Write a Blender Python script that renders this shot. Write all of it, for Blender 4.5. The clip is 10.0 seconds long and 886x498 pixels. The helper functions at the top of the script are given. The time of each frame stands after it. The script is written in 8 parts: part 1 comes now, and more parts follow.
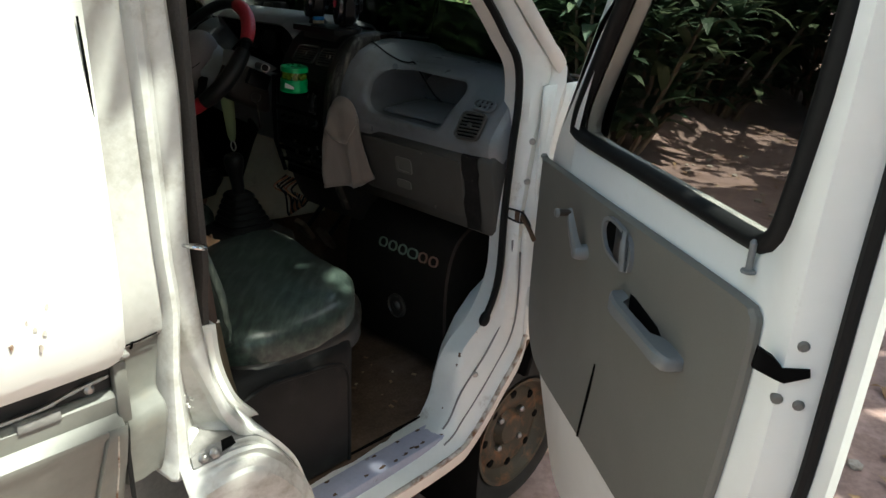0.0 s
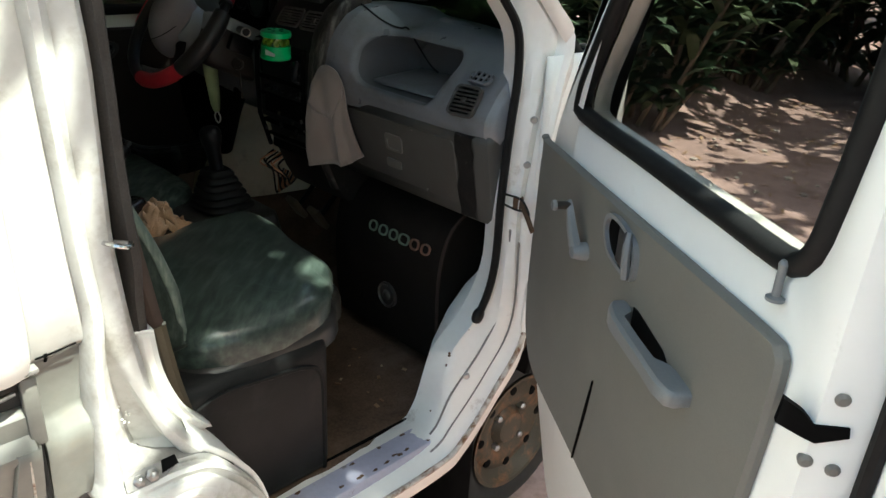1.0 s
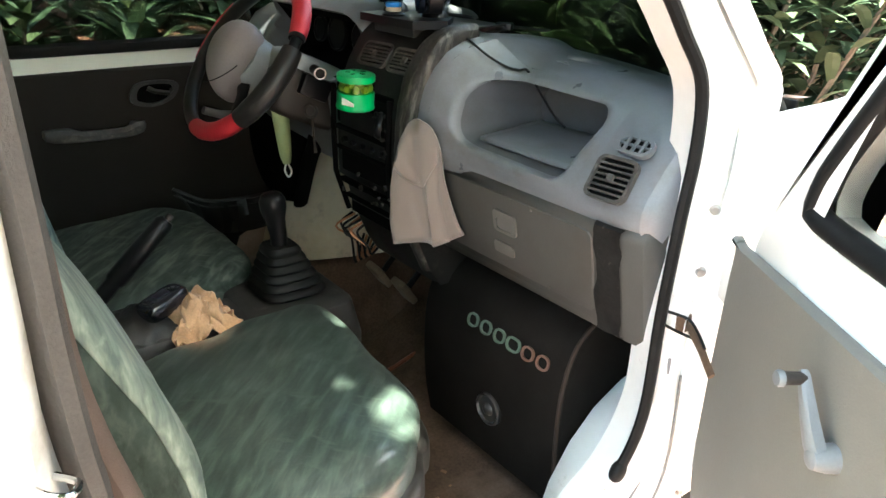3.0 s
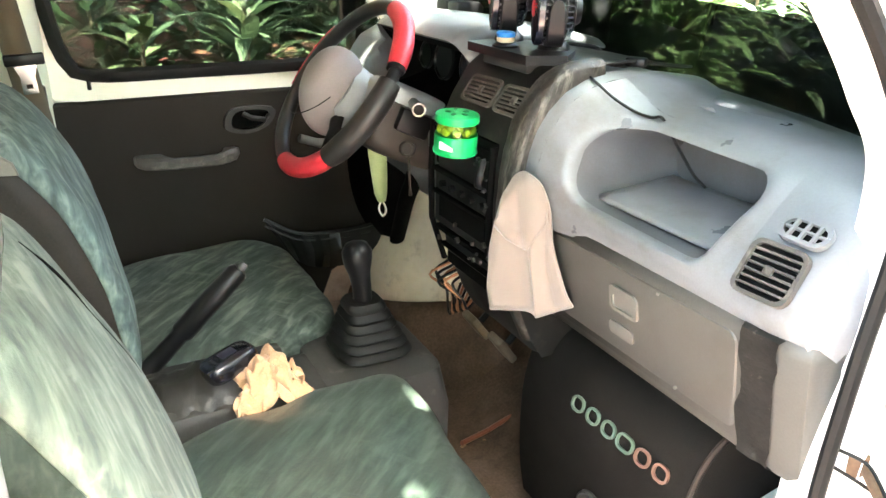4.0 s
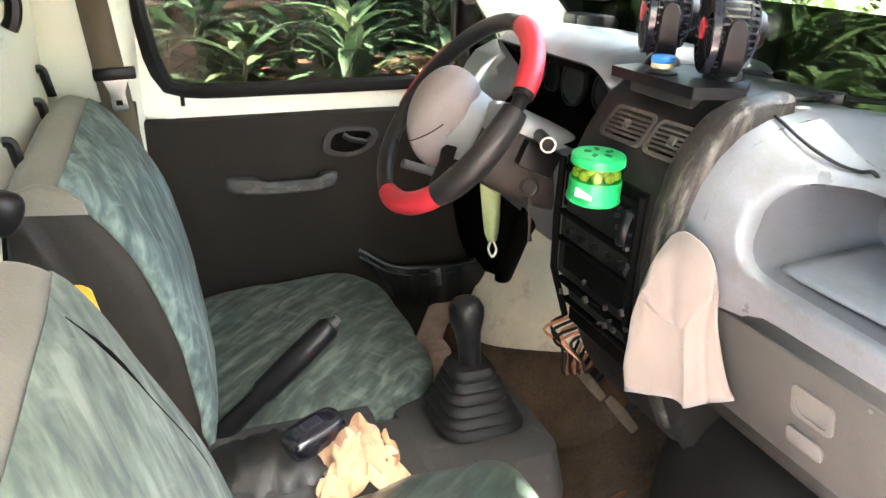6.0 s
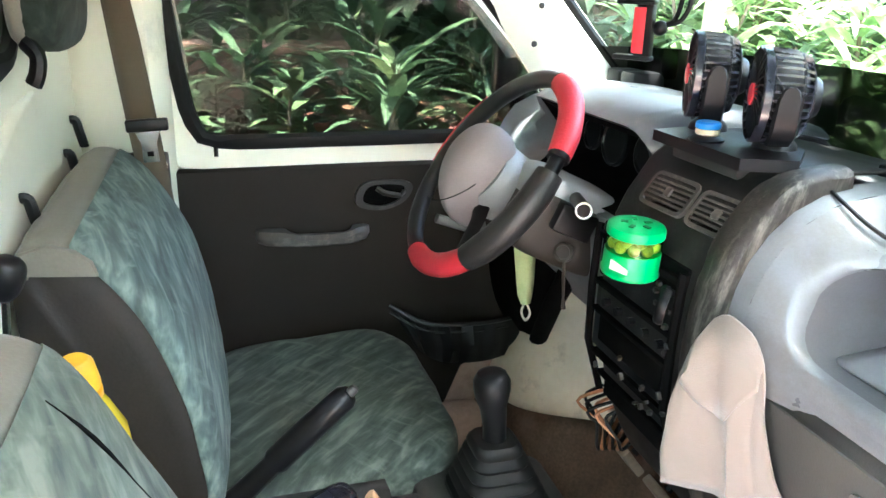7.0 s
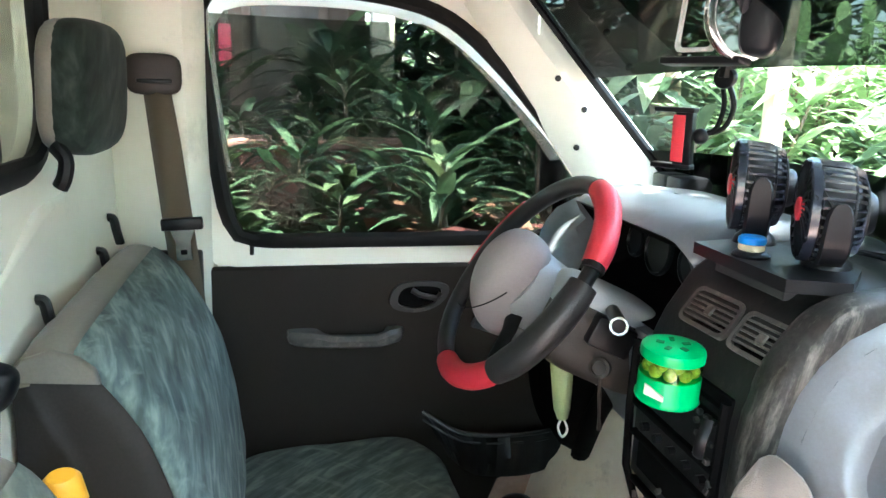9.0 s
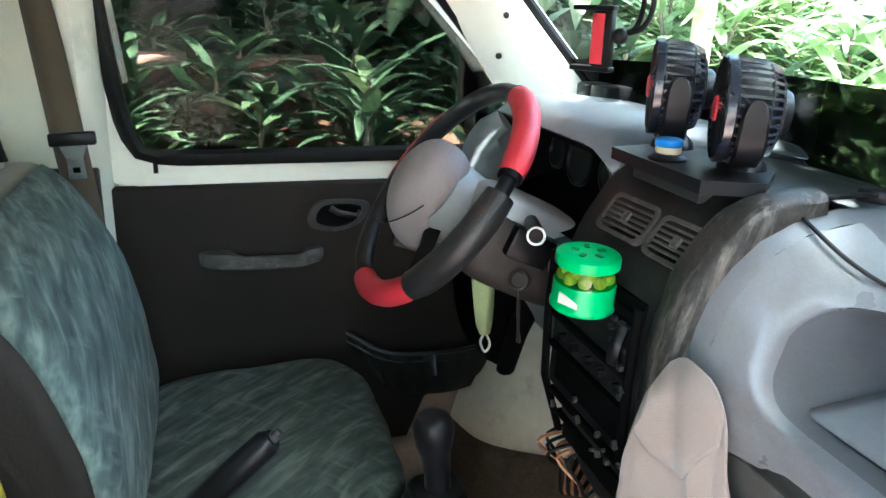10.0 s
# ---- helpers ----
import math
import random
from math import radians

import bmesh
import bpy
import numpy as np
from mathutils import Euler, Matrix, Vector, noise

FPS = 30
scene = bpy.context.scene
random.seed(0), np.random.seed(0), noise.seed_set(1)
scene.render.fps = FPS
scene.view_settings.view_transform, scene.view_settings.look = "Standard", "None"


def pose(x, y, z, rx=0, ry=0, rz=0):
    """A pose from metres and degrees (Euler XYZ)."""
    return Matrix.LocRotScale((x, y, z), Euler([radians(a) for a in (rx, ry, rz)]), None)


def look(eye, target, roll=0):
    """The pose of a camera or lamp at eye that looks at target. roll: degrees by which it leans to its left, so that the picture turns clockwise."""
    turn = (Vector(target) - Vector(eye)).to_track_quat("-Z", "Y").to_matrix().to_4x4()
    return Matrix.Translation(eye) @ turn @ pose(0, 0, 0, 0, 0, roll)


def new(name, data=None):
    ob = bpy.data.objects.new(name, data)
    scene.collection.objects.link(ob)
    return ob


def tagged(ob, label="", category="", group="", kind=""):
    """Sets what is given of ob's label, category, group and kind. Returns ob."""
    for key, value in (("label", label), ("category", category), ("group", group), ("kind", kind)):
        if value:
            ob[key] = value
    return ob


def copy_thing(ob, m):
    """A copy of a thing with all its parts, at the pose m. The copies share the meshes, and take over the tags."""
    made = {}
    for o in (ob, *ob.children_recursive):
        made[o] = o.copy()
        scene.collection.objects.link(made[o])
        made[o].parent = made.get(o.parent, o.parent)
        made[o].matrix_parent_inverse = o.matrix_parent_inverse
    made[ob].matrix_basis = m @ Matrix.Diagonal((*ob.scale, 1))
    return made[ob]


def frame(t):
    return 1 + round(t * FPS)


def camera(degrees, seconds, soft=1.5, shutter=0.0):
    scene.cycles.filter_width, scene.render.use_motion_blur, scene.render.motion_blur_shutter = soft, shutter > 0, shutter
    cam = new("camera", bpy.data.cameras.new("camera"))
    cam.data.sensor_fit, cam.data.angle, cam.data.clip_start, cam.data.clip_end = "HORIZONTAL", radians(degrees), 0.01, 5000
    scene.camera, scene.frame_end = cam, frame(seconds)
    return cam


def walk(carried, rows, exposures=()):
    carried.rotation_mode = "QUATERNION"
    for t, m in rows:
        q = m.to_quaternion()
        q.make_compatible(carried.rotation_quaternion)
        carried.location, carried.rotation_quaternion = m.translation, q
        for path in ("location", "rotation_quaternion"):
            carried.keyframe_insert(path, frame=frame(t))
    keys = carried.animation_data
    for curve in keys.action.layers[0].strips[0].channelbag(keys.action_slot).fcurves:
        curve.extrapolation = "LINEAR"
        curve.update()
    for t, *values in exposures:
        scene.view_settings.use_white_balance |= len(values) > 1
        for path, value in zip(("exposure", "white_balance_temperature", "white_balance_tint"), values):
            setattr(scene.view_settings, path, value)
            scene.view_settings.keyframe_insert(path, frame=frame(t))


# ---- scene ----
cam = camera(62.6, 10.0)
PATH = [
    (0, (-0.4465, -0.9178, 1.4732), (0.8671, 0.2868, 0.7782), 2.9),
    (0.5, (-0.3394, -0.8814, 1.4569), (0.9187, 0.3346, 0.6874), 3.6),
    (1, (-0.2734, -0.8489, 1.4569), (0.977, 0.3719, 0.6816), 3.3),
    (1.5, (-0.1998, -0.7811, 1.4522), (1.0592, 0.4292, 0.6759), 3.3),
    (2, (-0.1032, -0.673, 1.455), (1.1032, 0.5746, 0.6539), 2.7),
    (2.2, (-0.0688, -0.63, 1.4512), (1.1243, 0.6386, 0.6606), 2.9),
    (3.3, (0.0344, -0.4226, 1.4483), (1.0401, 1.0114, 0.6816), 1.3),
    (3.5, (0.0803, -0.3767, 1.4617), (1.0248, 1.0946, 0.6864), 1.2),
    (4, (0.1214, -0.3203, 1.4627), (0.9675, 1.2227, 0.716), 1.5),
    (4.5, (0.1367, -0.2849, 1.4636), (0.8614, 1.3202, 0.718), 0.9),
    (5, (0.153, -0.2256, 1.4598), (0.7954, 1.4034, 0.6921), 1.4),
    (5.5, (0.1702, -0.1654, 1.456), (0.803, 1.4808, 0.7189), 1.6),
    (5.7, (0.1587, -0.1453, 1.4541), (0.8088, 1.4952, 0.717), 1.8),
    (6.8, (0.196, -0.0688, 1.4713), (0.7686, 1.6223, 0.7877), 1.4),
    (7, (0.2075, -0.0669, 1.4732), (0.7466, 1.6501, 0.8298), 2.0),
    (7.5, (0.2285, -0.0593, 1.477), (0.7017, 1.6998, 0.8977), 2.6),
    (8, (0.238, -0.0488, 1.4856), (0.6138, 1.7533, 0.9694), 1.8),
    (8.5, (0.2524, -0.0402, 1.4885), (0.6405, 1.782, 1.0602), 1.7),
    (9, (0.2648, -0.0277, 1.4866), (0.6616, 1.7944, 1.064), 2.1),
    (9.5, (0.2839, -0.0115, 1.4732), (0.7438, 1.7724, 0.9608), 2.8),
    (10, (0.3059, 0.001, 1.4579), (0.8537, 1.7313, 0.8556), 2.4),
]
walk(cam, [(t, look(eye, target, roll)) for t, eye, target, roll in PATH],
     [(0, 1.08, 6400, -6), (1.0, 1.68, 6400, -6), (2.2, 2.7, 6350, -6), (3.5, 4.7, 7050, -6), (4.5, 5.85, 7200, 5), (5.5, 5.72, 7200, 8), (7.0, 5.35, 6250, -1), (8.5, 5.12, 6000, -2), (10, 4.72, 5850, -3)])

# ---- world, sun, exposure ----
world = bpy.data.worlds.new("sky")
scene.world = world
world.use_nodes = True
_wn = world.node_tree.nodes
_sky = _wn.new("ShaderNodeTexSky")
_sky.sky_type = "NISHITA"
_sky.sun_disc = False
_sky.sun_elevation = radians(63)
_sky.dust_density = 3.0
_sky.ozone_density = 0.4
SUN_TO = Vector((0.10, -0.445, 0.89)).normalized()
_sky.sun_rotation = math.atan2(SUN_TO.x, SUN_TO.y)
_wn["Background"].inputs["Strength"].default_value = 0.15
world.node_tree.links.new(_sky.outputs["Color"], _wn["Background"].inputs["Color"])
sun = new("sun", bpy.data.lights.new("sun", "SUN"))
sun.data.energy = 5.0
sun.data.angle = radians(0.6)
sun.data.color = (1.0, 0.96, 0.90)
sun.matrix_world = look(SUN_TO * 20, (0, 0, 0))


# ---- materials ----
def ramp(nt, fac, stops):
    r = nt.nodes.new("ShaderNodeValToRGB")
    el = r.color_ramp.elements
    while len(el) < len(stops):
        el.new(0.5)
    for e, (p, c) in zip(el, stops):
        e.position, e.color = p, (*c, 1)
    nt.links.new(fac, r.inputs["Fac"])
    return r.outputs["Color"]


def noise_tex(nt, scale, detail=4.0, rough=0.6, stretch=None, distort=0.0):
    tc = nt.nodes.new("ShaderNodeTexCoord")
    src = tc.outputs["Object"]
    if stretch:
        mp = nt.nodes.new("ShaderNodeMapping")
        mp.vector_type = "TEXTURE"
        mp.inputs["Scale"].default_value = [1 / a for a in stretch[:3]]
        if len(stretch) > 3:
            mp.inputs["Rotation"].default_value = [radians(a) for a in stretch[3:]]
        nt.links.new(src, mp.inputs["Vector"])
        src = mp.outputs["Vector"]
    n = nt.nodes.new("ShaderNodeTexNoise")
    n.inputs["Scale"].default_value = scale
    n.inputs["Detail"].default_value = detail
    n.inputs["Roughness"].default_value = rough
    n.inputs["Distortion"].default_value = distort
    nt.links.new(src, n.inputs["Vector"])
    return n.outputs["Fac"]


def mix(nt, fac, a, b, mode="MIX"):
    m = nt.nodes.new("ShaderNodeMix")
    m.data_type = "RGBA"
    m.blend_type = mode
    for sock, val in ((m.inputs["Factor"], fac), (m.inputs[6], a), (m.inputs[7], b)):
        if isinstance(val, bpy.types.NodeSocket):
            nt.links.new(val, sock)
        elif isinstance(val, (int, float)):
            sock.default_value = val
        else:
            sock.default_value = (*val, 1)
    return m.outputs[2]


def surface(name, base, rough=0.5, metal=0.0, vary=0.15, scale=6.0, grain=120.0, bump=0.1, dirt=None, dirt_at=(0.58, 0.72),
            dirt_scale=9.0, dirt_stretch=None, coat=0.0, sheen=0.0, spec=0.5, rough_vary=0.1):
    """A painted, moulded or woven surface: a base colour with slow and fine variation, grain relief and optional dirt."""
    m = bpy.data.materials.new(name)
    m.use_nodes = True
    nt = m.node_tree
    p = nt.nodes["Principled BSDF"]
    lo, hi = [c * (1 - vary) for c in base], [min(1, c * (1 + vary)) for c in base]
    col = ramp(nt, noise_tex(nt, scale), ((0.3, lo), (0.7, hi)))
    fine = noise_tex(nt, grain, 3.0)
    col = mix(nt, 0.5 * vary, col, ramp(nt, fine, ((0.35, (0, 0, 0)), (0.65, (1, 1, 1)))), "OVERLAY")
    if dirt:
        mask = ramp(nt, noise_tex(nt, dirt_scale, 8.0, 0.7, dirt_stretch), ((dirt_at[0], (0, 0, 0)), (dirt_at[1], (1, 1, 1))))
        col = mix(nt, mask, col, dirt)
    nt.links.new(col, p.inputs["Base Color"])
    rr = nt.nodes.new("ShaderNodeMapRange")
    rr.inputs["To Min"].default_value = max(0.02, rough - rough_vary)
    rr.inputs["To Max"].default_value = min(1, rough + rough_vary)
    nt.links.new(noise_tex(nt, scale * 3), rr.inputs["Value"])
    nt.links.new(rr.outputs["Result"], p.inputs["Roughness"])
    p.inputs["Metallic"].default_value = metal
    p.inputs["Coat Weight"].default_value = coat
    p.inputs["Sheen Weight"].default_value = sheen
    p.inputs["Specular IOR Level"].default_value = spec
    if bump:
        b = nt.nodes.new("ShaderNodeBump")
        b.inputs["Strength"].default_value = bump
        b.inputs["Distance"].default_value = 0.002
        nt.links.new(fine, b.inputs["Height"])
        nt.links.new(b.outputs["Normal"], p.inputs["Normal"])
    return m


def woven(name, dark, mid, light, rough=0.75, coat=0.0, upright=False):
    """Seat cloth with slanting brush-stroke streaks in three tones."""
    m = bpy.data.materials.new(name)
    m.use_nodes = True
    nt = m.node_tree
    p = nt.nodes["Principled BSDF"]
    one, two = ((0, -43, 106), (0, -43, -106)) if upright else ((0, 0, 40), (0, 0, -45))
    s1 = noise_tex(nt, 1.0, 3.0, 0.55, (13, 58, 44, *one), 0.3)
    s2 = noise_tex(nt, 1.0, 3.0, 0.55, (14, 74, 46, *two), 0.25)
    col = ramp(nt, s1, ((0.33, dark), (0.5, mid), (0.70, light)))
    col = mix(nt, mix(nt, 1.0, ramp(nt, s2, ((0.55, (0, 0, 0)), (0.72, (0.75, 0.75, 0.75)))), ramp(nt, noise_tex(nt, 9.0, 2.0), ((0.42, (0, 0, 0)), (0.60, (1, 1, 1)))), "MULTIPLY"), col, light)
    col = mix(nt, 0.5, col, ramp(nt, noise_tex(nt, 7.0), ((0.3, dark), (0.7, light))), "SOFT_LIGHT")
    nt.links.new(col, p.inputs["Base Color"])
    p.inputs["Roughness"].default_value = rough
    p.inputs["Specular IOR Level"].default_value = 0.2
    p.inputs["Coat Weight"].default_value = coat
    p.inputs["Coat Roughness"].default_value = 0.18
    p.inputs["Sheen Weight"].default_value = 0.04
    b = nt.nodes.new("ShaderNodeBump")
    b.inputs["Strength"].default_value = 0.25
    b.inputs["Distance"].default_value = 0.004
    h = mix(nt, 0.5, noise_tex(nt, 22.0, 3.0), noise_tex(nt, 420.0, 2.0))
    nt.links.new(h, b.inputs["Height"])
    nt.links.new(b.outputs["Normal"], p.inputs["Normal"])
    return m


def pane(name, tint, gloss=0.003, rough=0.02):
    """Thin sheet glass or film: it lets tinted light through and mirrors a little."""
    m = bpy.data.materials.new(name)
    m.use_nodes = True
    nt = m.node_tree
    nt.nodes.remove(nt.nodes["Principled BSDF"])
    out = nt.nodes["Material Output"]
    tr = nt.nodes.new("ShaderNodeBsdfTransparent")
    tr.inputs["Color"].default_value = (*tint, 1)
    gl = nt.nodes.new("ShaderNodeBsdfGlossy")
    gl.inputs["Roughness"].default_value = rough
    lw = nt.nodes.new("ShaderNodeLayerWeight")
    lw.inputs["Blend"].default_value = 0.5
    pw = nt.nodes.new("ShaderNodeMath")
    pw.operation = "POWER"
    pw.inputs[1].default_value = 5.0
    nt.links.new(lw.outputs["Facing"], pw.inputs[0])
    ad = nt.nodes.new("ShaderNodeMapRange")
    ad.inputs["To Min"].default_value = gloss
    ad.inputs["To Max"].default_value = 0.35
    nt.links.new(pw.outputs["Value"], ad.inputs["Value"])
    mx = nt.nodes.new("ShaderNodeMixShader")
    nt.links.new(ad.outputs["Result"], mx.inputs["Fac"])
    nt.links.new(tr.outputs["BSDF"], mx.inputs[1])
    nt.links.new(gl.outputs["BSDF"], mx.inputs[2])
    nt.links.new(mx.outputs["Shader"], out.inputs["Surface"])
    return m


def leafy(name, a, b, c=None, rough=0.45, trans=0.25):
    m = bpy.data.materials.new(name)
    m.use_nodes = True
    nt = m.node_tree
    p = nt.nodes["Principled BSDF"]
    geo = nt.nodes.new("ShaderNodeNewGeometry")
    stops = ((0.0, a), (0.6, b), (1.0, c or b))
    col = ramp(nt, geo.outputs["Random Per Island"], stops)
    col = mix(nt, 0.35, col, ramp(nt, noise_tex(nt, 14.0), ((0.3, a), (0.7, b))))
    nt.links.new(col, p.inputs["Base Color"])
    p.inputs["Roughness"].default_value = rough
    tl = nt.nodes.new("ShaderNodeBsdfTranslucent")
    nt.links.new(col, tl.inputs["Color"])
    mx = nt.nodes.new("ShaderNodeMixShader")
    mx.inputs["Fac"].default_value = trans
    out = nt.nodes["Material Output"]
    nt.links.new(p.outputs["BSDF"], mx.inputs[1])
    nt.links.new(tl.outputs["BSDF"], mx.inputs[2])
    nt.links.new(mx.outputs["Shader"], out.inputs["Surface"])
    return m


RUST = (0.16, 0.07, 0.03)
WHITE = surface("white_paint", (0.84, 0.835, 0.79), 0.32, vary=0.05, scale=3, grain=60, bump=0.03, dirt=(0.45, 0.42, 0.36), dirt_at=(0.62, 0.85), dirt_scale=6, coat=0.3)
# dusty white paint, its base darkened further for the lower side's shade
DUSTY_SHADED = surface("shaded_dusty_white_paint", (0.18, 0.177, 0.158), 0.5, vary=0.10, scale=5, grain=60, bump=0.04, dirt=(0.20, 0.17, 0.13), dirt_at=(0.55, 0.8), dirt_scale=7)
JAMB = surface("jamb_paint", (0.82, 0.81, 0.77), 0.4, vary=0.06, scale=5, grain=80, bump=0.05, dirt=(0.36, 0.29, 0.22), dirt_at=(0.60, 0.78), dirt_scale=11)
RUSTY = surface("rusty_edge", (0.55, 0.50, 0.44), 0.6, vary=0.2, scale=20, dirt=RUST, dirt_at=(0.46, 0.6), dirt_scale=28)
CABIN = surface("cabin_paint", (0.89, 0.89, 0.77), 0.45, vary=0.05, scale=3, grain=60, bump=0.04, dirt=(0.42, 0.44, 0.36), dirt_at=(0.6, 0.85), dirt_scale=5)
TRIM = surface("door_trim", (0.0185, 0.0148, 0.0118), 0.62, vary=0.10, scale=4, grain=400, bump=0.25, spec=0.16)
NEAR_TRIM = surface("near_door_trim", (0.156, 0.15, 0.13), 0.6, vary=0.06, scale=3, grain=400, bump=0.2, dirt=(0.22, 0.2, 0.17), dirt_at=(0.6, 0.9), dirt_scale=5)
GREY = surface("grey_plastic", (0.17, 0.176, 0.178), 0.42, vary=0.08, grain=300, bump=0.12)
GREY_DARK = surface("dark_grey_plastic", (0.036, 0.035, 0.034), 0.5, vary=0.12, grain=300, bump=0.15, dirt=(0.12, 0.11, 0.1), dirt_at=(0.58, 0.8), dirt_scale=14, spec=0.3)
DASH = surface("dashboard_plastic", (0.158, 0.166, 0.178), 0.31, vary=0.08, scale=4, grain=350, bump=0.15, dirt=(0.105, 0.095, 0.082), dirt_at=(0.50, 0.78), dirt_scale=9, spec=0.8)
# dash plastic darkened to put the shelf's inner shade into the colour
RECESS = surface("shaded_shelf_plastic", (0.098, 0.100, 0.108), 0.42, vary=0.10, scale=4, grain=350, bump=0.15, dirt=(0.085, 0.075, 0.062), dirt_at=(0.48, 0.75), dirt_scale=5, spec=0.5)
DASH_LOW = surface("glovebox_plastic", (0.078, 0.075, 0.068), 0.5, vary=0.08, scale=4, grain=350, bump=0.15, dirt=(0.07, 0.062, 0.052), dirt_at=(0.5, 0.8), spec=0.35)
WORN = surface("worn_console_edge", (0.028, 0.025, 0.022), 0.5, vary=0.35, scale=30, grain=120, bump=0.4, dirt=(0.15, 0.138, 0.12), dirt_at=(0.53, 0.72), dirt_scale=1.0, dirt_stretch=(60, 60, 9, 0, 14, 0), spec=0.3)
TORN = surface("torn_strip", (0.014, 0.013, 0.012), 0.6, vary=0.3, scale=20, bump=0.5, dirt=(0.12, 0.105, 0.09), dirt_at=(0.60, 0.70), dirt_scale=40, spec=0.2)
VENT = surface("vent_plastic", (0.060, 0.056, 0.051), 0.45, vary=0.15, grain=300, bump=0.1, dirt=(0.16, 0.145, 0.125), dirt_at=(0.5, 0.7), dirt_scale=30)
ENGINE = surface("engine_cover", (0.009, 0.009, 0.009), 0.5, vary=0.25, scale=9, grain=300, bump=0.2, dirt=(0.024, 0.0225, 0.021), dirt_at=(0.52, 0.75), dirt_scale=8, spec=0.2)
CONSOLE = surface("console_plastic", (0.010, 0.010, 0.0095), 0.45, vary=0.2, grain=300, bump=0.15, dirt=(0.034, 0.031, 0.028), dirt_at=(0.52, 0.7), dirt_scale=18, spec=0.25)
BLACK = surface("black_plastic", (0.007, 0.007, 0.008), 0.35, vary=0.2, grain=300, bump=0.08, spec=0.22)
VOID = surface("black_recess", (0.003, 0.003, 0.003), 0.7, vary=0.2, spec=0.05)
RUBBER = surface("black_rubber", (0.009, 0.009, 0.009), 0.55, vary=0.2, grain=200, bump=0.1, spec=0.18)
TYRE = surface("tyre_rubber", (0.010, 0.0095, 0.009), 0.8, vary=0.3, dirt=(0.025, 0.019, 0.014), dirt_at=(0.5, 0.8))
# rusty cream rim, base colour darkened for the shade under the arch
RIM = surface("shaded_rusty_rim", (0.045, 0.034, 0.021), 0.6, 0.1, vary=0.15, dirt=RUST, dirt_at=(0.5, 0.66), dirt_scale=16)
FAN_BAR = surface("fan_bars", (0.016, 0.018, 0.026), 0.2, 0.0, vary=0.15, bump=0.0, spec=0.8)
WRAP_SIDE = surface("plastic_wrapped_side", (0.019, 0.017, 0.015), 0.40, vary=0.2, scale=14, grain=60, bump=0.3, coat=0.25)
SILL = surface("sill_paint", (0.40, 0.40, 0.50), 0.4, vary=0.08, scale=6, grain=90, bump=0.06, dirt=(0.16, 0.12, 0.10), dirt_at=(0.62, 0.72), dirt_scale=24)
# mid grey for painted crease shade and for small dull parts
CREASE_GREY = surface("crease_grey", (0.20, 0.19, 0.18), 0.6, vary=0.2)
RUST_SPOT = surface("rust_spot", (0.10, 0.055, 0.03), 0.8, vary=0.3)
# white paint with dirt, greyed to hold the shade on the pillar's front
PILLAR_SHADED = surface("shaded_pillar_paint", (0.56, 0.55, 0.52), 0.42, vary=0.07, scale=5, grain=80, bump=0.05, dirt=(0.27, 0.24, 0.195), dirt_at=(0.50, 0.74), dirt_scale=9)
# dusty pinkish sill paint, toned down for the shade by the floor
FAR_SILL = surface("shaded_dusty_sill_paint", (0.40, 0.29, 0.225), 0.6, vary=0.12, scale=6, grain=90, bump=0.08, dirt=(0.20, 0.13, 0.09), dirt_at=(0.55, 0.8), dirt_scale=9)
CHROME = surface("chrome", (0.6, 0.6, 0.6), 0.16, 1.0, vary=0.05, bump=0.0)
STEEL = surface("dull_steel", (0.42, 0.41, 0.40), 0.38, 1.0, vary=0.15, bump=0.05, dirt=RUST, dirt_at=(0.6, 0.8))
# one streaked cloth in five tones; backrest faces are lighter than cushions
FABRIC_REST = woven("headrest_fabric", (0.018, 0.028, 0.022), (0.034, 0.050, 0.040), (0.075, 0.095, 0.08), upright=True)
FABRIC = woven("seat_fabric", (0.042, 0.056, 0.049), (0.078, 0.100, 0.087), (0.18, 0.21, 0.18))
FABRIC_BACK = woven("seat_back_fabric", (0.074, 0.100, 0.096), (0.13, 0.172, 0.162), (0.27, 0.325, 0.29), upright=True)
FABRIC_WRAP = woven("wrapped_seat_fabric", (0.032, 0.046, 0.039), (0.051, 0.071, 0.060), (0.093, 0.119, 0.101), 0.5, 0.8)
FABRIC_NEAR = woven("near_seat_back_fabric", (0.088, 0.113, 0.103), (0.152, 0.182, 0.157), (0.26, 0.29, 0.25), upright=True)
VINYL = surface("seat_vinyl", (0.16, 0.15, 0.12), 0.5, vary=0.1, grain=250, bump=0.2, sheen=0.1)
VINYL_DARK = surface("seat_side_vinyl", (0.024, 0.020, 0.017), 0.55, vary=0.12, grain=250, bump=0.2, spec=0.2)
LEATHER = surface("black_leatherette", (0.011, 0.0105, 0.010), 0.42, vary=0.25, scale=20, grain=260, bump=0.3, spec=0.35)
BELT = surface("seat_belt_webbing", (0.10, 0.08, 0.052), 0.7, vary=0.1, grain=500, bump=0.3, sheen=0.2, spec=0.2)
SEAL = surface("dusty_seal", (0.055, 0.050, 0.046), 0.7, vary=0.2, grain=300, bump=0.4, spec=0.2)
BELT_OLD = surface("faded_belt_webbing", (0.075, 0.055, 0.046), 0.75, vary=0.15, grain=500, bump=0.3, spec=0.2)
FLOOR = surface("floor_mat", (0.100, 0.067, 0.047), 0.85, vary=0.35, scale=8, grain=160, bump=0.5, dirt=(0.16, 0.115, 0.09), dirt_at=(0.5, 0.75), dirt_scale=7, spec=0.1)
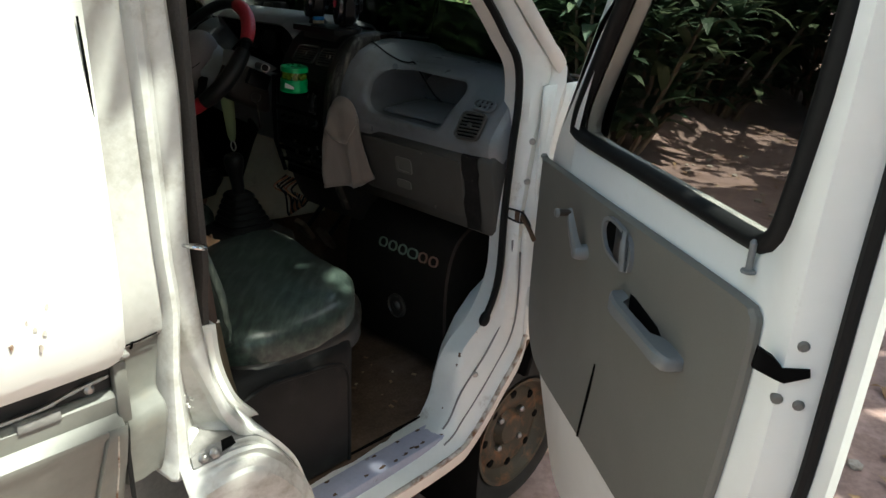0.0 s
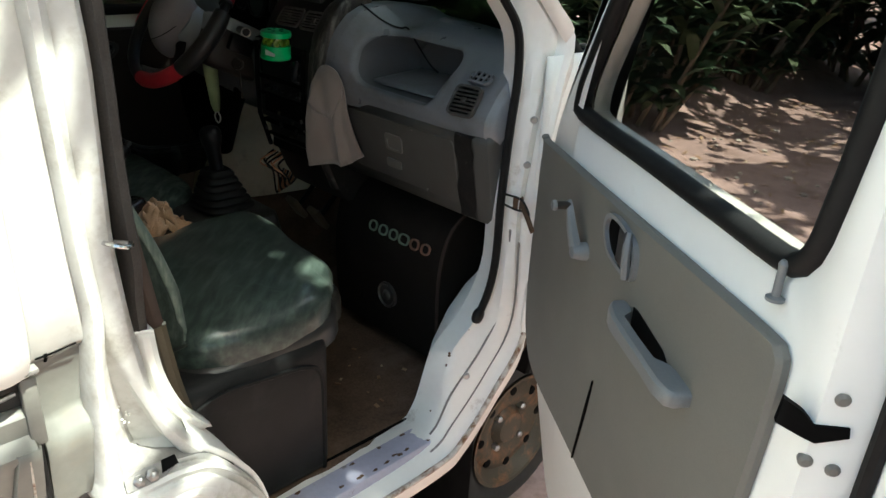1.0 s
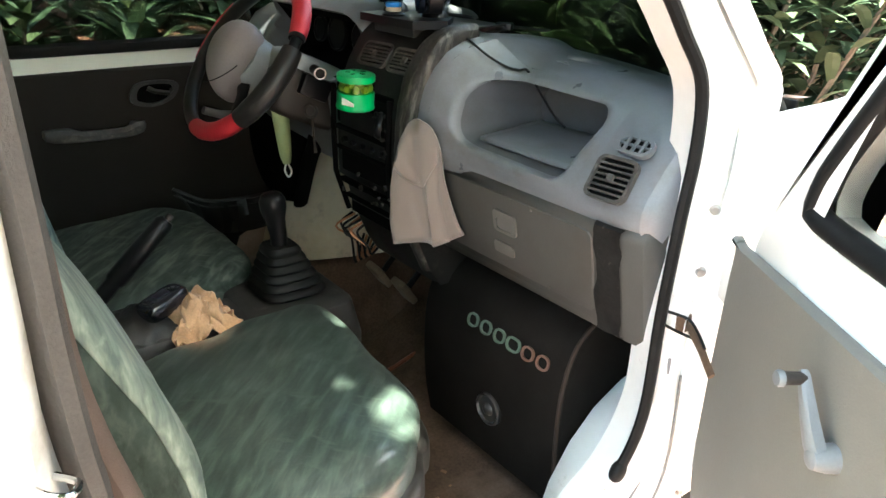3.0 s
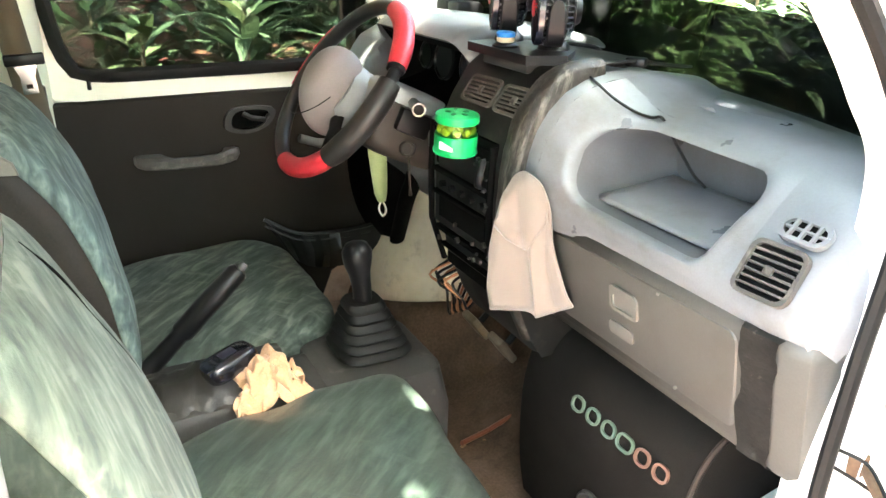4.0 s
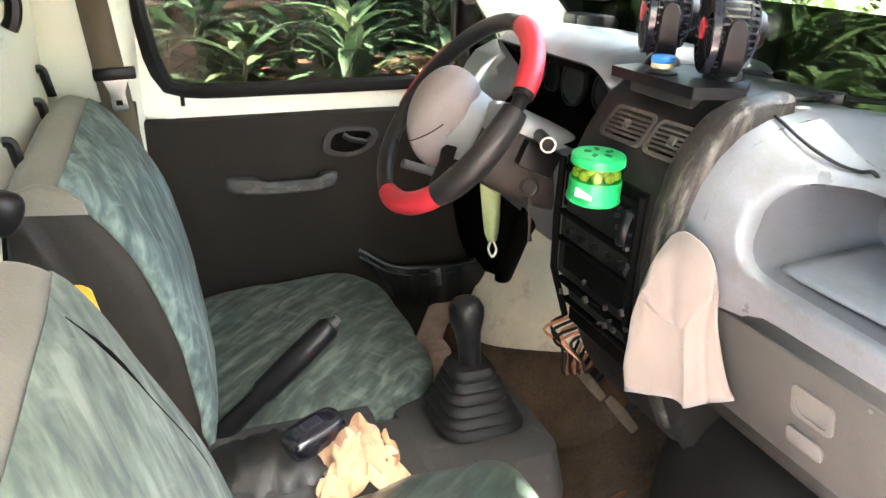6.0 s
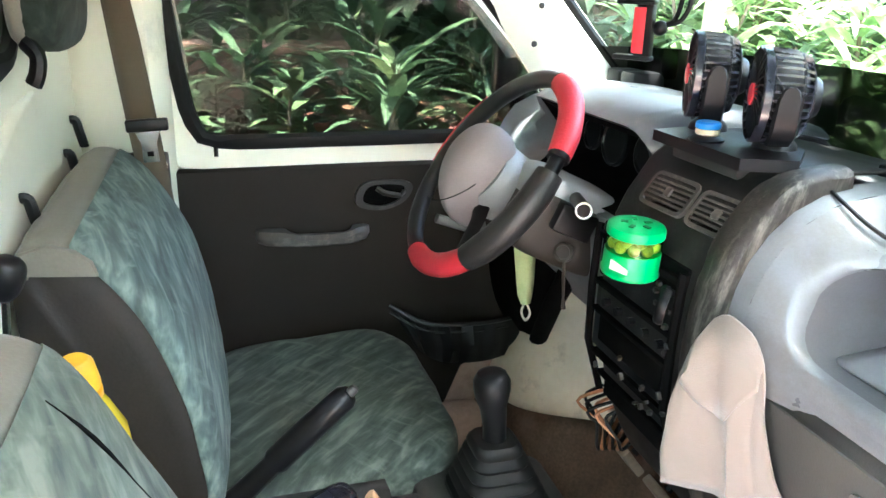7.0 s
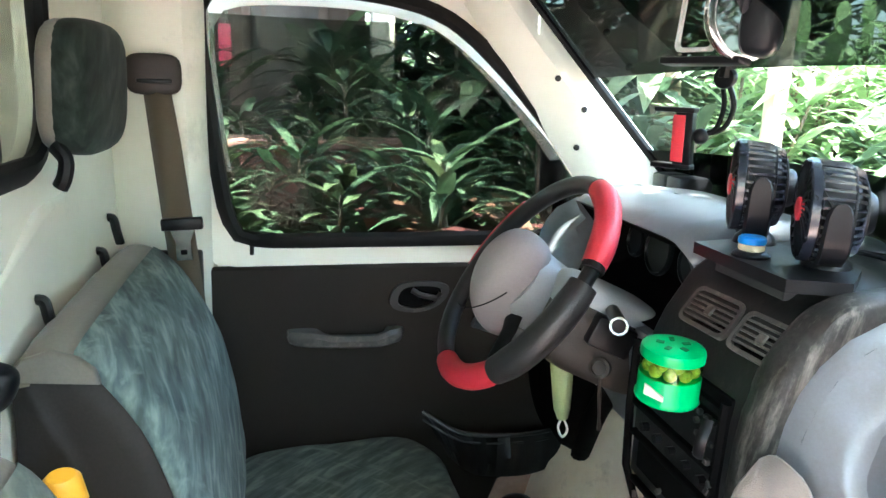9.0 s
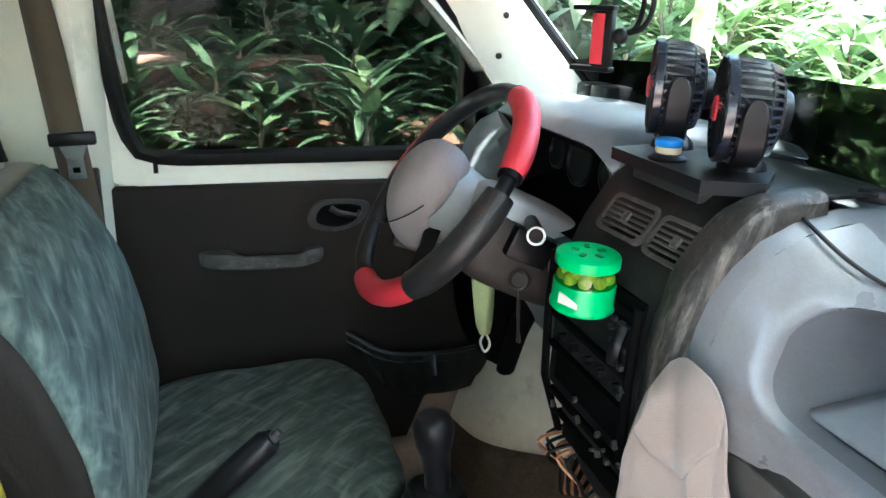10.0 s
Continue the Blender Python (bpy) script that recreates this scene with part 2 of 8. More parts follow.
CARPET = surface("box_carpet", (0.011, 0.009, 0.0075), 0.9, vary=0.3, grain=500, bump=0.5, spec=0.1)
CARPET_WARM = surface("box_carpet_top", (0.040, 0.029, 0.024), 0.85, vary=0.3, grain=500, bump=0.4, spec=0.1)
RED = surface("red_grip", (0.62, 0.035, 0.055), 0.42, vary=0.08, grain=350, bump=0.5)
GRIP = surface("black_grip", (0.018, 0.017, 0.017), 0.38, vary=0.2, grain=350, bump=0.25)
COLUMN_TOP = surface("pale_column_cover", (0.34, 0.36, 0.37), 0.45, vary=0.06, grain=250, bump=0.1)
HUB = surface("horn_pad", (0.30, 0.265, 0.265), 0.45, vary=0.06, grain=250, bump=0.15, dirt=(0.17, 0.145, 0.14), dirt_at=(0.6, 0.9))
SHROUD = surface("column_shroud", (0.036, 0.029, 0.025), 0.5, vary=0.1, grain=300, bump=0.15, spec=0.3)
GREEN = surface("green_plastic", (0.01, 0.42, 0.12), 0.32, vary=0.06, bump=0.02)
YELLOW_LIQUID = surface("yellow_bottle", (0.80, 0.62, 0.05), 0.2, vary=0.05, bump=0.0, coat=0.4)
ORANGE = surface("orange_label", (0.92, 0.46, 0.03), 0.4, vary=0.05)
BEAD = surface("scent_beads", (0.38, 0.37, 0.09), 0.3, vary=0.35, scale=40, bump=0.1)
BLUE = surface("blue_cap", (0.02, 0.22, 0.65), 0.35, vary=0.05)
CREAM = surface("cream_band", (0.6, 0.5, 0.32), 0.5, vary=0.1)
LATCH = surface("latch_plastic", (0.145, 0.135, 0.12), 0.45, vary=0.1, grain=300, bump=0.1)
CLOTH = surface("pale_cloth", (0.25, 0.205, 0.18), 0.9, vary=0.06, scale=5, grain=600, bump=0.4, sheen=0.3, dirt=(0.25, 0.20, 0.17), dirt_at=(0.6, 0.9), dirt_scale=5)
HUMP = surface("cream_floor_paint", (0.76, 0.67, 0.53), 0.35, vary=0.10, scale=9, grain=60, bump=0.15, dirt=(0.34, 0.27, 0.20), dirt_at=(0.55, 0.8), dirt_scale=12)
TAN = surface("tan_cloth", (0.50, 0.30, 0.17), 0.85, vary=0.2, scale=14, grain=300, bump=0.4, sheen=0.2)
LIME = surface("lime_cloth", (0.42, 0.50, 0.25), 0.8, vary=0.12, grain=400, bump=0.3)
CORD = surface("white_cord", (0.7, 0.68, 0.62), 0.7, vary=0.1)
COPPER = surface("bare_wires", (0.45, 0.20, 0.10), 0.4, 0.5, vary=0.3, scale=40)
ROD = surface("red_brown_rod", (0.22, 0.07, 0.035), 0.6, vary=0.2)
PEDAL = surface("worn_pedal", (0.22, 0.17, 0.12), 0.6, vary=0.2)
GREEN_MARK = surface("green_mark", (0.13, 0.18, 0.135), 0.5, vary=0.1)
ORANGE_MARK = surface("orange_mark", (0.20, 0.105, 0.075), 0.5, vary=0.1)
PALE_MARK = surface("pale_mark", (0.6, 0.6, 0.56), 0.5, vary=0.1)
BADGE = surface("silver_badge", (0.07, 0.064, 0.058), 0.4, 0.5, vary=0.1)
LINER = surface("headliner", (0.62, 0.62, 0.58), 0.9, vary=0.06, grain=300, bump=0.2)
CURTAIN = surface("pale_curtain", (0.76, 0.73, 0.66), 0.85, vary=0.15, scale=7)
GLASS = pane("clear_glass", (0.93, 0.95, 0.93))
TINT = pane("tinted_film", (0.48, 0.49, 0.46))
TINT_DARK = pane("dark_film", (0.035, 0.04, 0.038))
TINT_LOW = pane("lower_dark_film", (0.012, 0.014, 0.012))
TINT_DOOR = pane("door_tint", (0.59, 0.585, 0.57))
JAR = pane("clear_plastic", (0.62, 0.82, 0.45), 0.05)
MIRROR = surface("mirror_glass", (0.85, 0.85, 0.85), 0.03, 1.0, vary=0.0, bump=0.0, rough_vary=0.0)
SOIL = surface("dirt_ground", (0.31, 0.21, 0.19), 0.95, vary=0.3, scale=1.2, grain=30, bump=0.8, dirt=(0.17, 0.10, 0.075), dirt_at=(0.5, 0.7), dirt_scale=2.5)
LITTER = leafy("leaf_litter", (0.16, 0.08, 0.04), (0.32, 0.20, 0.11), (0.5, 0.42, 0.30), 0.8, 0.0)
STONE = surface("pebbles", (0.38, 0.33, 0.29), 0.85, vary=0.3, scale=20)
BARK = surface("bark", (0.17, 0.13, 0.095), 0.9, vary=0.35, scale=12, grain=60, bump=0.8)
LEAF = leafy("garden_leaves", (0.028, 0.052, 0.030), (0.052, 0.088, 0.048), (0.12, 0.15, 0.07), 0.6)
# leaf green paled to carry sunlight and screen glare in its colour
LEAF_SUNLIT = leafy("sunlit_leaves", (0.15, 0.25, 0.11), (0.31, 0.42, 0.22), (0.52, 0.60, 0.38), 0.45, 0.45)
LEAF_RED = leafy("red_leaves", (0.075, 0.022, 0.026), (0.13, 0.045, 0.045), (0.17, 0.10, 0.06))
LEAF_TREE = leafy("tree_leaves", (0.025, 0.055, 0.018), (0.045, 0.09, 0.03), (0.09, 0.14, 0.05), 0.6, 0.3)
VISOR = leafy("white_visor", (0.76, 0.76, 0.74), (0.82, 0.82, 0.80), None, 0.3, 0.6)
BROWN_WALL = surface("brown_wall", (0.061, 0.041, 0.033), 0.8, vary=0.2, scale=2)
HUT_DOOR = surface("plank_door", (0.045, 0.040, 0.038), 0.75, vary=0.25, scale=3)
PINK_WALL = surface("pink_plinth", (0.30, 0.145, 0.125), 0.85, vary=0.15, scale=3)
CONCRETE = surface("concrete_post", (0.36, 0.33, 0.29), 0.85, vary=0.15, scale=4)
PINK = surface("pink_signboard", (0.7, 0.06, 0.13), 0.5, vary=0.1)


# ---- mesh helpers ----
def thing(name, label, category, at=(0, 0, 0), group="", m=None):
    ob = new(name)
    ob.matrix_basis = m if m is not None else Matrix.Translation(at)
    ob.empty_display_size = 0.05
    return tagged(ob, label, category, group)


def part(name, bm, material, parent=None, label="", local=False, smooth=40, kind=""):
    """Link a bmesh as one mesh object under a thing or a part. local: the mesh is in its thing's own frame."""
    bmesh.ops.recalc_face_normals(bm, faces=bm.faces)
    me = bpy.data.meshes.new(name)
    bm.to_mesh(me)
    bm.free()
    me.materials.append(material)
    if smooth:
        me.shade_smooth()
        me.set_sharp_from_angle(angle=radians(smooth))
    ob = new(name, me)
    if parent:
        ob.parent = parent
        if not local and parent.type == "EMPTY":
            ob.matrix_parent_inverse = parent.matrix_basis.inverted()
    return tagged(ob, label, kind=kind)


def catmull(pts, n=6, closed=False):
    pts = [Vector(p) for p in pts]
    k = len(pts)
    out = []
    for i in range(k if closed else k - 1):
        p0 = pts[(i - 1) % k] if closed or i else pts[0] * 2 - pts[1]
        p1, p2 = pts[i], pts[(i + 1) % k]
        p3 = pts[(i + 2) % k] if closed or i + 2 < k else p2 * 2 - p1
        for j in range(n):
            t = j / n
            out.append(0.5 * (2 * p1 + (p2 - p0) * t + (2 * p0 - 5 * p1 + 4 * p2 - p3) * t * t + (3 * p1 - p0 - 3 * p2 + p3) * t ** 3))
    if not closed:
        out.append(pts[-1])
    return out


def resample(pts, n, closed=False):
    pts = [Vector(p) for p in pts]
    if closed:
        pts = pts + [pts[0]]
    d = [0.0]
    for a, b in zip(pts, pts[1:]):
        d.append(d[-1] + (b - a).length)
    out, i = [], 0
    for k in range(n):
        s = d[-1] * k / (n if closed else n - 1)
        while i < len(d) - 2 and d[i + 1] < s:
            i += 1
        f = (s - d[i]) / max(1e-9, d[i + 1] - d[i])
        out.append(pts[i].lerp(pts[i + 1], f))
    return out


def loft(bm, rows, closed=False, cap=False):
    vs = [[bm.verts.new(p) for p in r] for r in rows]
    n = len(vs[0])
    for a, b in zip(vs, vs[1:]):
        for i in range(n if closed else n - 1):
            j = (i + 1) % n
            bm.faces.new((a[i], a[j], b[j], b[i]))
    if cap:
        bm.faces.new(vs[0][::-1])
        bm.faces.new(vs[-1])
    return vs


def sweep(bm, pts, r, n=8, closed=False, flat=1.0, up=None):
    """A tube along points. r: one radius or one for each point; flat: its height over its width."""
    pts = [Vector(p) for p in pts]
    k = len(pts)
    rs = r if isinstance(r, (list, tuple)) else [r] * k
    rows, ref = [], Vector(up) if up else None
    for i, p in enumerate(pts):
        a = pts[(i - 1) % k] if closed or i else p
        b = pts[(i + 1) % k] if closed or i < k - 1 else p
        t = (b - a).normalized()
        if ref is None:
            ref = t.orthogonal()
        side = t.cross(ref).normalized()
        u = side.cross(t).normalized()
        if not up:
            ref = u
        rows.append([p + rs[i] * (math.cos(w) * side + flat * math.sin(w) * u) for w in (2 * math.pi * j / n for j in range(n))])
    if closed:
        rows.append(rows[0])
        loft(bm, rows, True)
        bmesh.ops.remove_doubles(bm, verts=bm.verts, dist=1e-6)
    else:
        loft(bm, rows, True, True)
    return bm


def lathe(bm, prof, n=24, m=Matrix()):
    rows = [[m @ Vector((r * math.cos(2 * math.pi * j / n), r * math.sin(2 * math.pi * j / n), z)) for j in range(n)] for r, z in prof]
    loft(bm, rows, True, True)
    return bm


def box(bm, lo, hi, m=Matrix(), bevel=0.0, seg=2):
    lo, hi = Vector(lo), Vector(hi)
    r = bmesh.ops.create_cube(bm, size=1.0)
    for v in r["verts"]:
        v.co = Vector([(lo[i] + hi[i]) / 2 + v.co[i] * (hi[i] - lo[i]) for i in range(3)])
    if bevel:
        es = {e for v in r["verts"] for e in v.link_edges}
        rr = bmesh.ops.bevel(bm, geom=list(es), offset=bevel, segments=seg, affect="EDGES", profile=0.5)
        vs = {v for f in rr["faces"] for v in f.verts} | {v for v in r["verts"] if v.is_valid}
        vs = {v for v in vs} | {v for w in vs for e in w.link_edges for v in e.verts}
    else:
        vs = set(r["verts"])
    for v in vs:
        v.co = m @ v.co
    return bm


def rrect(w, h, r, n=5, cx=0.0, cy=0.0):
    out = []
    for sx, sy, a0 in ((1, 1, 0), (-1, 1, 90), (-1, -1, 180), (1, -1, 270)):
        for i in range(n + 1):
            a = radians(a0 + 90 * i / n)
            out.append((cx + sx * (w / 2 - r) + r * math.cos(a), cy + sy * (h / 2 - r) + r * math.sin(a)))
    return out


def slab(bm, outline, t0, t1, m=Matrix(), inset=0.0):
    """An extruded outline in the plane XY of m, from t0 to t1 along its Z. inset: a chamfer at t1."""
    c = Vector((sum(p[0] for p in outline) / len(outline), sum(p[1] for p in outline) / len(outline)))
    def lay(z, k):
        out = []
        for p in outline:
            d = Vector(p) - c
            q = Vector(p) - d.normalized() * k
            out.append(m @ Vector((q.x, q.y, z)))
        return out
    s = 1 if t1 > t0 else -1
    rows = [lay(t0, 0), lay(t1 - s * inset, 0)] + ([lay(t1, inset)] if inset else [])
    loft(bm, rows, True, True)
    return bm


def ring(bm, outer, inner, t0, t1, m=Matrix()):
    """A flat frame between two outlines of equal count, with thickness."""
    f = lambda o, z: [m @ Vector((p[0], p[1], z)) for p in o]
    loft(bm, [f(outer, t0), f(outer, t1), f(inner, t1), f(inner, t0), f(outer, t0)], True)
    bmesh.ops.remove_doubles(bm, verts=bm.verts, dist=1e-6)
    return bm


def pillow(bm, size, m=Matrix(), k=5.0, seg=10, crown=0.0, lumps=0.0, seed=0.0):
    """A rounded, slightly uneven block of padding."""
    r = bmesh.ops.create_cube(bm, size=2.0)
    es = list({e for v in r["verts"] for e in v.link_edges})
    bmesh.ops.subdivide_edges(bm, edges=es, cuts=seg, use_grid_fill=True)
    for v in list(bm.verts):
        p = v.co.copy()
        q = p / (abs(p.x) ** k + abs(p.y) ** k + abs(p.z) ** k) ** (1 / k)
        if crown and q.z > 0:
            q.z += crown * (1 - q.x * q.x) * (1 - q.y * q.y)
        q = Vector((q.x * size[0] / 2, q.y * size[1] / 2, q.z * size[2] / 2))
        if lumps:
            q += lumps * noise.noise_vector(q * 14 + Vector((seed, seed, 0)))
        v.co = m @ q
    return bm


def frame_to(o, x, z):
    """A frame at o whose X points along x and whose Z is nearest to z."""
    x = Vector(x).normalized()
    y = Vector(z).cross(x).normalized()
    z = x.cross(y)
    m = Matrix((x, y, z)).transposed().to_4x4()
    m.translation = Vector(o)
    return m


XZ = lambda y: Matrix(((1, 0, 0, 0), (0, 0, 1, y), (0, 1, 0, 0), (0, 0, 0, 1)))  # plane x, z at y; Z of it is +y
YZ = lambda x: Matrix(((0, 0, 1, x), (1, 0, 0, 0), (0, 1, 0, 0), (0, 0, 0, 1)))  # plane y, z at x; Z of it is +x


# ---- setting: ground ----
GROUND_Z = -0.07


def ground_height(x, y):
    d = max(0.0, max(abs(x - 0.5), abs(y - 0.5)) - 2.2)
    h = 0.05 * noise.noise(Vector((x * 0.5, y * 0.5, 0))) * min(1.0, d)
    if y > 2.0:
        h += 0.30 * min(1.0, (y - 2.0) / 0.8)
    return GROUND_Z + h


def build_ground():
    bm = bmesh.new()
    steps = [-400, -120, -50, -25, -14, -9] + [-6 + 0.3 * i for i in range(44)] + [9, 14, 25, 50, 120, 400]
    rows = [[Vector((x, y, ground_height(x, y))) for y in steps] for x in steps]
    loft(bm, rows)
    tagged(part("ground", bm, SOIL, smooth=180), "bare reddish-brown soil yard dappled with tree shade", "ground", kind="structure")


build_ground()

# ---- van body ----
van = thing("van_body", "white minivan body with rusty door opening and pale cabin walls", "van", (0.3, 0.7, GROUND_Z))


def solid(ob, t, offset=0.0):
    md = ob.modifiers.new("thickness", "SOLIDIFY")
    md.thickness, md.offset = t, offset
    return ob


def build_near_jamb():
    """Front edge of the near door opening, from the roof down the screen pillar to the sill."""
    outer = catmull([(0.42, 0, 1.74), (0.55, 0, 1.62), (0.774, 0, 1.417), (0.86, 0, 1.34), (0.925, 0, 1.275), (0.903, 0, 1.18), (0.882, 0, 1.06), (0.862, 0, 0.88), (0.868, 0, 0.64), (0.787, 0, 0.527), (0.69, 0, 0.432), (0.62, 0, 0.406), (0.40, 0, 0.402), (0.20, 0, 0.405)], 5)
    lipw = [p + Vector((-0.012, 0.012, 0.008)) for p in outer]
    seal = catmull([(0.36, 0.04, 1.705), (0.50, 0.04, 1.58), (0.684, 0.04, 1.414), (0.75, 0.04, 1.345), (0.80, 0.04, 1.285), (0.812, 0.04, 1.20), (0.803, 0.04, 1.10), (0.795, 0.04, 0.96), (0.792, 0.04, 0.80), (0.765, 0.05, 0.698), (0.695, 0.06, 0.618), (0.660, 0.075, 0.48), (0.59, 0.085, 0.440), (0.20, 0.085, 0.438)], 5)
    rough = [min(1.0, max(0.0, (a.z - 0.66) / 0.16)) for a in seal]
    mid = [a.lerp(b, 0.55) + Vector((-0.012, 0.0, 0.006)) * (0.4 + 0.6 * math.sin(i * 0.35)) * rough[i] for i, (a, b) in enumerate(zip(lipw, seal))]
    mid = [p + Vector((0.010, 0.006, 0)) * noise.noise(p * 9) * k for p, k in zip(mid, rough)]
    near_lip = [a.lerp(b, 0.18) + Vector((0.010, 0.010, -0.004)) * (0.6 + 0.8 * noise.noise(a * 7)) * k for a, b, k in zip(lipw, seal, rough)]
    ridge = [a.lerp(b, 0.34) + Vector((-0.010, -0.006, 0.004)) * (0.7 + 0.7 * noise.noise(a * 8 + Vector((5, 0, 0)))) * k for a, b, k in zip(lipw, seal, rough)]
    groove = [a.lerp(b, 0.82) + Vector((0.008, 0.010, -0.004)) * (0.8 + 0.6 * noise.noise(a * 8 + Vector((9, 0, 0)))) * k for a, b, k in zip(lipw, seal, rough)]
    inner = [p + Vector((0.025 * k, 0.055, -0.012)) for p, k in zip(seal, rough)]
    deep = [p + Vector((0.10, 0.075, -0.03)) for p in seal]
    skin = [p + Vector((0.02, 0.012, -0.05)) for p in outer]
    bm = bmesh.new()
    loft(bm, [skin, outer, lipw, near_lip, ridge, mid, groove, seal, inner, deep])
    solid(part("door_jamb", bm, JAMB, van, "scuffed white jamb with rust"), 0.003)
    bm = bmesh.new()
    sweep(bm, [p + Vector((-0.006, -0.006, 0.004)) for p in seal[:46]], 0.0085, 8)
    part("door_seal", bm, RUBBER, van, "black rubber seal")
    bm = bmesh.new()
    sweep(bm, [p + Vector((-0.001, -0.001, 0.001)) for p in outer[40:]], 0.006, 6)
    part("sill_flange", bm, RUSTY, van, "rusty sill flange")
    # grey lines that paint the dark of two creases along the lower jamb
    for f, r in ((0.56, 0.0026), (0.2, 0.0022)):
        b = bmesh.new()
        line = [lipw[i].lerp(seal[i], f) for i in range(36, 56)]
        sweep(b, [p + Vector((-0.001, -0.001, 0.0005)) for p in line], r, 6)
        part("crease_grey", b, CREASE_GREY, van, "grey line painting a jamb crease's shade")
    # rust blisters on the jamb's inner edge
    rng = random.Random(12)
    for i in range(14):
        p = seal[rng.randrange(44, 58)].copy()
        b = bmesh.new()
        lathe(b, [(0.001 + 0.0025 * rng.random(), 0), (0.0008, 0.0015)], 7, frame_to(p + Vector((rng.uniform(-0.004, 0.006), -0.003, rng.uniform(0, 0.012))), (0, 0, 1), (-0.7, -0.7, 0.2)))
        part("rust_blister", b, RUST_SPOT, van)
    # bolts and weld marks on the jamb
    for x, y, z in ((0.845, 0.022, 1.12), (0.838, 0.022, 1.03), (0.84, 0.03, 0.60), (0.72, 0.035, 0.575)):
        b = bmesh.new()
        lathe(b, [(0.0075, 0), (0.0075, 0.003), (0.005, 0.006)], 10, frame_to((x, y - 0.006, z), (0, 0, 1), (-0.7, -0.7, 0)))
        part("jamb_bolt", b, STEEL, van)
    # door check strap
    b = bmesh.new()
    sweep(b, catmull([(0.838, 0.022, 0.948), (0.815, 0.0, 0.952), (0.79, -0.035, 0.945), (0.765, -0.07, 0.932)], 4), 0.0055, 6, flat=0.55)
    part("check_strap", b, RUST_SPOT, van, "rusty dark check strap")
    b = bmesh.new()
    box(b, (0.822, 0.016, 0.934), (0.842, 0.032, 0.962), bevel=0.004)
    part("strap_bracket", b, RUST_SPOT, van)
    for pts in ([(0.806, 0.040, 0.968), (0.822, 0.012, 0.962), (0.812, -0.012, 0.956), (0.790, -0.040, 0.950)], [(0.800, 0.042, 0.950), (0.818, 0.018, 0.938), (0.810, -0.006, 0.944)]):
        b = bmesh.new()
        sweep(b, catmull(pts, 5), 0.0022, 6)
        part("jamb_wire", b, RUBBER, van)
    # bulb at the seal's lower end
    b = bmesh.new()
    e = seal[45] + Vector((-0.006, -0.006, 0.004))
    pillow(b, (0.026, 0.022, 0.036), Matrix.Translation(e) @ Matrix.Rotation(radians(25), 4, "Y"), 2.4, 5)
    part("seal_end", b, RUBBER, van)


build_near_jamb()


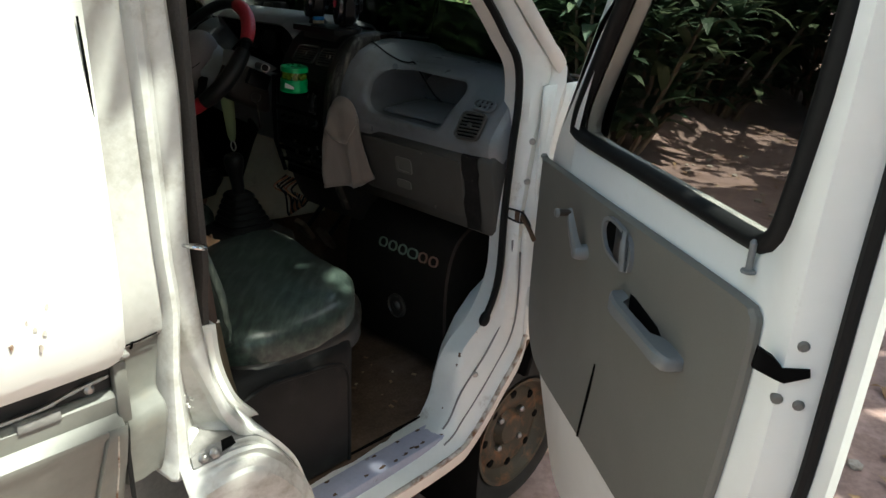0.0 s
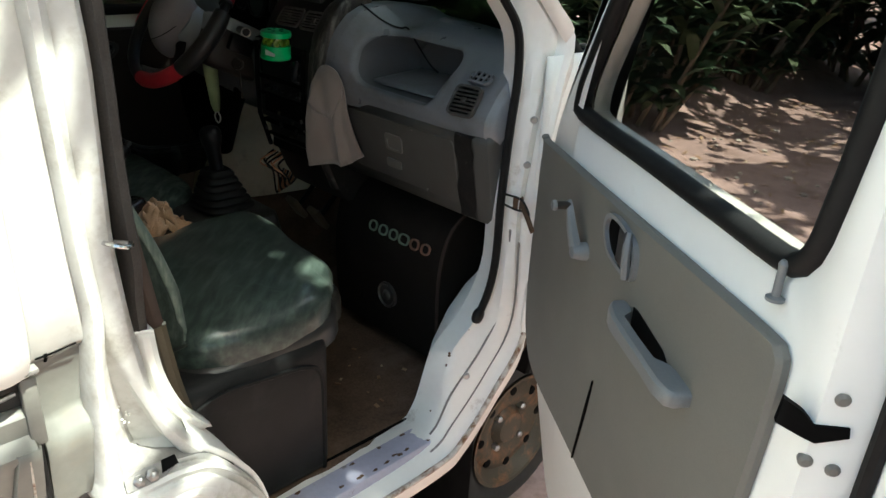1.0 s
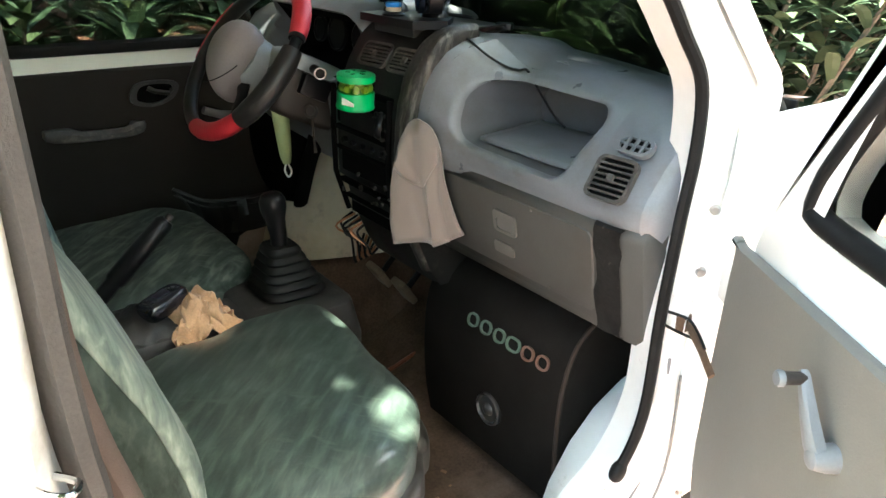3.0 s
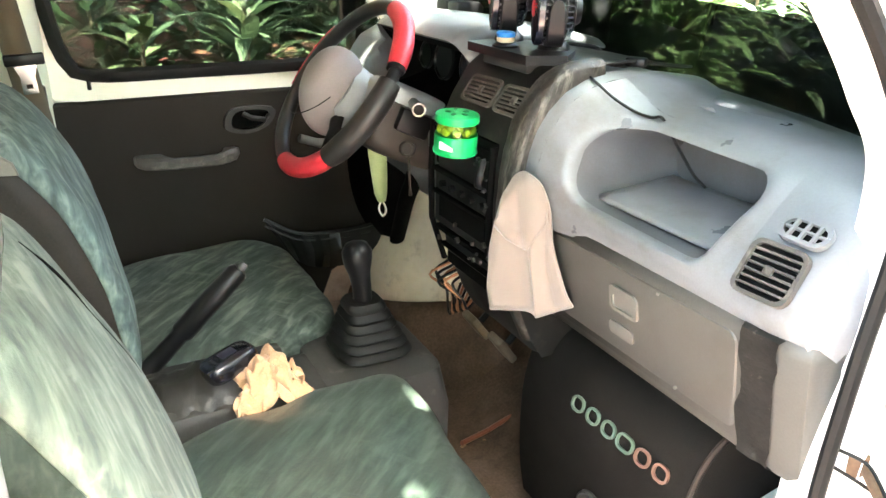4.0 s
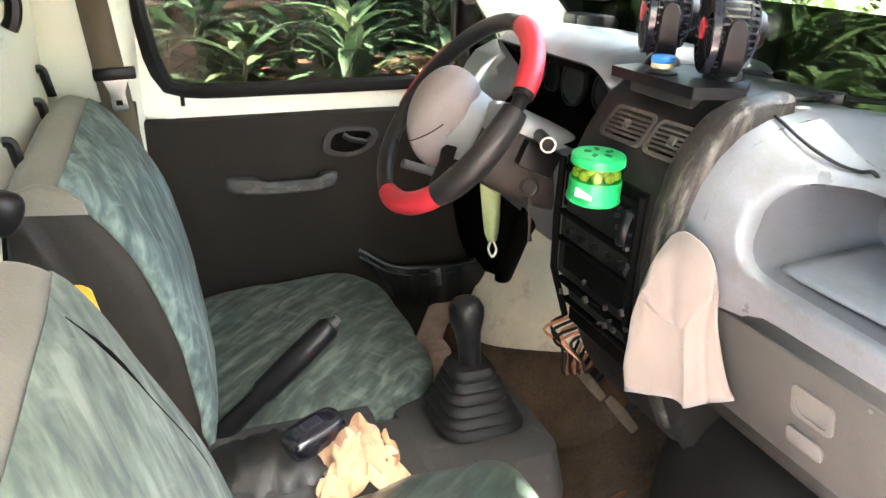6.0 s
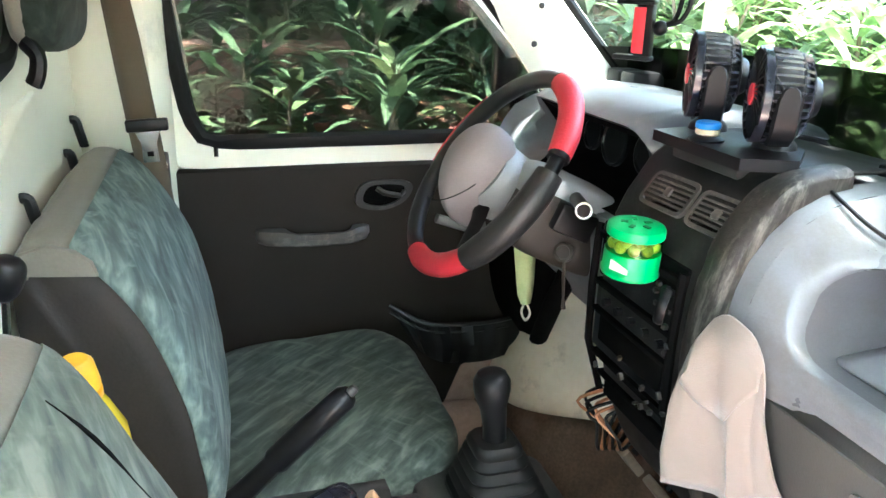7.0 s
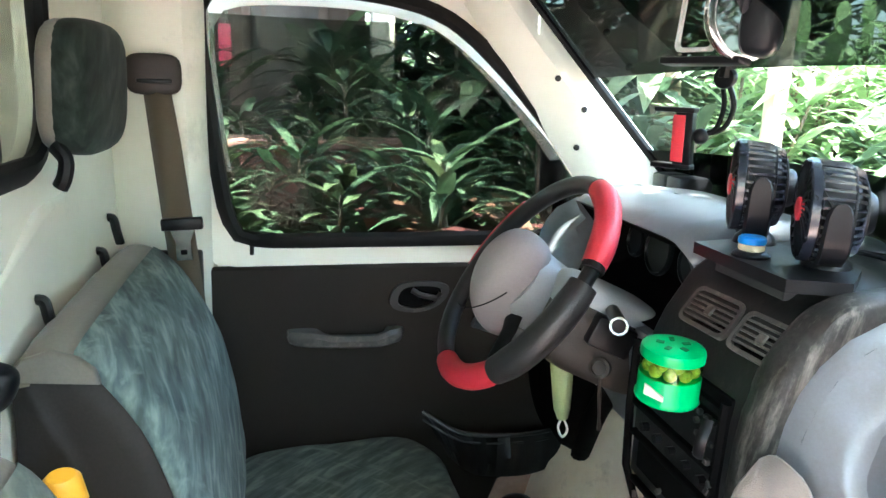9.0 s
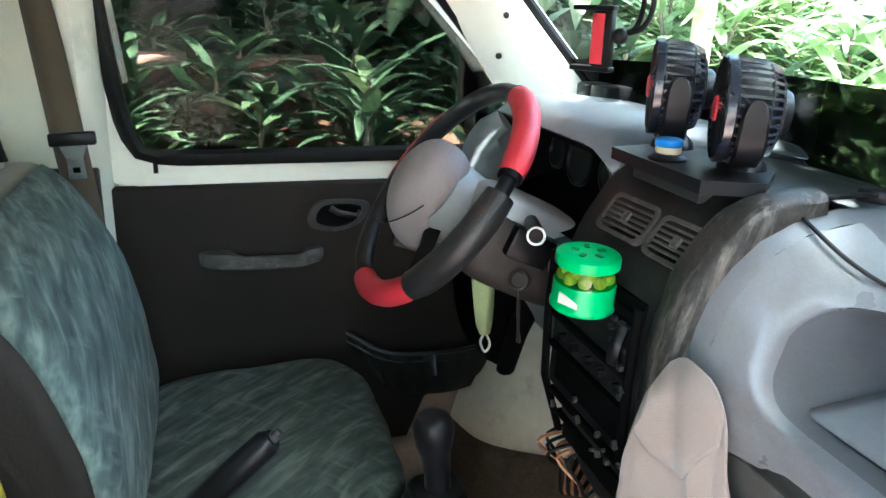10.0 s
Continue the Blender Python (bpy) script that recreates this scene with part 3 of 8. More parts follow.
def build_near_rear_pillar():
    """Rear pillar of the near door opening; it sweeps forward into the sill."""
    def by_height(z, table):
        for (z0, a), (z1, b) in zip(table, table[1:]):
            if z >= z1:
                return a + (b - a) * min(1.0, max(0.0, (z - z0) / (z1 - z0)))
        return table[-1][1]
    band_right = [(1.78, 0.0), (1.60, 0.012), (1.42, 0.020), (1.30, 0.028), (1.07, 0.023), (0.973, 0.030), (0.926, 0.035), (0.847, 0.046), (0.788, 0.065), (0.73, 0.100), (0.70, 0.125)]
    band_left = [(1.78, -0.024), (1.42, -0.008), (1.07, -0.004), (0.99, 0.000), (0.946, 0.005), (0.908, 0.010), (0.848, 0.031), (0.77, 0.059), (0.725, 0.083), (0.70, 0.100)]
    ridge_right = [(1.78, -0.034), (1.42, -0.016), (1.07, -0.010), (0.99, -0.004), (0.877, -0.013), (0.81, -0.010), (0.739, -0.009), (0.70, -0.006)]
    ridge_left = [(1.78, -0.052), (1.42, -0.036), (1.07, -0.026), (0.994, -0.020), (0.884, -0.029), (0.82, -0.031), (0.731, -0.034), (0.70, -0.040)]
    face_depth = [(1.0, 0.010), (0.93, 0.020), (0.85, 0.040), (0.745, 0.062), (0.735, 0.040), (0.70, 0.030)]
    rows = []
    for i in range(67):
        z = 1.78 - 0.033 * i if i < 25 else 0.955 - 0.0062 * (i - 25)
        R, L, r, l = [by_height(z, k) for k in (band_right, band_left, ridge_right, ridge_left)]
        f = by_height(z, face_depth)
        rows.append([Vector((R + 0.030, 0.14, z)), Vector((R + 0.016, 0.085, z)), Vector((R + 0.005, 0.05, z)), Vector((R + 0.006, 0.026, z)),
                     Vector((R, 0.012, z)), Vector((R - 0.006, 0.006, z)), Vector((L + 0.007, 0.006, z)), Vector((L, 0.011, z)),
                     Vector((L - 0.003, 0.6 * f + 0.004, z)), Vector(((L + r) / 2, f, z)), Vector((r + 0.004, 0.6 * f, z)),
                     Vector((r, 0.003, z)), Vector((r - 0.005, -0.002, z)), Vector((l + 0.005, -0.002, z)), Vector((l, 0.004, z)), Vector((l - 0.004, 0.034, z)), Vector((l - 0.006, 0.060, z))])
    bm = bmesh.new()
    loft(bm, [list(c) for c in zip(*rows)])
    solid(part("rear_pillar", bm, PILLAR_SHADED, van, "white door pillar with pressed ridges"), 0.003)
    # shut face behind the ridge, stepped where its two sheets overlap
    bm = bmesh.new()
    sheet = []
    for z, y in ((1.78, 0.018), (1.40, 0.018), (1.05, 0.018), (0.958, 0.020), (0.950, 0.026), (0.942, 0.032), (0.90, 0.036), (0.862, 0.040), (0.850, 0.036), (0.838, 0.020), (0.822, 0.014), (0.80, 0.018), (0.75, 0.028), (0.712, 0.036), (0.704, 0.046), (0.700, 0.07)):
        l = by_height(z, ridge_left)
        sheet.append([Vector((-0.096, y + 0.028, z - 0.010)), Vector((-0.088, y + 0.003, z - 0.009)), Vector((-0.070, y, z - 0.006)), Vector((l - 0.014, y, z)), Vector((l - 0.004, y - 0.004, z + 0.002)), Vector((l + 0.006, y - 0.002, z + 0.003))])
    loft(bm, sheet[:5])
    solid(part("upper_shut_face", bm, PILLAR_SHADED, van, "white upper shut face"), 0.003)
    bm = bmesh.new()
    loft(bm, sheet[4:])
    solid(part("shut_face", bm, DUSTY_SHADED, van, "dusty stepped shut face, darkened for shade"), 0.003)
    bm = bmesh.new()
    box(bm, (-0.095, 0.075, 0.42), (0.05, 0.085, 0.74))
    part("foot_backing", bm, CREASE_GREY, van)
    # dusty seal on the pillar's edge
    b = bmesh.new()
    line = catmull([(0.030, 0.012, 1.62), (0.040, 0.012, 1.48), (0.046, 0.016, 1.285), (0.047, 0.018, 1.18), (0.051, 0.022, 1.09), (0.057, 0.032, 1.03), (0.060, 0.048, 0.97), (0.062, 0.054, 0.918)], 6)
    loft(b, [[p + Vector((-0.016, 0.012, 0)), p + Vector((-0.004, -0.002, 0)), p + Vector((0.006, 0.0, 0)), p + Vector((0.011, 0.010, 0)), p + Vector((0.006, 0.022, 0))] for p in line])
    solid(part("pillar_seal", b, SEAL, van, "dusty grey rubber seal"), 0.002)
    # welds in the pillar's channel
    rng = random.Random(8)
    for i in range(22):
        b = bmesh.new()
        lathe(b, [(0.0012 + 0.0012 * rng.random(), 0), (0.0007, 0.0018)], 7, frame_to((rng.uniform(-0.002, 0.030), rng.uniform(0.040, 0.044), rng.uniform(0.79, 0.855)), (0, 0, 1), (0, -1, 0)))
        part("weld_spatter", b, WHITE, van)
    b = bmesh.new()
    sweep(b, [(-0.082, 0.019, 0.949), (-0.060, 0.018, 0.951), (-0.034, 0.016, 0.956)], 0.0013, 6)
    part("plate_groove", b, VOID, van)
    b = bmesh.new()
    sweep(b, [(-0.070, 0.0185, 0.953), (-0.069, 0.024, 0.944), (-0.069, 0.029, 0.937)], 0.0022, 6)
    part("plate_notch", b, VOID, van)
    # striker loop
    b = bmesh.new()
    sweep(b, catmull([(0.010, 0.012, 1.083), (0.020, -0.012, 1.084), (0.034, -0.016, 1.080), (0.042, 0.0, 1.077), (0.030, 0.018, 1.076)], 5), 0.0032, 8)
    part("striker_loop", b, CHROME, van, "chrome striker loop")
    b = bmesh.new()
    box(b, (0.004, 0.006, 1.045), (0.016, 0.028, 1.10), bevel=0.003)
    part("striker_plate", b, STEEL, van)
    # folded trim ends low on the pillar
    for pts, mat, lab in (([(0.063, 0.050, 0.918), (0.070, 0.056, 0.861), (0.084, 0.060, 0.806), (0.106, 0.062, 0.754), (0.142, 0.066, 0.706)], JAMB, "pale folded pillar flange"),
                          ([(0.111, 0.124, 0.880), (0.116, 0.120, 0.83), (0.124, 0.116, 0.77), (0.138, 0.112, 0.70)], BELT, "brown trim end")):
        b = bmesh.new()
        line = catmull(pts, 4)
        loft(b, [[p + Vector((-0.011, 0.004, 0)), p + Vector((-0.004, -0.001, 0)), p + Vector((0.006, 0.0, 0)), p + Vector((0.011, -0.005, 0)), p + Vector((0.013, 0.006, 0)), p + Vector((0.012, 0.03, 0))] for p in line])
        solid(part("trim_end", b, mat, van, lab), 0.003)
        b = bmesh.new()
        p = line[0]
        sweep(b, [p + Vector((-0.011, 0.004, 0.001)), p + Vector((0.0, -0.001, 0.002)), p + Vector((0.012, -0.004, 0.001))], 0.0026, 6)
        part("trim_hem", b, JAMB, van)


build_near_rear_pillar()


def build_floor():
    bm = bmesh.new()
    rows = []
    for i in range(25):
        x = -0.1 + 1.25 * i / 24
        z = 0.425 + max(0.0, x - 0.86) ** 2 * 4.5
        rows.append([Vector((x, y, z + 0.006 * noise.noise(Vector((x * 9, y * 9, 0))))) for y in [0.09 + 1.22 * j / 24 for j in range(25)]])
    loft(bm, rows)
    solid(part("floor_mat", bm, FLOOR, van, "dirty brown rubber floor mat"), 0.012)
    bm = bmesh.new()
    box(bm, (-2.2, 0.03, 0.36), (0.73, 0.21, 0.41))
    box(bm, (-2.2, 0.21, 0.36), (0.73, 1.36, 0.41))
    box(bm, (0.73, 0.31, 0.36), (1.05, 1.36, 0.41))
    part("floor_pan", bm, JAMB, van)
    bm = bmesh.new()
    box(bm, (0.22, 0.034, 0.405), (0.664, 0.098, 0.444), bevel=0.006)
    part("sill_plate", bm, SILL, van, "scratched lavender-grey sill plate")
    bm = bmesh.new()
    sweep(bm, [(0.24, 0.140, 0.430), (0.40, 0.141, 0.430), (0.61, 0.139, 0.431), (0.645, 0.132, 0.437)], 0.0045, 6)
    part("mat_gap", bm, VOID, van)
    rng = random.Random(21)
    for i in range(16):
        b = bmesh.new()
        slab(b, [((0.003 + 0.007 * rng.random()) * math.cos(k * 1.05), (0.002 + 0.003 * rng.random()) * math.sin(k * 1.05)) for k in range(6)], -0.001, 0.0008, Matrix.Translation((rng.uniform(0.24, 0.655), rng.choice((0.046, 0.05, 0.088)) + rng.uniform(-0.005, 0.005), 0.444)))
        part("paint_chip", b, RUST_SPOT, van)
    bm = bmesh.new()
    box(bm, (-2.1, 0.24, 0.06), (0.70, 0.36, 0.36), bevel=0.01)
    part("chassis_beam", bm, VOID, van)
    # toe board
    bm = bmesh.new()
    loft(bm, [[Vector((x, y, z)) for y in (0.09, 0.7, 1.34)] for x, z in ((1.02, 0.42), (1.08, 0.6), (1.13, 0.9), (1.15, 1.22))])
    solid(part("toe_board", bm, VOID, van), 0.02)
    # near inner wheel arch under the dashboard end
    bm = bmesh.new()
    rows = []
    for i in range(13):
        a = math.pi * i / 12
        rows.append([Vector((1.02 - 0.27 * math.cos(a), y, 0.40 + (0.26 + 0.02 * k) * math.sin(a))) for k, y in enumerate((0.06, 0.10, 0.16, 0.20))])
    loft(bm, rows)
    solid(part("wheel_housing", bm, JAMB, van), 0.004)


build_floor()


def build_bulkhead():
    """Wall behind the seats, with a window on the near half and cloth hooks."""
    hole = rrect(0.80, 0.34, 0.09, 6, 0.55, 1.545)
    outer = resample([(0.10, 0.42), (0.7, 0.42), (1.36, 0.42), (1.36, 1.1), (1.36, 1.76), (0.7, 1.78), (0.10, 1.76), (0.10, 1.1)], len(hole), True)
    # start both outlines at the same bearing
    key = lambda o, c: min(range(len(o)), key=lambda i: abs(math.atan2(o[i][1] - c[1], o[i][0] - c[0])))
    ho = [tuple(p) for p in hole]
    k = key(ho, (0.55, 1.545))
    ho = ho[k:] + ho[:k]
    oo = [tuple(p) for p in outer]
    k = key(oo, (0.55, 1.545))
    oo = oo[k:] + oo[:k]
    bm = bmesh.new()
    ring(bm, oo, ho, -0.05, -0.022, YZ(0.0))
    part("bulkhead", bm, CABIN, van, "pale greenish-white cabin wall")
    bm = bmesh.new()
    sweep(bm, [Vector((-0.022, p[0], p[1])) for p in ho], 0.019, 8, True, 0.6)
    part("window_rubber", bm, RUBBER, van)
    bm = bmesh.new()
    slab(bm, ho, -0.038, -0.034, YZ(0.0))
    o = part("bulkhead_glass", bm, GLASS, van)
    o.visible_shadow = False
    sign = thing("window_sign", "dark rectangular sign with pale lettering bars on the bulkhead window", "sign", (-0.03, 0.76, 1.39))
    bm = bmesh.new()
    slab(bm, rrect(0.125, 0.072, 0.004, 3, 0.762, 1.424), -0.033, -0.0305, YZ(0.0))
    part("plate", bm, GREY_DARK, sign)
    for k, (y, w, h, z) in enumerate(((0.728, 0.012, 0.044, 1.424), (0.756, 0.018, 0.044, 1.424), (0.795, 0.012, 0.044, 1.424), (0.786, 0.026, 0.009, 1.407))):
        bm = bmesh.new()
        box(bm, (-0.031, y - w / 2, z - h / 2), (-0.0285, y + w / 2, z + h / 2), bevel=0.0008)
        part("lettering_bar", bm, PALE_MARK, sign)
    # pressed ribs
    for z0, z1, y0, y1 in ((1.27, 1.33, 0.75, 1.0), (1.05, 1.08, 0.62, 1.25)):
        bm = bmesh.new()
        sweep(bm, [(-0.022, y0, z0), (-0.020, (y0 + y1) / 2, (z0 + z1) / 2 + 0.02), (-0.022, y1, z1)], [0.004, 0.010, 0.004], 8, flat=0.5)
        part("pressed_rib", bm, CABIN, van)
    for y, z in ((1.135, 1.198), (0.855, 1.205), (1.215, 1.235)):
        b = bmesh.new()
        sweep(b, catmull([(-0.020, y, z + 0.022), (-0.012, y, z + 0.020), (-0.008, y, z), (-0.004, y + 0.003, z - 0.022)], 4), 0.009, 8, flat=0.6)
        part("coat_hook", b, BLACK, van, "small black hook")


build_bulkhead()


def build_far_side():
    """Far door pillar, roof and rear cabin that close the van."""
    bm = bmesh.new()
    rows = []
    for z in (0.42, 0.9, 1.2, 1.5, 1.78):
        lean = -0.05 * max(0, z - 1.2)
        rows.append([Vector((x, y + lean, z)) for x, y in ((-0.05, 1.30), (0.03, 1.285), (0.045, 1.275), (0.10, 1.275), (0.112, 1.29), (0.125, 1.34), (0.13, 1.38))])
    loft(bm, rows)
    solid(part("far_pillar", bm, CABIN, van), 0.004)
    bm = bmesh.new()
    box(bm, (0.040, 1.258, 0.56), (0.119, 1.272, 1.19), bevel=0.004)
    part("pillar_trim", bm, SHROUD, van, "dark brown lower pillar trim")
    bm = bmesh.new()
    rows = []
    for x, z in ((-2.2, 1.80), (-1, 1.82), (0, 1.81), (0.20, 1.80), (0.34, 1.79)):
        rows.append([Vector((x, y, z - 0.07 * (abs(y - 0.69) / 0.69) ** 3)) for y in [0.0 + 1.38 * j / 14 for j in range(15)]])
    loft(bm, rows)
    solid(part("roof", bm, LINER, van, "pale headliner"), 0.03, 1.0)
    # rear cabin shell with side window openings
    for y in (0.105, 1.37):
        bm = bmesh.new()
        box(bm, (-2.2, y - 0.015, 0.40), (-0.06, y + 0.015, 1.12))
        box(bm, (-2.2, y - 0.015, 1.58), (-0.06, y + 0.015, 1.80))
        box(bm, (-0.14, y - 0.015, 1.12), (-0.06, y + 0.015, 1.58))
        part("rear_side_panel", bm, CABIN, van)
    bm = bmesh.new()
    box(bm, (-2.23, 0.0, 0.40), (-2.2, 1.38, 1.80))
    part("tailgate_panel", bm, CABIN, van)
    # A curtain bunched behind the bulkhead window
    bm = bmesh.new()
    rows = []
    for i in range(30):
        y = 0.12 + 1.1 * i / 29
        rows.append([Vector((-0.45 + 0.025 * math.sin(i * 1.9) + 0.02 * math.sin(i * 0.8) + 0.1 * (1.7 - z), y + 0.12 * (1.7 - z), z)) for z in (1.72, 1.55, 1.35, 1.2, 1.05)])
    loft(bm, rows)
    cur = tagged(part("curtain", bm, CURTAIN, None), "pale bunched curtain hanging behind the bulkhead window", "curtain")
    solid(cur, 0.003)
    bm = bmesh.new()
    loft(bm, [[Vector((-0.10 - 0.06 * i, 1.325 - 0.018 * (1 + math.sin(i * 1.7)) - 0.006 * math.sin(i * 0.7), z)) for z in (1.70, 1.5, 1.3, 1.08)] for i in range(30)])
    solid(tagged(part("curtain", bm, CURTAIN, None), "pale curtain drawn over the rear side window", "curtain"), 0.003)


build_far_side()

# windscreen: near edge and far edge, with the glass bowed forward
SCREEN_NEAR = [(1.00, 1.22), (0.925, 1.288), (0.774, 1.425), (0.55, 1.63)]
SCREEN_FAR = [(1.10, 1.22), (1.045, 1.288), (0.92, 1.418), (0.69, 1.665)]


def screen_point(u, v):
    """u: 0 at the near pillar, 1 at the far one; v: 0 at the bottom, 1 at the top."""
    a, b = resample([(x, 0.03, z) for x, z in SCREEN_NEAR], 41), resample([(x, 1.32, z) for x, z in SCREEN_FAR], 41)
    i = v * 40
    k = min(39, int(i))
    p = a[k].lerp(a[k + 1], i - k).lerp(b[k].lerp(b[k + 1], i - k), u)
    return p + Vector((0.07, 0, 0.02)) * (4 * u * (1 - u))


def screen_patch(name, v0, v1, material, off):
    bm = bmesh.new()
    nx, nz = 14, 6
    loft(bm, [[screen_point(i / nx, (v0(i / nx) + (v1(i / nx) - v0(i / nx)) * j / nz)) + off for j in range(nz + 1)] for i in range(nx + 1)])
    return bm


def build_windscreen():
    w = thing("windscreen", "bowed windscreen with dark film above and below a clear band", "windscreen", (1.05, 0.68, 1.22))
    tagged(w, kind="structure")
    g = part("glass", screen_patch("glass", lambda u: 0.0, lambda u: 1.0, GLASS, Vector()), GLASS, w)
    lo = part("lower_film", screen_patch("lo", lambda u: 0.005, lambda u: 0.39 - 0.05 * u, TINT_LOW, Vector((-0.004, 0, 0))), TINT_LOW, w, "dark tint film")
    hi = part("upper_film", screen_patch("hi", lambda u: 0.67 - 0.03 * u, lambda u: 0.995, TINT_DARK, Vector((-0.004, 0, 0))), TINT_DARK, w, "dark tint film")
    for o in (g, lo, hi):
        o.visible_shadow = False
    bm = bmesh.new()
    n = 20
    loop = [screen_point(i / n, 0) for i in range(n)] + [screen_point(1, i / n) for i in range(n)] + [screen_point(1 - i / n, 1) for i in range(n)] + [screen_point(0, 1 - i / n) for i in range(n)]
    sweep(bm, loop, 0.012, 8, True)
    part("screen_rubber", bm, RUBBER, w)
    # body around the screen: cowl below, header above
    bm = bmesh.new()
    loft(bm, [[screen_point(i / n, 0) + Vector(d) for i in range(n + 1)] for d in ((0.01, 0, 0.0), (0.05, 0, -0.02), (0.10, 0, -0.12), (0.14, 0, -0.5), (0.14, 0, -0.85))])
    solid(part("front_panel", bm, WHITE, van), 0.004)
    bm = bmesh.new()
    ys = [-0.02 + 1.42 * i / n for i in range(n + 1)]
    roofline = [Vector((0.30, y, 1.80 - 0.07 * (abs(y - 0.69) / 0.69) ** 3)) for y in ys]
    brow = [screen_point(i / n, 1) for i in range(n + 1)]
    brow[0].y, brow[-1].y = -0.02, 1.40
    loft(bm, [[p + Vector((0.03, 0, 0.0)) for p in brow], [p + Vector((0.01, 0, 0.03)) for p in brow], roofline, [p + Vector((0, 0, -0.035)) for p in roofline], [p + Vector((-0.05, 0, -0.008)) for p in brow], [p + Vector((0.0, 0, -0.02)) for p in brow]])
    part("screen_header", bm, LINER, van, "pale roof header")
    # far screen pillar, pale inside face
    bm = bmesh.new()
    rows = []
    for i in range(9):
        f = i / 8
        s = screen_point(1, f * 1.02)
        d = Vector((0.585, 1.335, 1.634)).lerp(Vector((0.90, 1.335, 1.215)), 1 - f)
        rows.append([s + Vector((0.02, 0.03, 0.01)), s + Vector((0, 0, 0)), s.lerp(d, 0.3) + Vector((-0.015, -0.035, -0.01)), s.lerp(d, 0.75) + Vector((-0.01, -0.02, -0.006)), d, d + Vector((0.01, 0.05, 0))])
    loft(bm, rows)
    solid(part("far_screen_pillar", bm, CABIN, van, "pale screen pillar"), 0.004)
    for f, k in ((0.55, 0.3), (0.68, 0.35), (0.40, 0.7)):
        s = screen_point(1, f)
        d = Vector((0.585, 1.335, 1.634)).lerp(Vector((0.90, 1.335, 1.215)), 1 - f)
        p = s.lerp(d, k) + Vector((-0.016, -0.036, -0.011))
        b = bmesh.new()
        lathe(b, [(0.006, -0.002), (0.006, 0.002), (0.004, 0.004)], 10, frame_to(p, (0, 0, 1), (-0.4, -0.9, 0)))
        part("pillar_plug", b, GREY_DARK, van)


build_windscreen()


# ---- far door ----
def build_far_door():
    d = thing("driver_door", "closed driver door with dark trim, pull handle and tinted window", "door", (0.5, 1.36, 0.5))
    hole = catmull([(0.205, 1.195), (0.165, 1.225), (0.150, 1.29), (0.133, 1.43), (0.120, 1.56), (0.128, 1.615), (0.175, 1.632), (0.32, 1.638), (0.45, 1.630), (0.56, 1.598), (0.66, 1.52), (0.76, 1.415), (0.84, 1.315), (0.866, 1.255), (0.865, 1.205), (0.80, 1.197), (0.60, 1.194), (0.40, 1.193)], 5, True)
    hole = [(p.x, p.y) for p in resample(hole, 72, True)]
    c = Vector((0.45, 1.40))
    def grow(o, k):
        out = []
        n = len(o)
        for i in range(n):
            a, b = Vector(o[i - 1]), Vector(o[(i + 1) % n])
            t = (b - a).normalized()
            nrm = Vector((t.y, -t.x))
            if nrm.dot(Vector(o[i]) - c) < 0:
                nrm = -nrm
            out.append(tuple(Vector(o[i]) + nrm * k))
        return out
    # window surround, the pale sheet metal with its lower rail
    outer = []
    for x, z in grow(hole, 0.075):
        outer.append((max(0.095, min(0.96, x)), min(1.72, max(1.135, z))))
    bm = bmesh.new()
    ring(bm, outer, hole, 0.0, 0.045, XZ(1.345))
    part("window_surround", bm, CABIN, d, "white painted window surround")
    bm = bmesh.new()
    sweep(bm, [Vector((x, 1.342, z)) for x, z in grow(hole, 0.004)], 0.016, 8, True, 0.8)
    part("window_rubber", bm, RUBBER, d)
    bm = bmesh.new()
    slab(bm, hole, 0.024, 0.028, XZ(1.345))
    g = part("window_glass", bm, GLASS, d)
    film = [(x, z) for x, z in grow(hole, -0.004)]
    film = [(x - max(0.0, z - 1.30) * 0.06, min(z, 1.606) - 0.012 * max(0.0, (z - 1.3) / 0.3)) for x, z in film]
    bm = bmesh.new()
    slab(bm, film, 0.018, 0.020, XZ(1.345))
    f = part("window_film", bm, TINT, d, "grey tint film")
    g.visible_shadow = f.visible_shadow = False
    # rain visor outside, above the glass
    up = [p for p in grow(hole, 0.012) if p[1] > 1.30 and p[0] < 0.85]
    k = max(range(len(up)), key=lambda i: (Vector(up[i]) - Vector(up[i - 1])).length)
    up = up[k:] + up[:k]
    bm = bmesh.new()
    loft(bm, [[Vector((x - (x - c.x) * s, y, z - max(0.0, z - 1.25) * s)) for x, z in up] for y, s in ((1.385, -0.01), (1.40, 0.0), (1.425, 0.045), (1.430, 0.075))])
    solid(part("rain_visor", bm, VISOR, d, "white rain visor"), 0.002)
    # outer skin
    bm = bmesh.new()
    slab(bm, [(0.10, 0.45), (0.75, 0.45), (0.90, 0.66), (0.92, 1.17), (0.10, 1.17)], 0.04, 0.075, XZ(1.345))
    part("door_skin", bm, WHITE, d)
    # dark trim panel
    bm = bmesh.new()
    outline = [(0.118, 1.138), (0.118, 0.56), (0.135, 0.53), (0.60, 0.53), (0.66, 0.56), (0.70, 0.66), (0.75, 0.685), (0.89, 0.685), (0.905, 0.71), (0.915, 1.13), (0.90, 1.14), (0.50, 1.141)]
    slab(bm, outline, 0.006, -0.014, XZ(1.345), 0.006)
    part("trim_panel", bm, TRIM, d, "dark brown-grey vinyl trim panel")
    # lower white metal
    bm = bmesh.new()
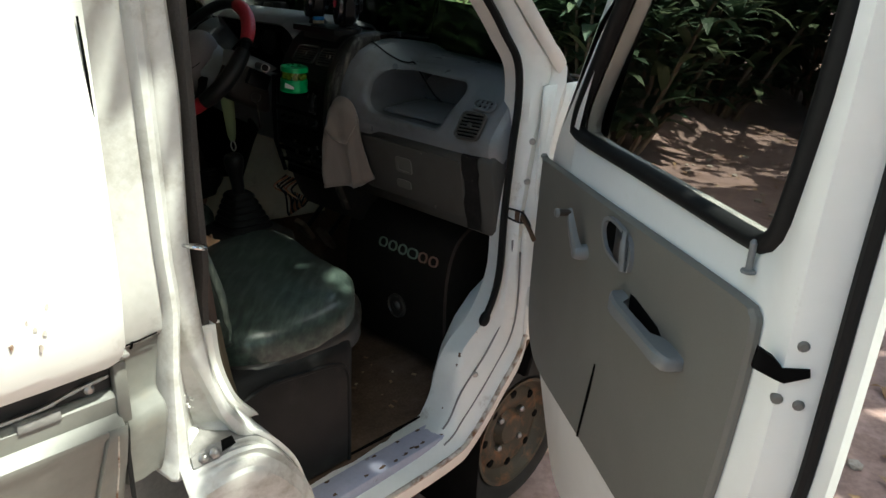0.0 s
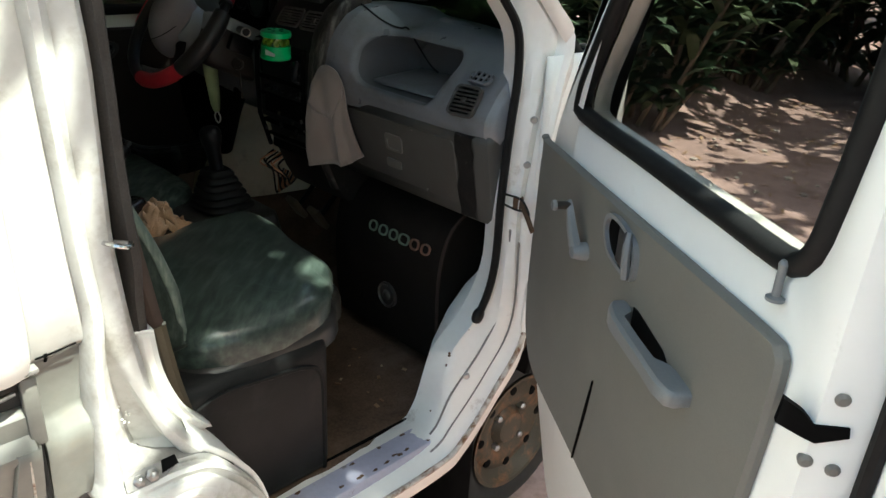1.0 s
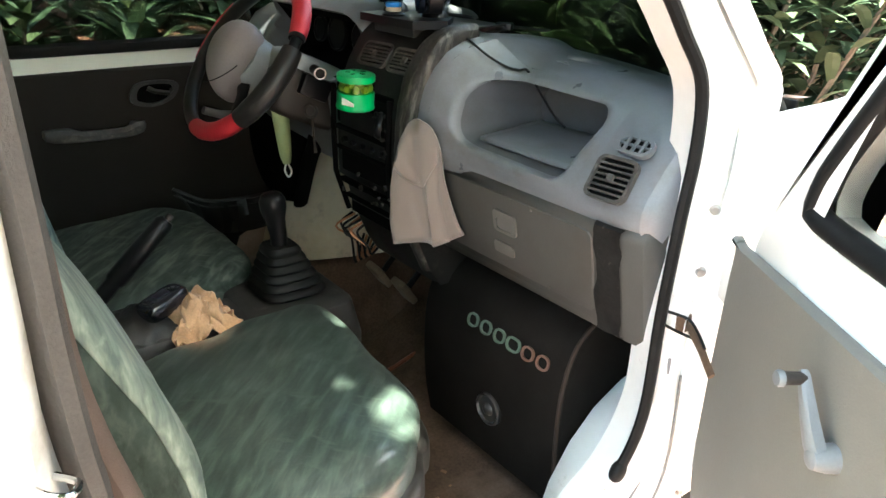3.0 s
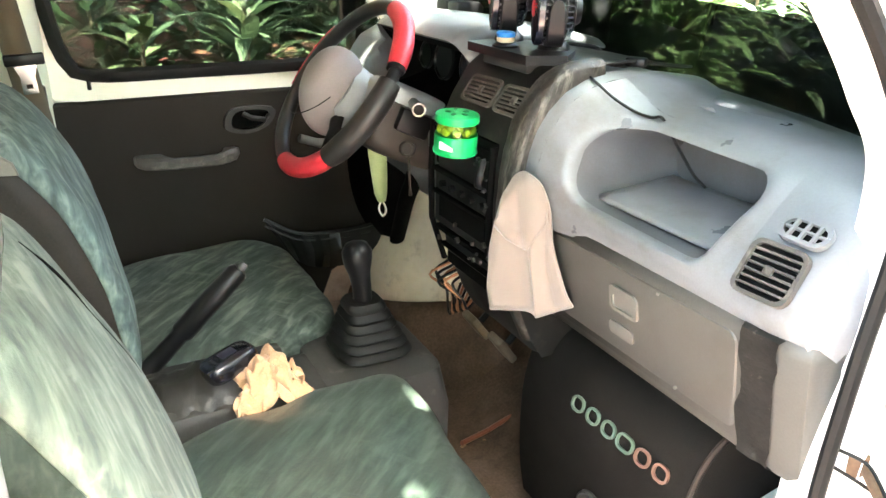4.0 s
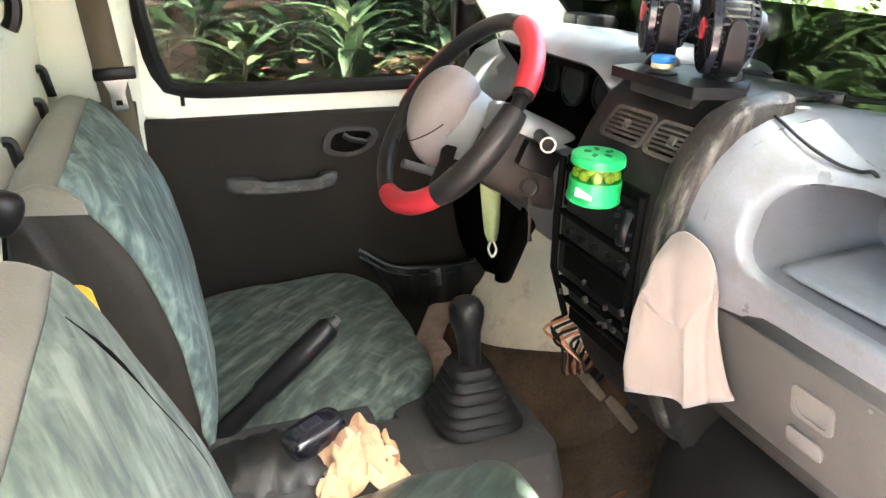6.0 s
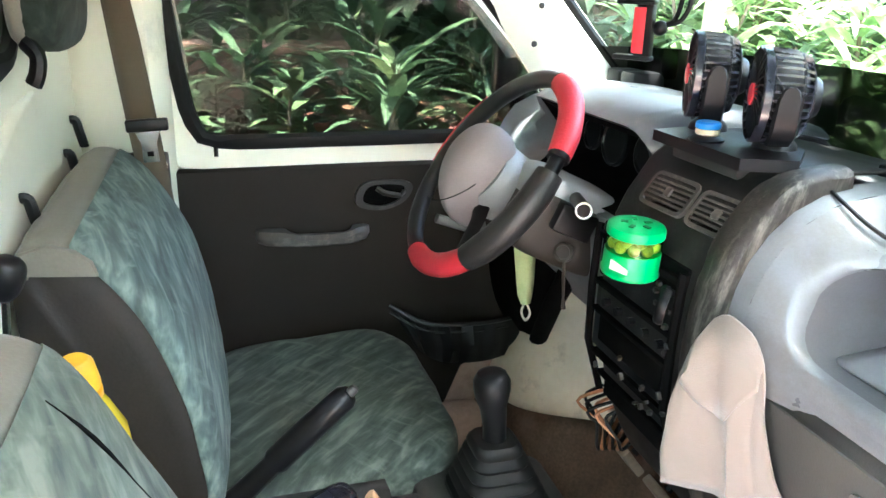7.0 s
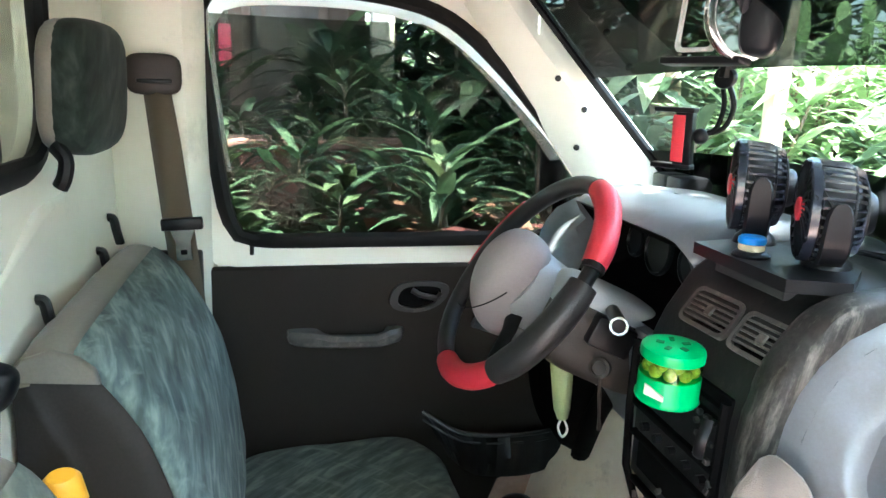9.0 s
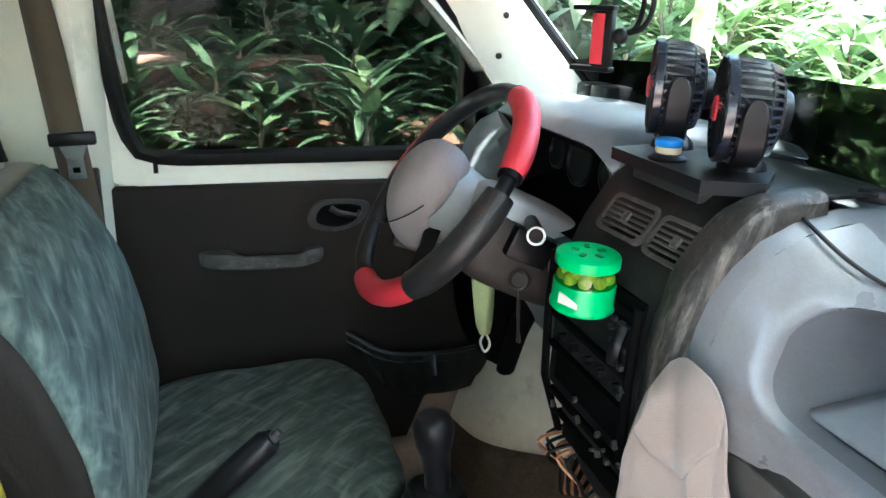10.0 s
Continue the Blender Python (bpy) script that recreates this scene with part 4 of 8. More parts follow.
    slab(bm, [(0.115, 0.45), (0.115, 0.58), (0.62, 0.58), (0.68, 0.70), (0.90, 0.70), (0.88, 0.62), (0.76, 0.46)], 0.03, 0.004, XZ(1.345))
    part("lower_metal", bm, FAR_SILL, d, "dusty pinkish lower metal, shade put into its colour")
    # armrest pull
    bm = bmesh.new()
    rows = []
    for x, y0, y1, z0, z1 in ((0.260, 1.340, 1.326, 1.000, 1.014), (0.264, 1.340, 1.310, 0.995, 1.017), (0.278, 1.340, 1.300, 0.991, 1.018), (0.312, 1.340, 1.293, 0.989, 1.017), (0.328, 1.312, 1.292, 0.989, 1.014), (0.340, 1.311, 1.291, 0.988, 1.010), (0.385, 1.310, 1.290, 0.987, 1.009), (0.432, 1.311, 1.291, 0.987, 1.009), (0.444, 1.312, 1.293, 0.988, 1.013), (0.456, 1.340, 1.297, 0.989, 1.017), (0.476, 1.340, 1.306, 0.992, 1.017), (0.486, 1.340, 1.324, 0.998, 1.014)):
        b = 0.004
        rows.append([Vector((x, y, z)) for y, z in ((y0, z0), (y1 + b, z0), (y1, z0 + b), (y1, z1 - 2 * b), (y1 + 2 * b, z1), (y0, z1))])
    loft(bm, rows, True, True)
    part("pull_handle", bm, VENT, d, "grey pull handle")
    # inside release: bezel, cup and lever
    bm = bmesh.new()
    oo = catmull([(0.458, 1.052), (0.450, 1.078), (0.47, 1.106), (0.52, 1.112), (0.572, 1.106), (0.582, 1.088), (0.56, 1.058), (0.51, 1.042)], 5, True)
    oo = [Vector((0.516, 1.077)) + (p - Vector((0.516, 1.077))) * 0.88 for p in oo]
    ii = [Vector((0.516, 1.077)) + (p - Vector((0.516, 1.077))) * 0.74 for p in oo]
    ring(bm, [tuple(p) for p in oo], [tuple(p) for p in ii], -0.012, -0.024, XZ(1.345))
    part("release_bezel", bm, GREY_DARK, d)
    bm = bmesh.new()
    slab(bm, [tuple(p) for p in ii], -0.012, -0.016, XZ(1.345))
    part("release_cup", bm, VOID, d)
    bm = bmesh.new()
    sweep(bm, [(0.50, 1.324, 1.092), (0.515, 1.318, 1.083), (0.548, 1.316, 1.076), (0.556, 1.320, 1.084)], 0.008, 8, flat=0.6)
    part("release_lever", bm, GREY_DARK, d)
    # window winder behind the wheel
    bm = bmesh.new()
    sweep(bm, [(0.72, 1.322, 1.0), (0.72, 1.305, 1.0), (0.66, 1.300, 1.015), (0.62, 1.298, 1.03)], [0.018, 0.016, 0.010, 0.010], 10)
    part("winder", bm, GREY, d)
    # lock knob
    bm = bmesh.new()
    lathe(bm, [(0.004, 0), (0.004, 0.02), (0.007, 0.022), (0.007, 0.034), (0.003, 0.037)], 10, Matrix.Translation((0.198, 1.343, 1.162)))
    part("lock_knob", bm, BLACK, d)
    # sagging map pocket
    bm = bmesh.new()
    top = catmull([(0.53, 1.325, 0.832), (0.60, 1.300, 0.795), (0.68, 1.288, 0.788), (0.76, 1.292, 0.786), (0.86, 1.320, 0.784)], 6)
    mid = catmull([(0.56, 1.325, 0.775), (0.62, 1.290, 0.745), (0.68, 1.276, 0.740), (0.76, 1.280, 0.742), (0.865, 1.318, 0.750)], 6)
    bot = catmull([(0.59, 1.328, 0.725), (0.63, 1.305, 0.700), (0.68, 1.295, 0.692), (0.76, 1.298, 0.690), (0.86, 1.325, 0.700)], 6)
    loft(bm, [[p + Vector((0, 0.01, -0.004)) for p in top], top, [p + Vector((0, 0.009 * math.sin(i * 1.7), 0.007 * math.sin(i))) for i, p in enumerate(mid)], bot, [p + Vector((0, 0.03, 0)) for p in bot]])
    solid(part("map_pocket", bm, LEATHER, d, "sagging gathered black map pocket"), 0.003)
    bm = bmesh.new()
    sweep(bm, top, 0.005, 6)
    part("pocket_hem", bm, LEATHER, d)
    bm = bmesh.new()
    sweep(bm, [p + Vector((0, -0.004, -0.016)) for p in top], 0.0025, 6)
    part("pocket_seam", bm, LEATHER, d)
    # outside mirror
    m = thing("door_mirror", "black outside mirror on the driver door", "mirror", (0.86, 1.42, 1.30))
    bm = bmesh.new()
    mm = frame_to((0.83, 1.50, 1.335), (0.35, 0.93, 0), (0, 0, 1))
    pillow(bm, (0.14, 0.06, 0.22), mm, 4, 5)
    part("mirror_shell", bm, BLACK, m)
    bm = bmesh.new()
    slab(bm, rrect(0.115, 0.195, 0.03), -0.036, -0.032, mm @ Matrix(((1, 0, 0, 0), (0, 0, 1, 0), (0, 1, 0, 0), (0, 0, 0, 1))))
    part("mirror_glass", bm, MIRROR, m)
    bm = bmesh.new()
    box(bm, (0.80, 1.39, 1.20), (0.88, 1.46, 1.26), bevel=0.01)
    part("mirror_foot", bm, BLACK, m)


build_far_door()

# ---- near door, standing open ----
DOOR_ANGLE = math.atan2(-0.817, -0.577)
DOOR = Matrix.Translation((0.807, -0.055, 0.0)) @ Matrix.Rotation(DOOR_ANGLE, 4, "Z")  # X to the latch, Y outward


def build_near_door():
    d = thing("passenger_door", "white front door standing open, grey trim panel, tinted window", "door", m=DOOR)
    UZ = lambda w: Matrix(((1, 0, 0, 0), (0, 0, -1, -w), (0, 1, 0, 0), (0, 0, 0, 1)))  # plane u, z; its Z is inward
    P = lambda n, bm, mat, label="", parent=None: part(n, bm, mat, parent or d, label, local=True)
    hole = catmull([(0.135, 1.18), (0.112, 1.205), (0.135, 1.26), (0.24, 1.42), (0.33, 1.55), (0.40, 1.60), (0.55, 1.625), (0.70, 1.625), (0.765, 1.605), (0.785, 1.56), (0.780, 1.40), (0.765, 1.27), (0.752, 1.205), (0.725, 1.182), (0.60, 1.180), (0.40, 1.180)], 5, True)
    hole = [tuple(p) for p in resample([(p.x, p.y, 0) for p in hole], 72, True)]
    hole = [(p[0], p[1]) for p in hole]
    shell = catmull([(-0.018, 0.79), (-0.02, 1.00), (-0.02, 1.10), (0.00, 1.17), (0.045, 1.25), (0.16, 1.44), (0.27, 1.60), (0.36, 1.665), (0.55, 1.69), (0.74, 1.685), (0.815, 1.66), (0.842, 1.58), (0.845, 1.40), (0.842, 1.20), (0.842, 1.05), (0.838, 0.90), (0.812, 0.70), (0.765, 0.53), (0.70, 0.455), (0.60, 0.43), (0.40, 0.40), (0.28, 0.40), (0.19, 0.43), (0.10, 0.535), (0.008, 0.67)], 5, True)
    ang = lambda p: math.atan2(p[1] - 1.3, p[0] - 0.45)
    def around(o, n=96):
        o = [(p[0], p[1], 0) for p in o]
        k = min(range(len(o)), key=lambda i: abs(ang(o[i])))
        o = o[k:] + o[:k]
        return [Vector(p) for p in resample(o, n, True)]
    def ccw(o):
        a = sum(o[i - 1][0] * o[i][1] - o[i][0] * o[i - 1][1] for i in range(len(o)))
        return list(o) if a > 0 else list(o)[::-1]
    S = around(ccw([(p.x, p.y) for p in shell]))
    Hn = around(ccw(hole))
    def off(o, k):
        n = len(o)
        out = []
        for i in range(n):
            t = (o[(i + 1) % n] - o[i - 1]).normalized()
            out.append(o[i] + Vector((t.y, -t.x, 0)) * k)
        return out
    def at(o, w):
        return [Vector((p.x, -w, p.y)) for p in o]
    bm = bmesh.new()
    loft(bm, [at(Hn, -0.03), at(Hn, -0.012), at(off(Hn, 0.012), -0.002), at(off(S, -0.050), 0.0), at(off(S, -0.036), -0.006), at(off(S, -0.022), -0.034), at(off(S, -0.012), -0.050), at(off(S, 0.010), -0.052)], True)
    P("inner_shell", bm, WHITE, "white painted inner shell")
    bm = bmesh.new()
    loft(bm, [at(off(S, 0.004), -0.050), at(off(S, 0.022), -0.054), at(off(S, 0.025), -0.062), at(off(S, 0.018), -0.070), at(off(Hn, 0.0), -0.062), at(Hn, -0.034)], True)
    P("outer_skin", bm, WHITE)
    bm = bmesh.new()
    sweep(bm, at(off(S, -0.004), -0.046), 0.0085, 8, True)
    P("weatherstrip", bm, RUBBER, "black rubber weatherstrip")
    # window
    bm = bmesh.new()
    sweep(bm, at(off(Hn, -0.004), -0.012), 0.0135, 14, True, 1.3)
    P("window_rubber", bm, RUBBER)
    bm = bmesh.new()
    slab(bm, [(p.x, p.y) for p in Hn], -0.024, -0.028, UZ(0.0))
    g = P("window_glass", bm, TINT_DOOR, "dark tinted window pane")
    g.visible_shadow = False
    # trim panel with rounded rear corner and cut-away front foot
    bm = bmesh.new()
    o = catmull([(0.004, 1.100), (0.012, 1.106), (0.30, 1.112), (0.60, 1.120), (0.735, 1.122), (0.758, 1.116), (0.766, 1.095), (0.764, 1.0), (0.752, 0.86), (0.735, 0.76), (0.722, 0.70), (0.70, 0.665), (0.66, 0.652), (0.50, 0.650), (0.25, 0.650), (0.14, 0.651), (0.085, 0.658), (0.046, 0.680), (0.018, 0.72), (0.004, 0.78), (0.000, 0.86), (0.000, 0.96)], 5, True)
    slab(bm, [(p.x, p.y) for p in o], 0.001, 0.014, UZ(0.0), 0.005)
    P("trim_panel", bm, NEAR_TRIM, "grey moulded trim panel")
    bm = bmesh.new()
    sweep(bm, [(0.385, -0.016, 0.83), (0.375, -0.016, 0.77), (0.352, -0.0155, 0.656)], [0.0015, 0.003, 0.0022], 6)
    P("trim_split", bm, VOID)
    # winder: tapered arm rising from the pivot to a knob
    bm = bmesh.new()
    lathe(bm, [(0.0150, 0.013), (0.0145, 0.022), (0.0125, 0.031), (0.0105, 0.0375), (0.006, 0.040)], 18, UZ(0.0) @ Matrix.Translation((0.282, 1.002, 0)))
    P("winder_boss", bm, GREY, "grey window winder")
    bm = bmesh.new()
    d0 = Vector((-0.046, 0.064)).normalized()
    side = Vector((-d0.y, d0.x))
    rows = []
    for f, w, lo, hi in ((-0.05, 0.0095, 0.026, 0.036), (0.15, 0.0105, 0.026, 0.040), (0.45, 0.0080, 0.028, 0.041), (0.85, 0.0060, 0.030, 0.040), (1.0, 0.0056, 0.031, 0.039), (1.06, 0.0035, 0.032, 0.038)):
        c = Vector((0.282, 1.002)) + Vector((-0.046, 0.064)) * f
        ring_pts = []
        for a, h in ((-1, lo), (-1, hi - 0.003), (-0.6, hi), (0.6, hi), (1, hi - 0.003), (1, lo)):
            q = c + side * w * a
            ring_pts.append(Vector((q.x, -h, q.y)))
        rows.append(ring_pts)
    loft(bm, rows, True, True)
    P("winder_arm", bm, GREY)
    bm = bmesh.new()
    lathe(bm, [(0.005, 0.034), (0.0065, 0.040), (0.0070, 0.058)], 16, UZ(0.0) @ Matrix.Translation((0.239, 1.0635, 0)))
    P("winder_knob", bm, SHROUD, "brown worn knob")
    bm = bmesh.new()
    lathe(bm, [(0.0086, 0.057), (0.0088, 0.060), (0.0075, 0.063), (0.003, 0.064)], 16, UZ(0.0) @ Matrix.Translation((0.239, 1.0635, 0)))
    P("knob_cap", bm, GREY)
    # release: slim bezel round a dark cup, pull lever along its rear side
    oo = [tuple(p)[:2] for p in catmull([(0.350, 1.070), (0.354, 1.092), (0.378, 1.102), (0.415, 1.100), (0.450, 1.090), (0.462, 1.074), (0.464, 1.050), (0.456, 1.036), (0.435, 1.034), (0.400, 1.036), (0.370, 1.044)], 4, True)]
    ii = [(0.403 + (x - 0.403) * 0.86, 1.068 + (z - 1.068) * 0.82) for x, z in oo]
    bm = bmesh.new()
    ring(bm, oo, ii, 0.013, 0.0215, UZ(0.0))
    P("release_bezel", bm, GREY)
    bm = bmesh.new()
    slab(bm, ii, 0.013, 0.0152, UZ(0.0))
    P("release_cup", bm, VOID)
    bm = bmesh.new()
    loft(bm, [[Vector((u, -w, z)) for u, w in ((0.396, 0.0155), (0.402, 0.019), (0.425, 0.0205), (0.440, 0.022))] for z in (1.096, 1.08, 1.06, 1.044)])
    solid(P("lever_plate", bm, GREY_DARK), 0.002)
    bm = bmesh.new()
    sweep(bm, catmull([(0.440, -0.022, 1.098), (0.449, -0.027, 1.086), (0.453, -0.028, 1.064), (0.452, -0.025, 1.040)], 4), [0.0055] * 4 + [0.0072] * 9, 8, flat=0.85)
    P("release_lever", bm, GREY)
    # armrest pull: flat-topped bar with thick ends
    bm = bmesh.new()
    rows = []
    for u, w0, w1, z0, z1 in ((0.436, 0.012, 0.020, 0.978, 0.997), (0.440, 0.012, 0.033, 0.974, 1.000), (0.452, 0.012, 0.041, 0.972, 1.001), (0.470, 0.016, 0.045, 0.971, 1.000), (0.480, 0.030, 0.046, 0.971, 0.998), (0.53, 0.031, 0.047, 0.971, 0.996), (0.575, 0.030, 0.047, 0.970, 0.994), (0.590, 0.016, 0.047, 0.969, 0.993), (0.615, 0.012, 0.047, 0.967, 0.992), (0.634, 0.012, 0.044, 0.967, 0.991), (0.643, 0.012, 0.036, 0.969, 0.989), (0.646, 0.012, 0.020, 0.972, 0.986)):
        b = 0.004
        rows.append([Vector((u, -w, z)) for w, z in ((w0, z0), (w1 - b, z0), (w1, z0 + b), (w1, z1 - b), (w1 - b, z1), (w0, z1))])
    loft(bm, rows, True, True)
    P("pull_handle", bm, GREY, "grey moulded pull handle")
    bm = bmesh.new()
    slab(bm, [(0.472, 1.007), (0.486, 1.008), (0.565, 0.997), (0.580, 0.988), (0.580, 0.972), (0.472, 0.974)], 0.012, 0.0152, UZ(0.0))
    P("handle_pocket", bm, VOID)
    # lock pin
    bm = bmesh.new()
    lathe(bm, [(0.009, 0), (0.009, 0.003), (0.0042, 0.005), (0.0042, 0.034), (0.005, 0.037), (0.003, 0.041)], 12, Matrix.Translation((0.727, -0.006, 1.153)))
    P("lock_pin", bm, GREY)
    # latch: black slot cover and screws on the shut face
    face = Matrix.Translation((0.806, 0.016, 1.07)) @ Matrix.Rotation(radians(65), 4, "Z")
    ZX = face @ Matrix(((1, 0, 0, 0), (0, 0, -1, 0), (0, 1, 0, 0), (0, 0, 0, 1)))
    bm = bmesh.new()
    slab(bm, [(-0.040, 0.022), (-0.022, 0.012), (-0.010, 0.000), (0.018, 0.004), (0.020, -0.006), (-0.006, -0.018), (-0.018, -0.014), (-0.042, -0.004)], 0.0, 0.008, ZX)
    P("latch_slot", bm, VOID, "black latch slot")
    for x, z in ((0.006, 0.030), (-0.008, -0.040), (0.016, -0.044)):
        bm = bmesh.new()
        lathe(bm, [(0.0068, 0.0), (0.0068, 0.006), (0.004, 0.009)], 12, ZX @ Matrix.Translation((x, z, 0)))
        P("latch_screw", bm, LATCH)
    # hinges
    for z in (0.76, 1.03):
        bm = bmesh.new()
        box(bm, (-0.05, 0.0, z - 0.025), (0.0, 0.025, z + 0.025), bevel=0.005)
        P("hinge", bm, WHITE)


build_near_door()


# ---- near rear door (sliding), lower panel and front wing ----
def build_sliding_door():
    d = thing("sliding_door", "white sliding rear door with scraped lower edge", "door", (-0.6, -0.02, 0.45))
    bm = bmesh.new()
    prof = [(0.0, 1.72), (-0.022, 1.60), (-0.034, 1.40), (-0.040, 1.20), (-0.042, 1.05), (-0.036, 0.975), (-0.016, 0.945), (0.012, 0.940)]
    xs = [-1.3, -0.9, -0.5, -0.2, -0.12, -0.098, -0.092]
    rows = []
    for i, x in enumerate(xs):
        pull = 0.0 if i < 4 else (0.003, 0.012, 0.03)[i - 4]
        rows.append([Vector((x, min(0.03, y + pull), z + (0.006 * (x + 0.1)))) for y, z in prof])
    loft(bm, rows)
    solid(part("upper_skin", bm, WHITE, d, "white upper door skin, chipped"), 0.004)
    bm = bmesh.new()
    rows = []
    for x in (-1.3, -0.6, -0.2, -0.125, -0.105, -0.100):
        e = 0.012 if x > -0.103 else 0.0
        rows.append([Vector((x, y + e, z)) for y, z in ((0.026, 0.892), (0.014, 0.889), (0.008, 0.882), (0.010, 0.855), (0.000, 0.846), (-0.007, 0.840), (-0.007, 0.834), (0.002, 0.820), (0.018, 0.77), (0.060, 0.66), (0.102, 0.55), (0.150, 0.42))])
    loft(bm, rows)
    # the skin's colour holds its shade as well as dust
    solid(part("lower_skin", bm, DUSTY_SHADED, d, "dusty lower skin, shade put into its colour"), 0.004)
    rng = random.Random(3)
    for x, z in ((-0.215, 1.055), (-0.207, 1.043), (-0.197, 1.035), (-0.203, 1.018), (-0.235, 1.03), (-0.19, 1.07)):
        b = bmesh.new()
        n = 7
        slab(b, [((0.0012 + 0.0022 * rng.random()) * math.cos(2 * math.pi * i / n), (0.002 + 0.004 * rng.random()) * math.sin(2 * math.pi * i / n)) for i in range(n)], -0.002, 0.0003, frame_to((x, -0.0442, z), (1, 0, 0), (0, -1, 0)))
        part("paint_chip", b, RUSTY, d)
    # dark grey back of the track recess
    bm = bmesh.new()
    box(bm, (-1.3, 0.020, 0.86), (-0.105, 0.034, 0.95))
    part("track_recess", bm, GREY_DARK, d, "dark grey track recess")
    bm = bmesh.new()
    sweep(bm, catmull([(-0.26, 0.012, 0.900), (-0.20, 0.010, 0.903), (-0.16, 0.008, 0.913), (-0.112, 0.010, 0.918)], 4), [0.0028 + 0.0006 * (i % 3) for i in range(13)], 6)
    part("catch_rod", bm, STEEL, d, "dull steel catch rod")
    bm = bmesh.new()
    box(bm, (-0.235, 0.002, 0.880), (-0.180, 0.022, 0.896), bevel=0.003)
    part("catch_block", bm, CREASE_GREY, d)
    bm = bmesh.new()
    box(bm, (-0.107, 0.002, 0.838), (-0.088, 0.018, 0.936), bevel=0.003)
    part("door_edge", bm, DUSTY_SHADED, d)
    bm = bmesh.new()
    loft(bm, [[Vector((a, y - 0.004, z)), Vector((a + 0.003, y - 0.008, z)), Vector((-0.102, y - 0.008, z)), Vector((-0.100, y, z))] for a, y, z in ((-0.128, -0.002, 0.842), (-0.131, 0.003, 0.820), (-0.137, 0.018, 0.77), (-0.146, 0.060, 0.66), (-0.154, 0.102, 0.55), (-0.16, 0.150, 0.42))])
    solid(part("pressed_end", bm, DUSTY_SHADED, d), 0.003)
    # hairline seam high on the skin
    bm = bmesh.new()
    sweep(bm, [(-0.1075, -0.033, 1.40), (-0.104, -0.031, 1.34), (-0.0995, -0.026, 1.26)], [0.0014, 0.002, 0.0008], 6)
    part("skin_seam", bm, VOID, d)
    # slider in the track recess
    bm = bmesh.new()
    lathe(bm, [(0.007, 0), (0.007, 0.010), (0.0035, 0.014)], 12, frame_to((-0.140, 0.016, 0.908), (0, 0, 1), (0, -1, 0)))
    part("track_roller", bm, STEEL, d)
    # seam crease and gap filler
    bm = bmesh.new()
    sweep(bm, [(-0.096, 0.014, 1.0), (-0.097, 0.012, 0.90), (-0.098, 0.012, 0.6), (-0.098, 0.012, 0.42)], 0.004, 6)
    part("gap_rubber", bm, RUBBER, d)
    bm = bmesh.new()
    sweep(bm, [(-0.115, -0.007, 0.828), (-0.114, 0.008, 0.77), (-0.112, 0.050, 0.66), (-0.110, 0.092, 0.55), (-0.108, 0.140, 0.42)], 0.0016, 8)
    part("rusty_crease", bm, RUSTY, d)
    bm = bmesh.new()
    box(bm, (-0.108, -0.010, 0.946), (-0.086, 0.006, 0.953), bevel=0.002)
    part("bent_clip", bm, CREASE_GREY, d)
    # ridged step cover, flange and stop at the pillar's foot
    front = catmull([(-0.030, -0.030, 0.680), (0.031, -0.030, 0.689), (0.072, -0.030, 0.688), (0.105, -0.030, 0.673), (0.144, -0.030, 0.633), (0.185, -0.030, 0.569), (0.215, -0.030, 0.48), (0.228, -0.030, 0.41)], 5)
    back = catmull([(-0.030, 0.002, 0.728), (0.031, 0.0, 0.728), (0.075, 0.0, 0.725), (0.118, 0.004, 0.708), (0.162, 0.010, 0.655), (0.205, 0.015, 0.58), (0.235, 0.020, 0.48), (0.246, 0.020, 0.41)], 5)
    rows = []
    for i, (a, b) in enumerate(zip(back, front)):
        k = min(i, len(back) - 2)
        n = (b - a).cross(back[k + 1] - back[k]).normalized()
        if n.z < 0:
            n = -n
        rise = min(1.0, i / 9)
        row = [a.lerp(b, f) + n * h * 1.7 * rise for f, h in ((0.0, 0.0), (0.14, -0.005), (0.26, -0.004), (0.34, 0.004), (0.46, 0.005), (0.56, -0.002), (0.66, -0.002), (0.76, 0.004), (0.90, 0.003), (1.0, 0.0))]
        row += [b + Vector((-0.004, -0.006, -0.006)), b + Vector((-0.008, -0.006, -0.016)), b + Vector((-0.020, 0.010, -0.07)), b + Vector((-0.030, 0.05, -0.15))]
        rows.append(row)
    bm = bmesh.new()
    loft(bm, rows)
    solid(part("step_cover", bm, PILLAR_SHADED, van, "white ridged step cover"), 0.003)
    # grey strip that paints shade and grime onto the pocket's ledge
    bm = bmesh.new()
    loft(bm, [[a + Vector((0, 0, -0.0005)), a + Vector((-0.002, 0.012, 0.001)), a + Vector((-0.006, 0.030, 0.005)), a + Vector((-0.012, 0.060, 0.016))] for a in back[:17]])
    solid(part("shaded_foot_pocket", bm, CREASE_GREY, van, "grimy pocket floor, shade put into its grey"), 0.002)
    bm = bmesh.new()
    inner = catmull([(0.108, 0.062, 0.745), (0.150, 0.078, 0.686), (0.192, 0.084, 0.615), (0.226, 0.088, 0.53), (0.252, 0.090, 0.42)], 5)
    outer = catmull([(0.088, 0.010, 0.735), (0.124, 0.010, 0.706), (0.168, 0.014, 0.655), (0.212, 0.020, 0.575), (0.250, 0.024, 0.42)], 5)
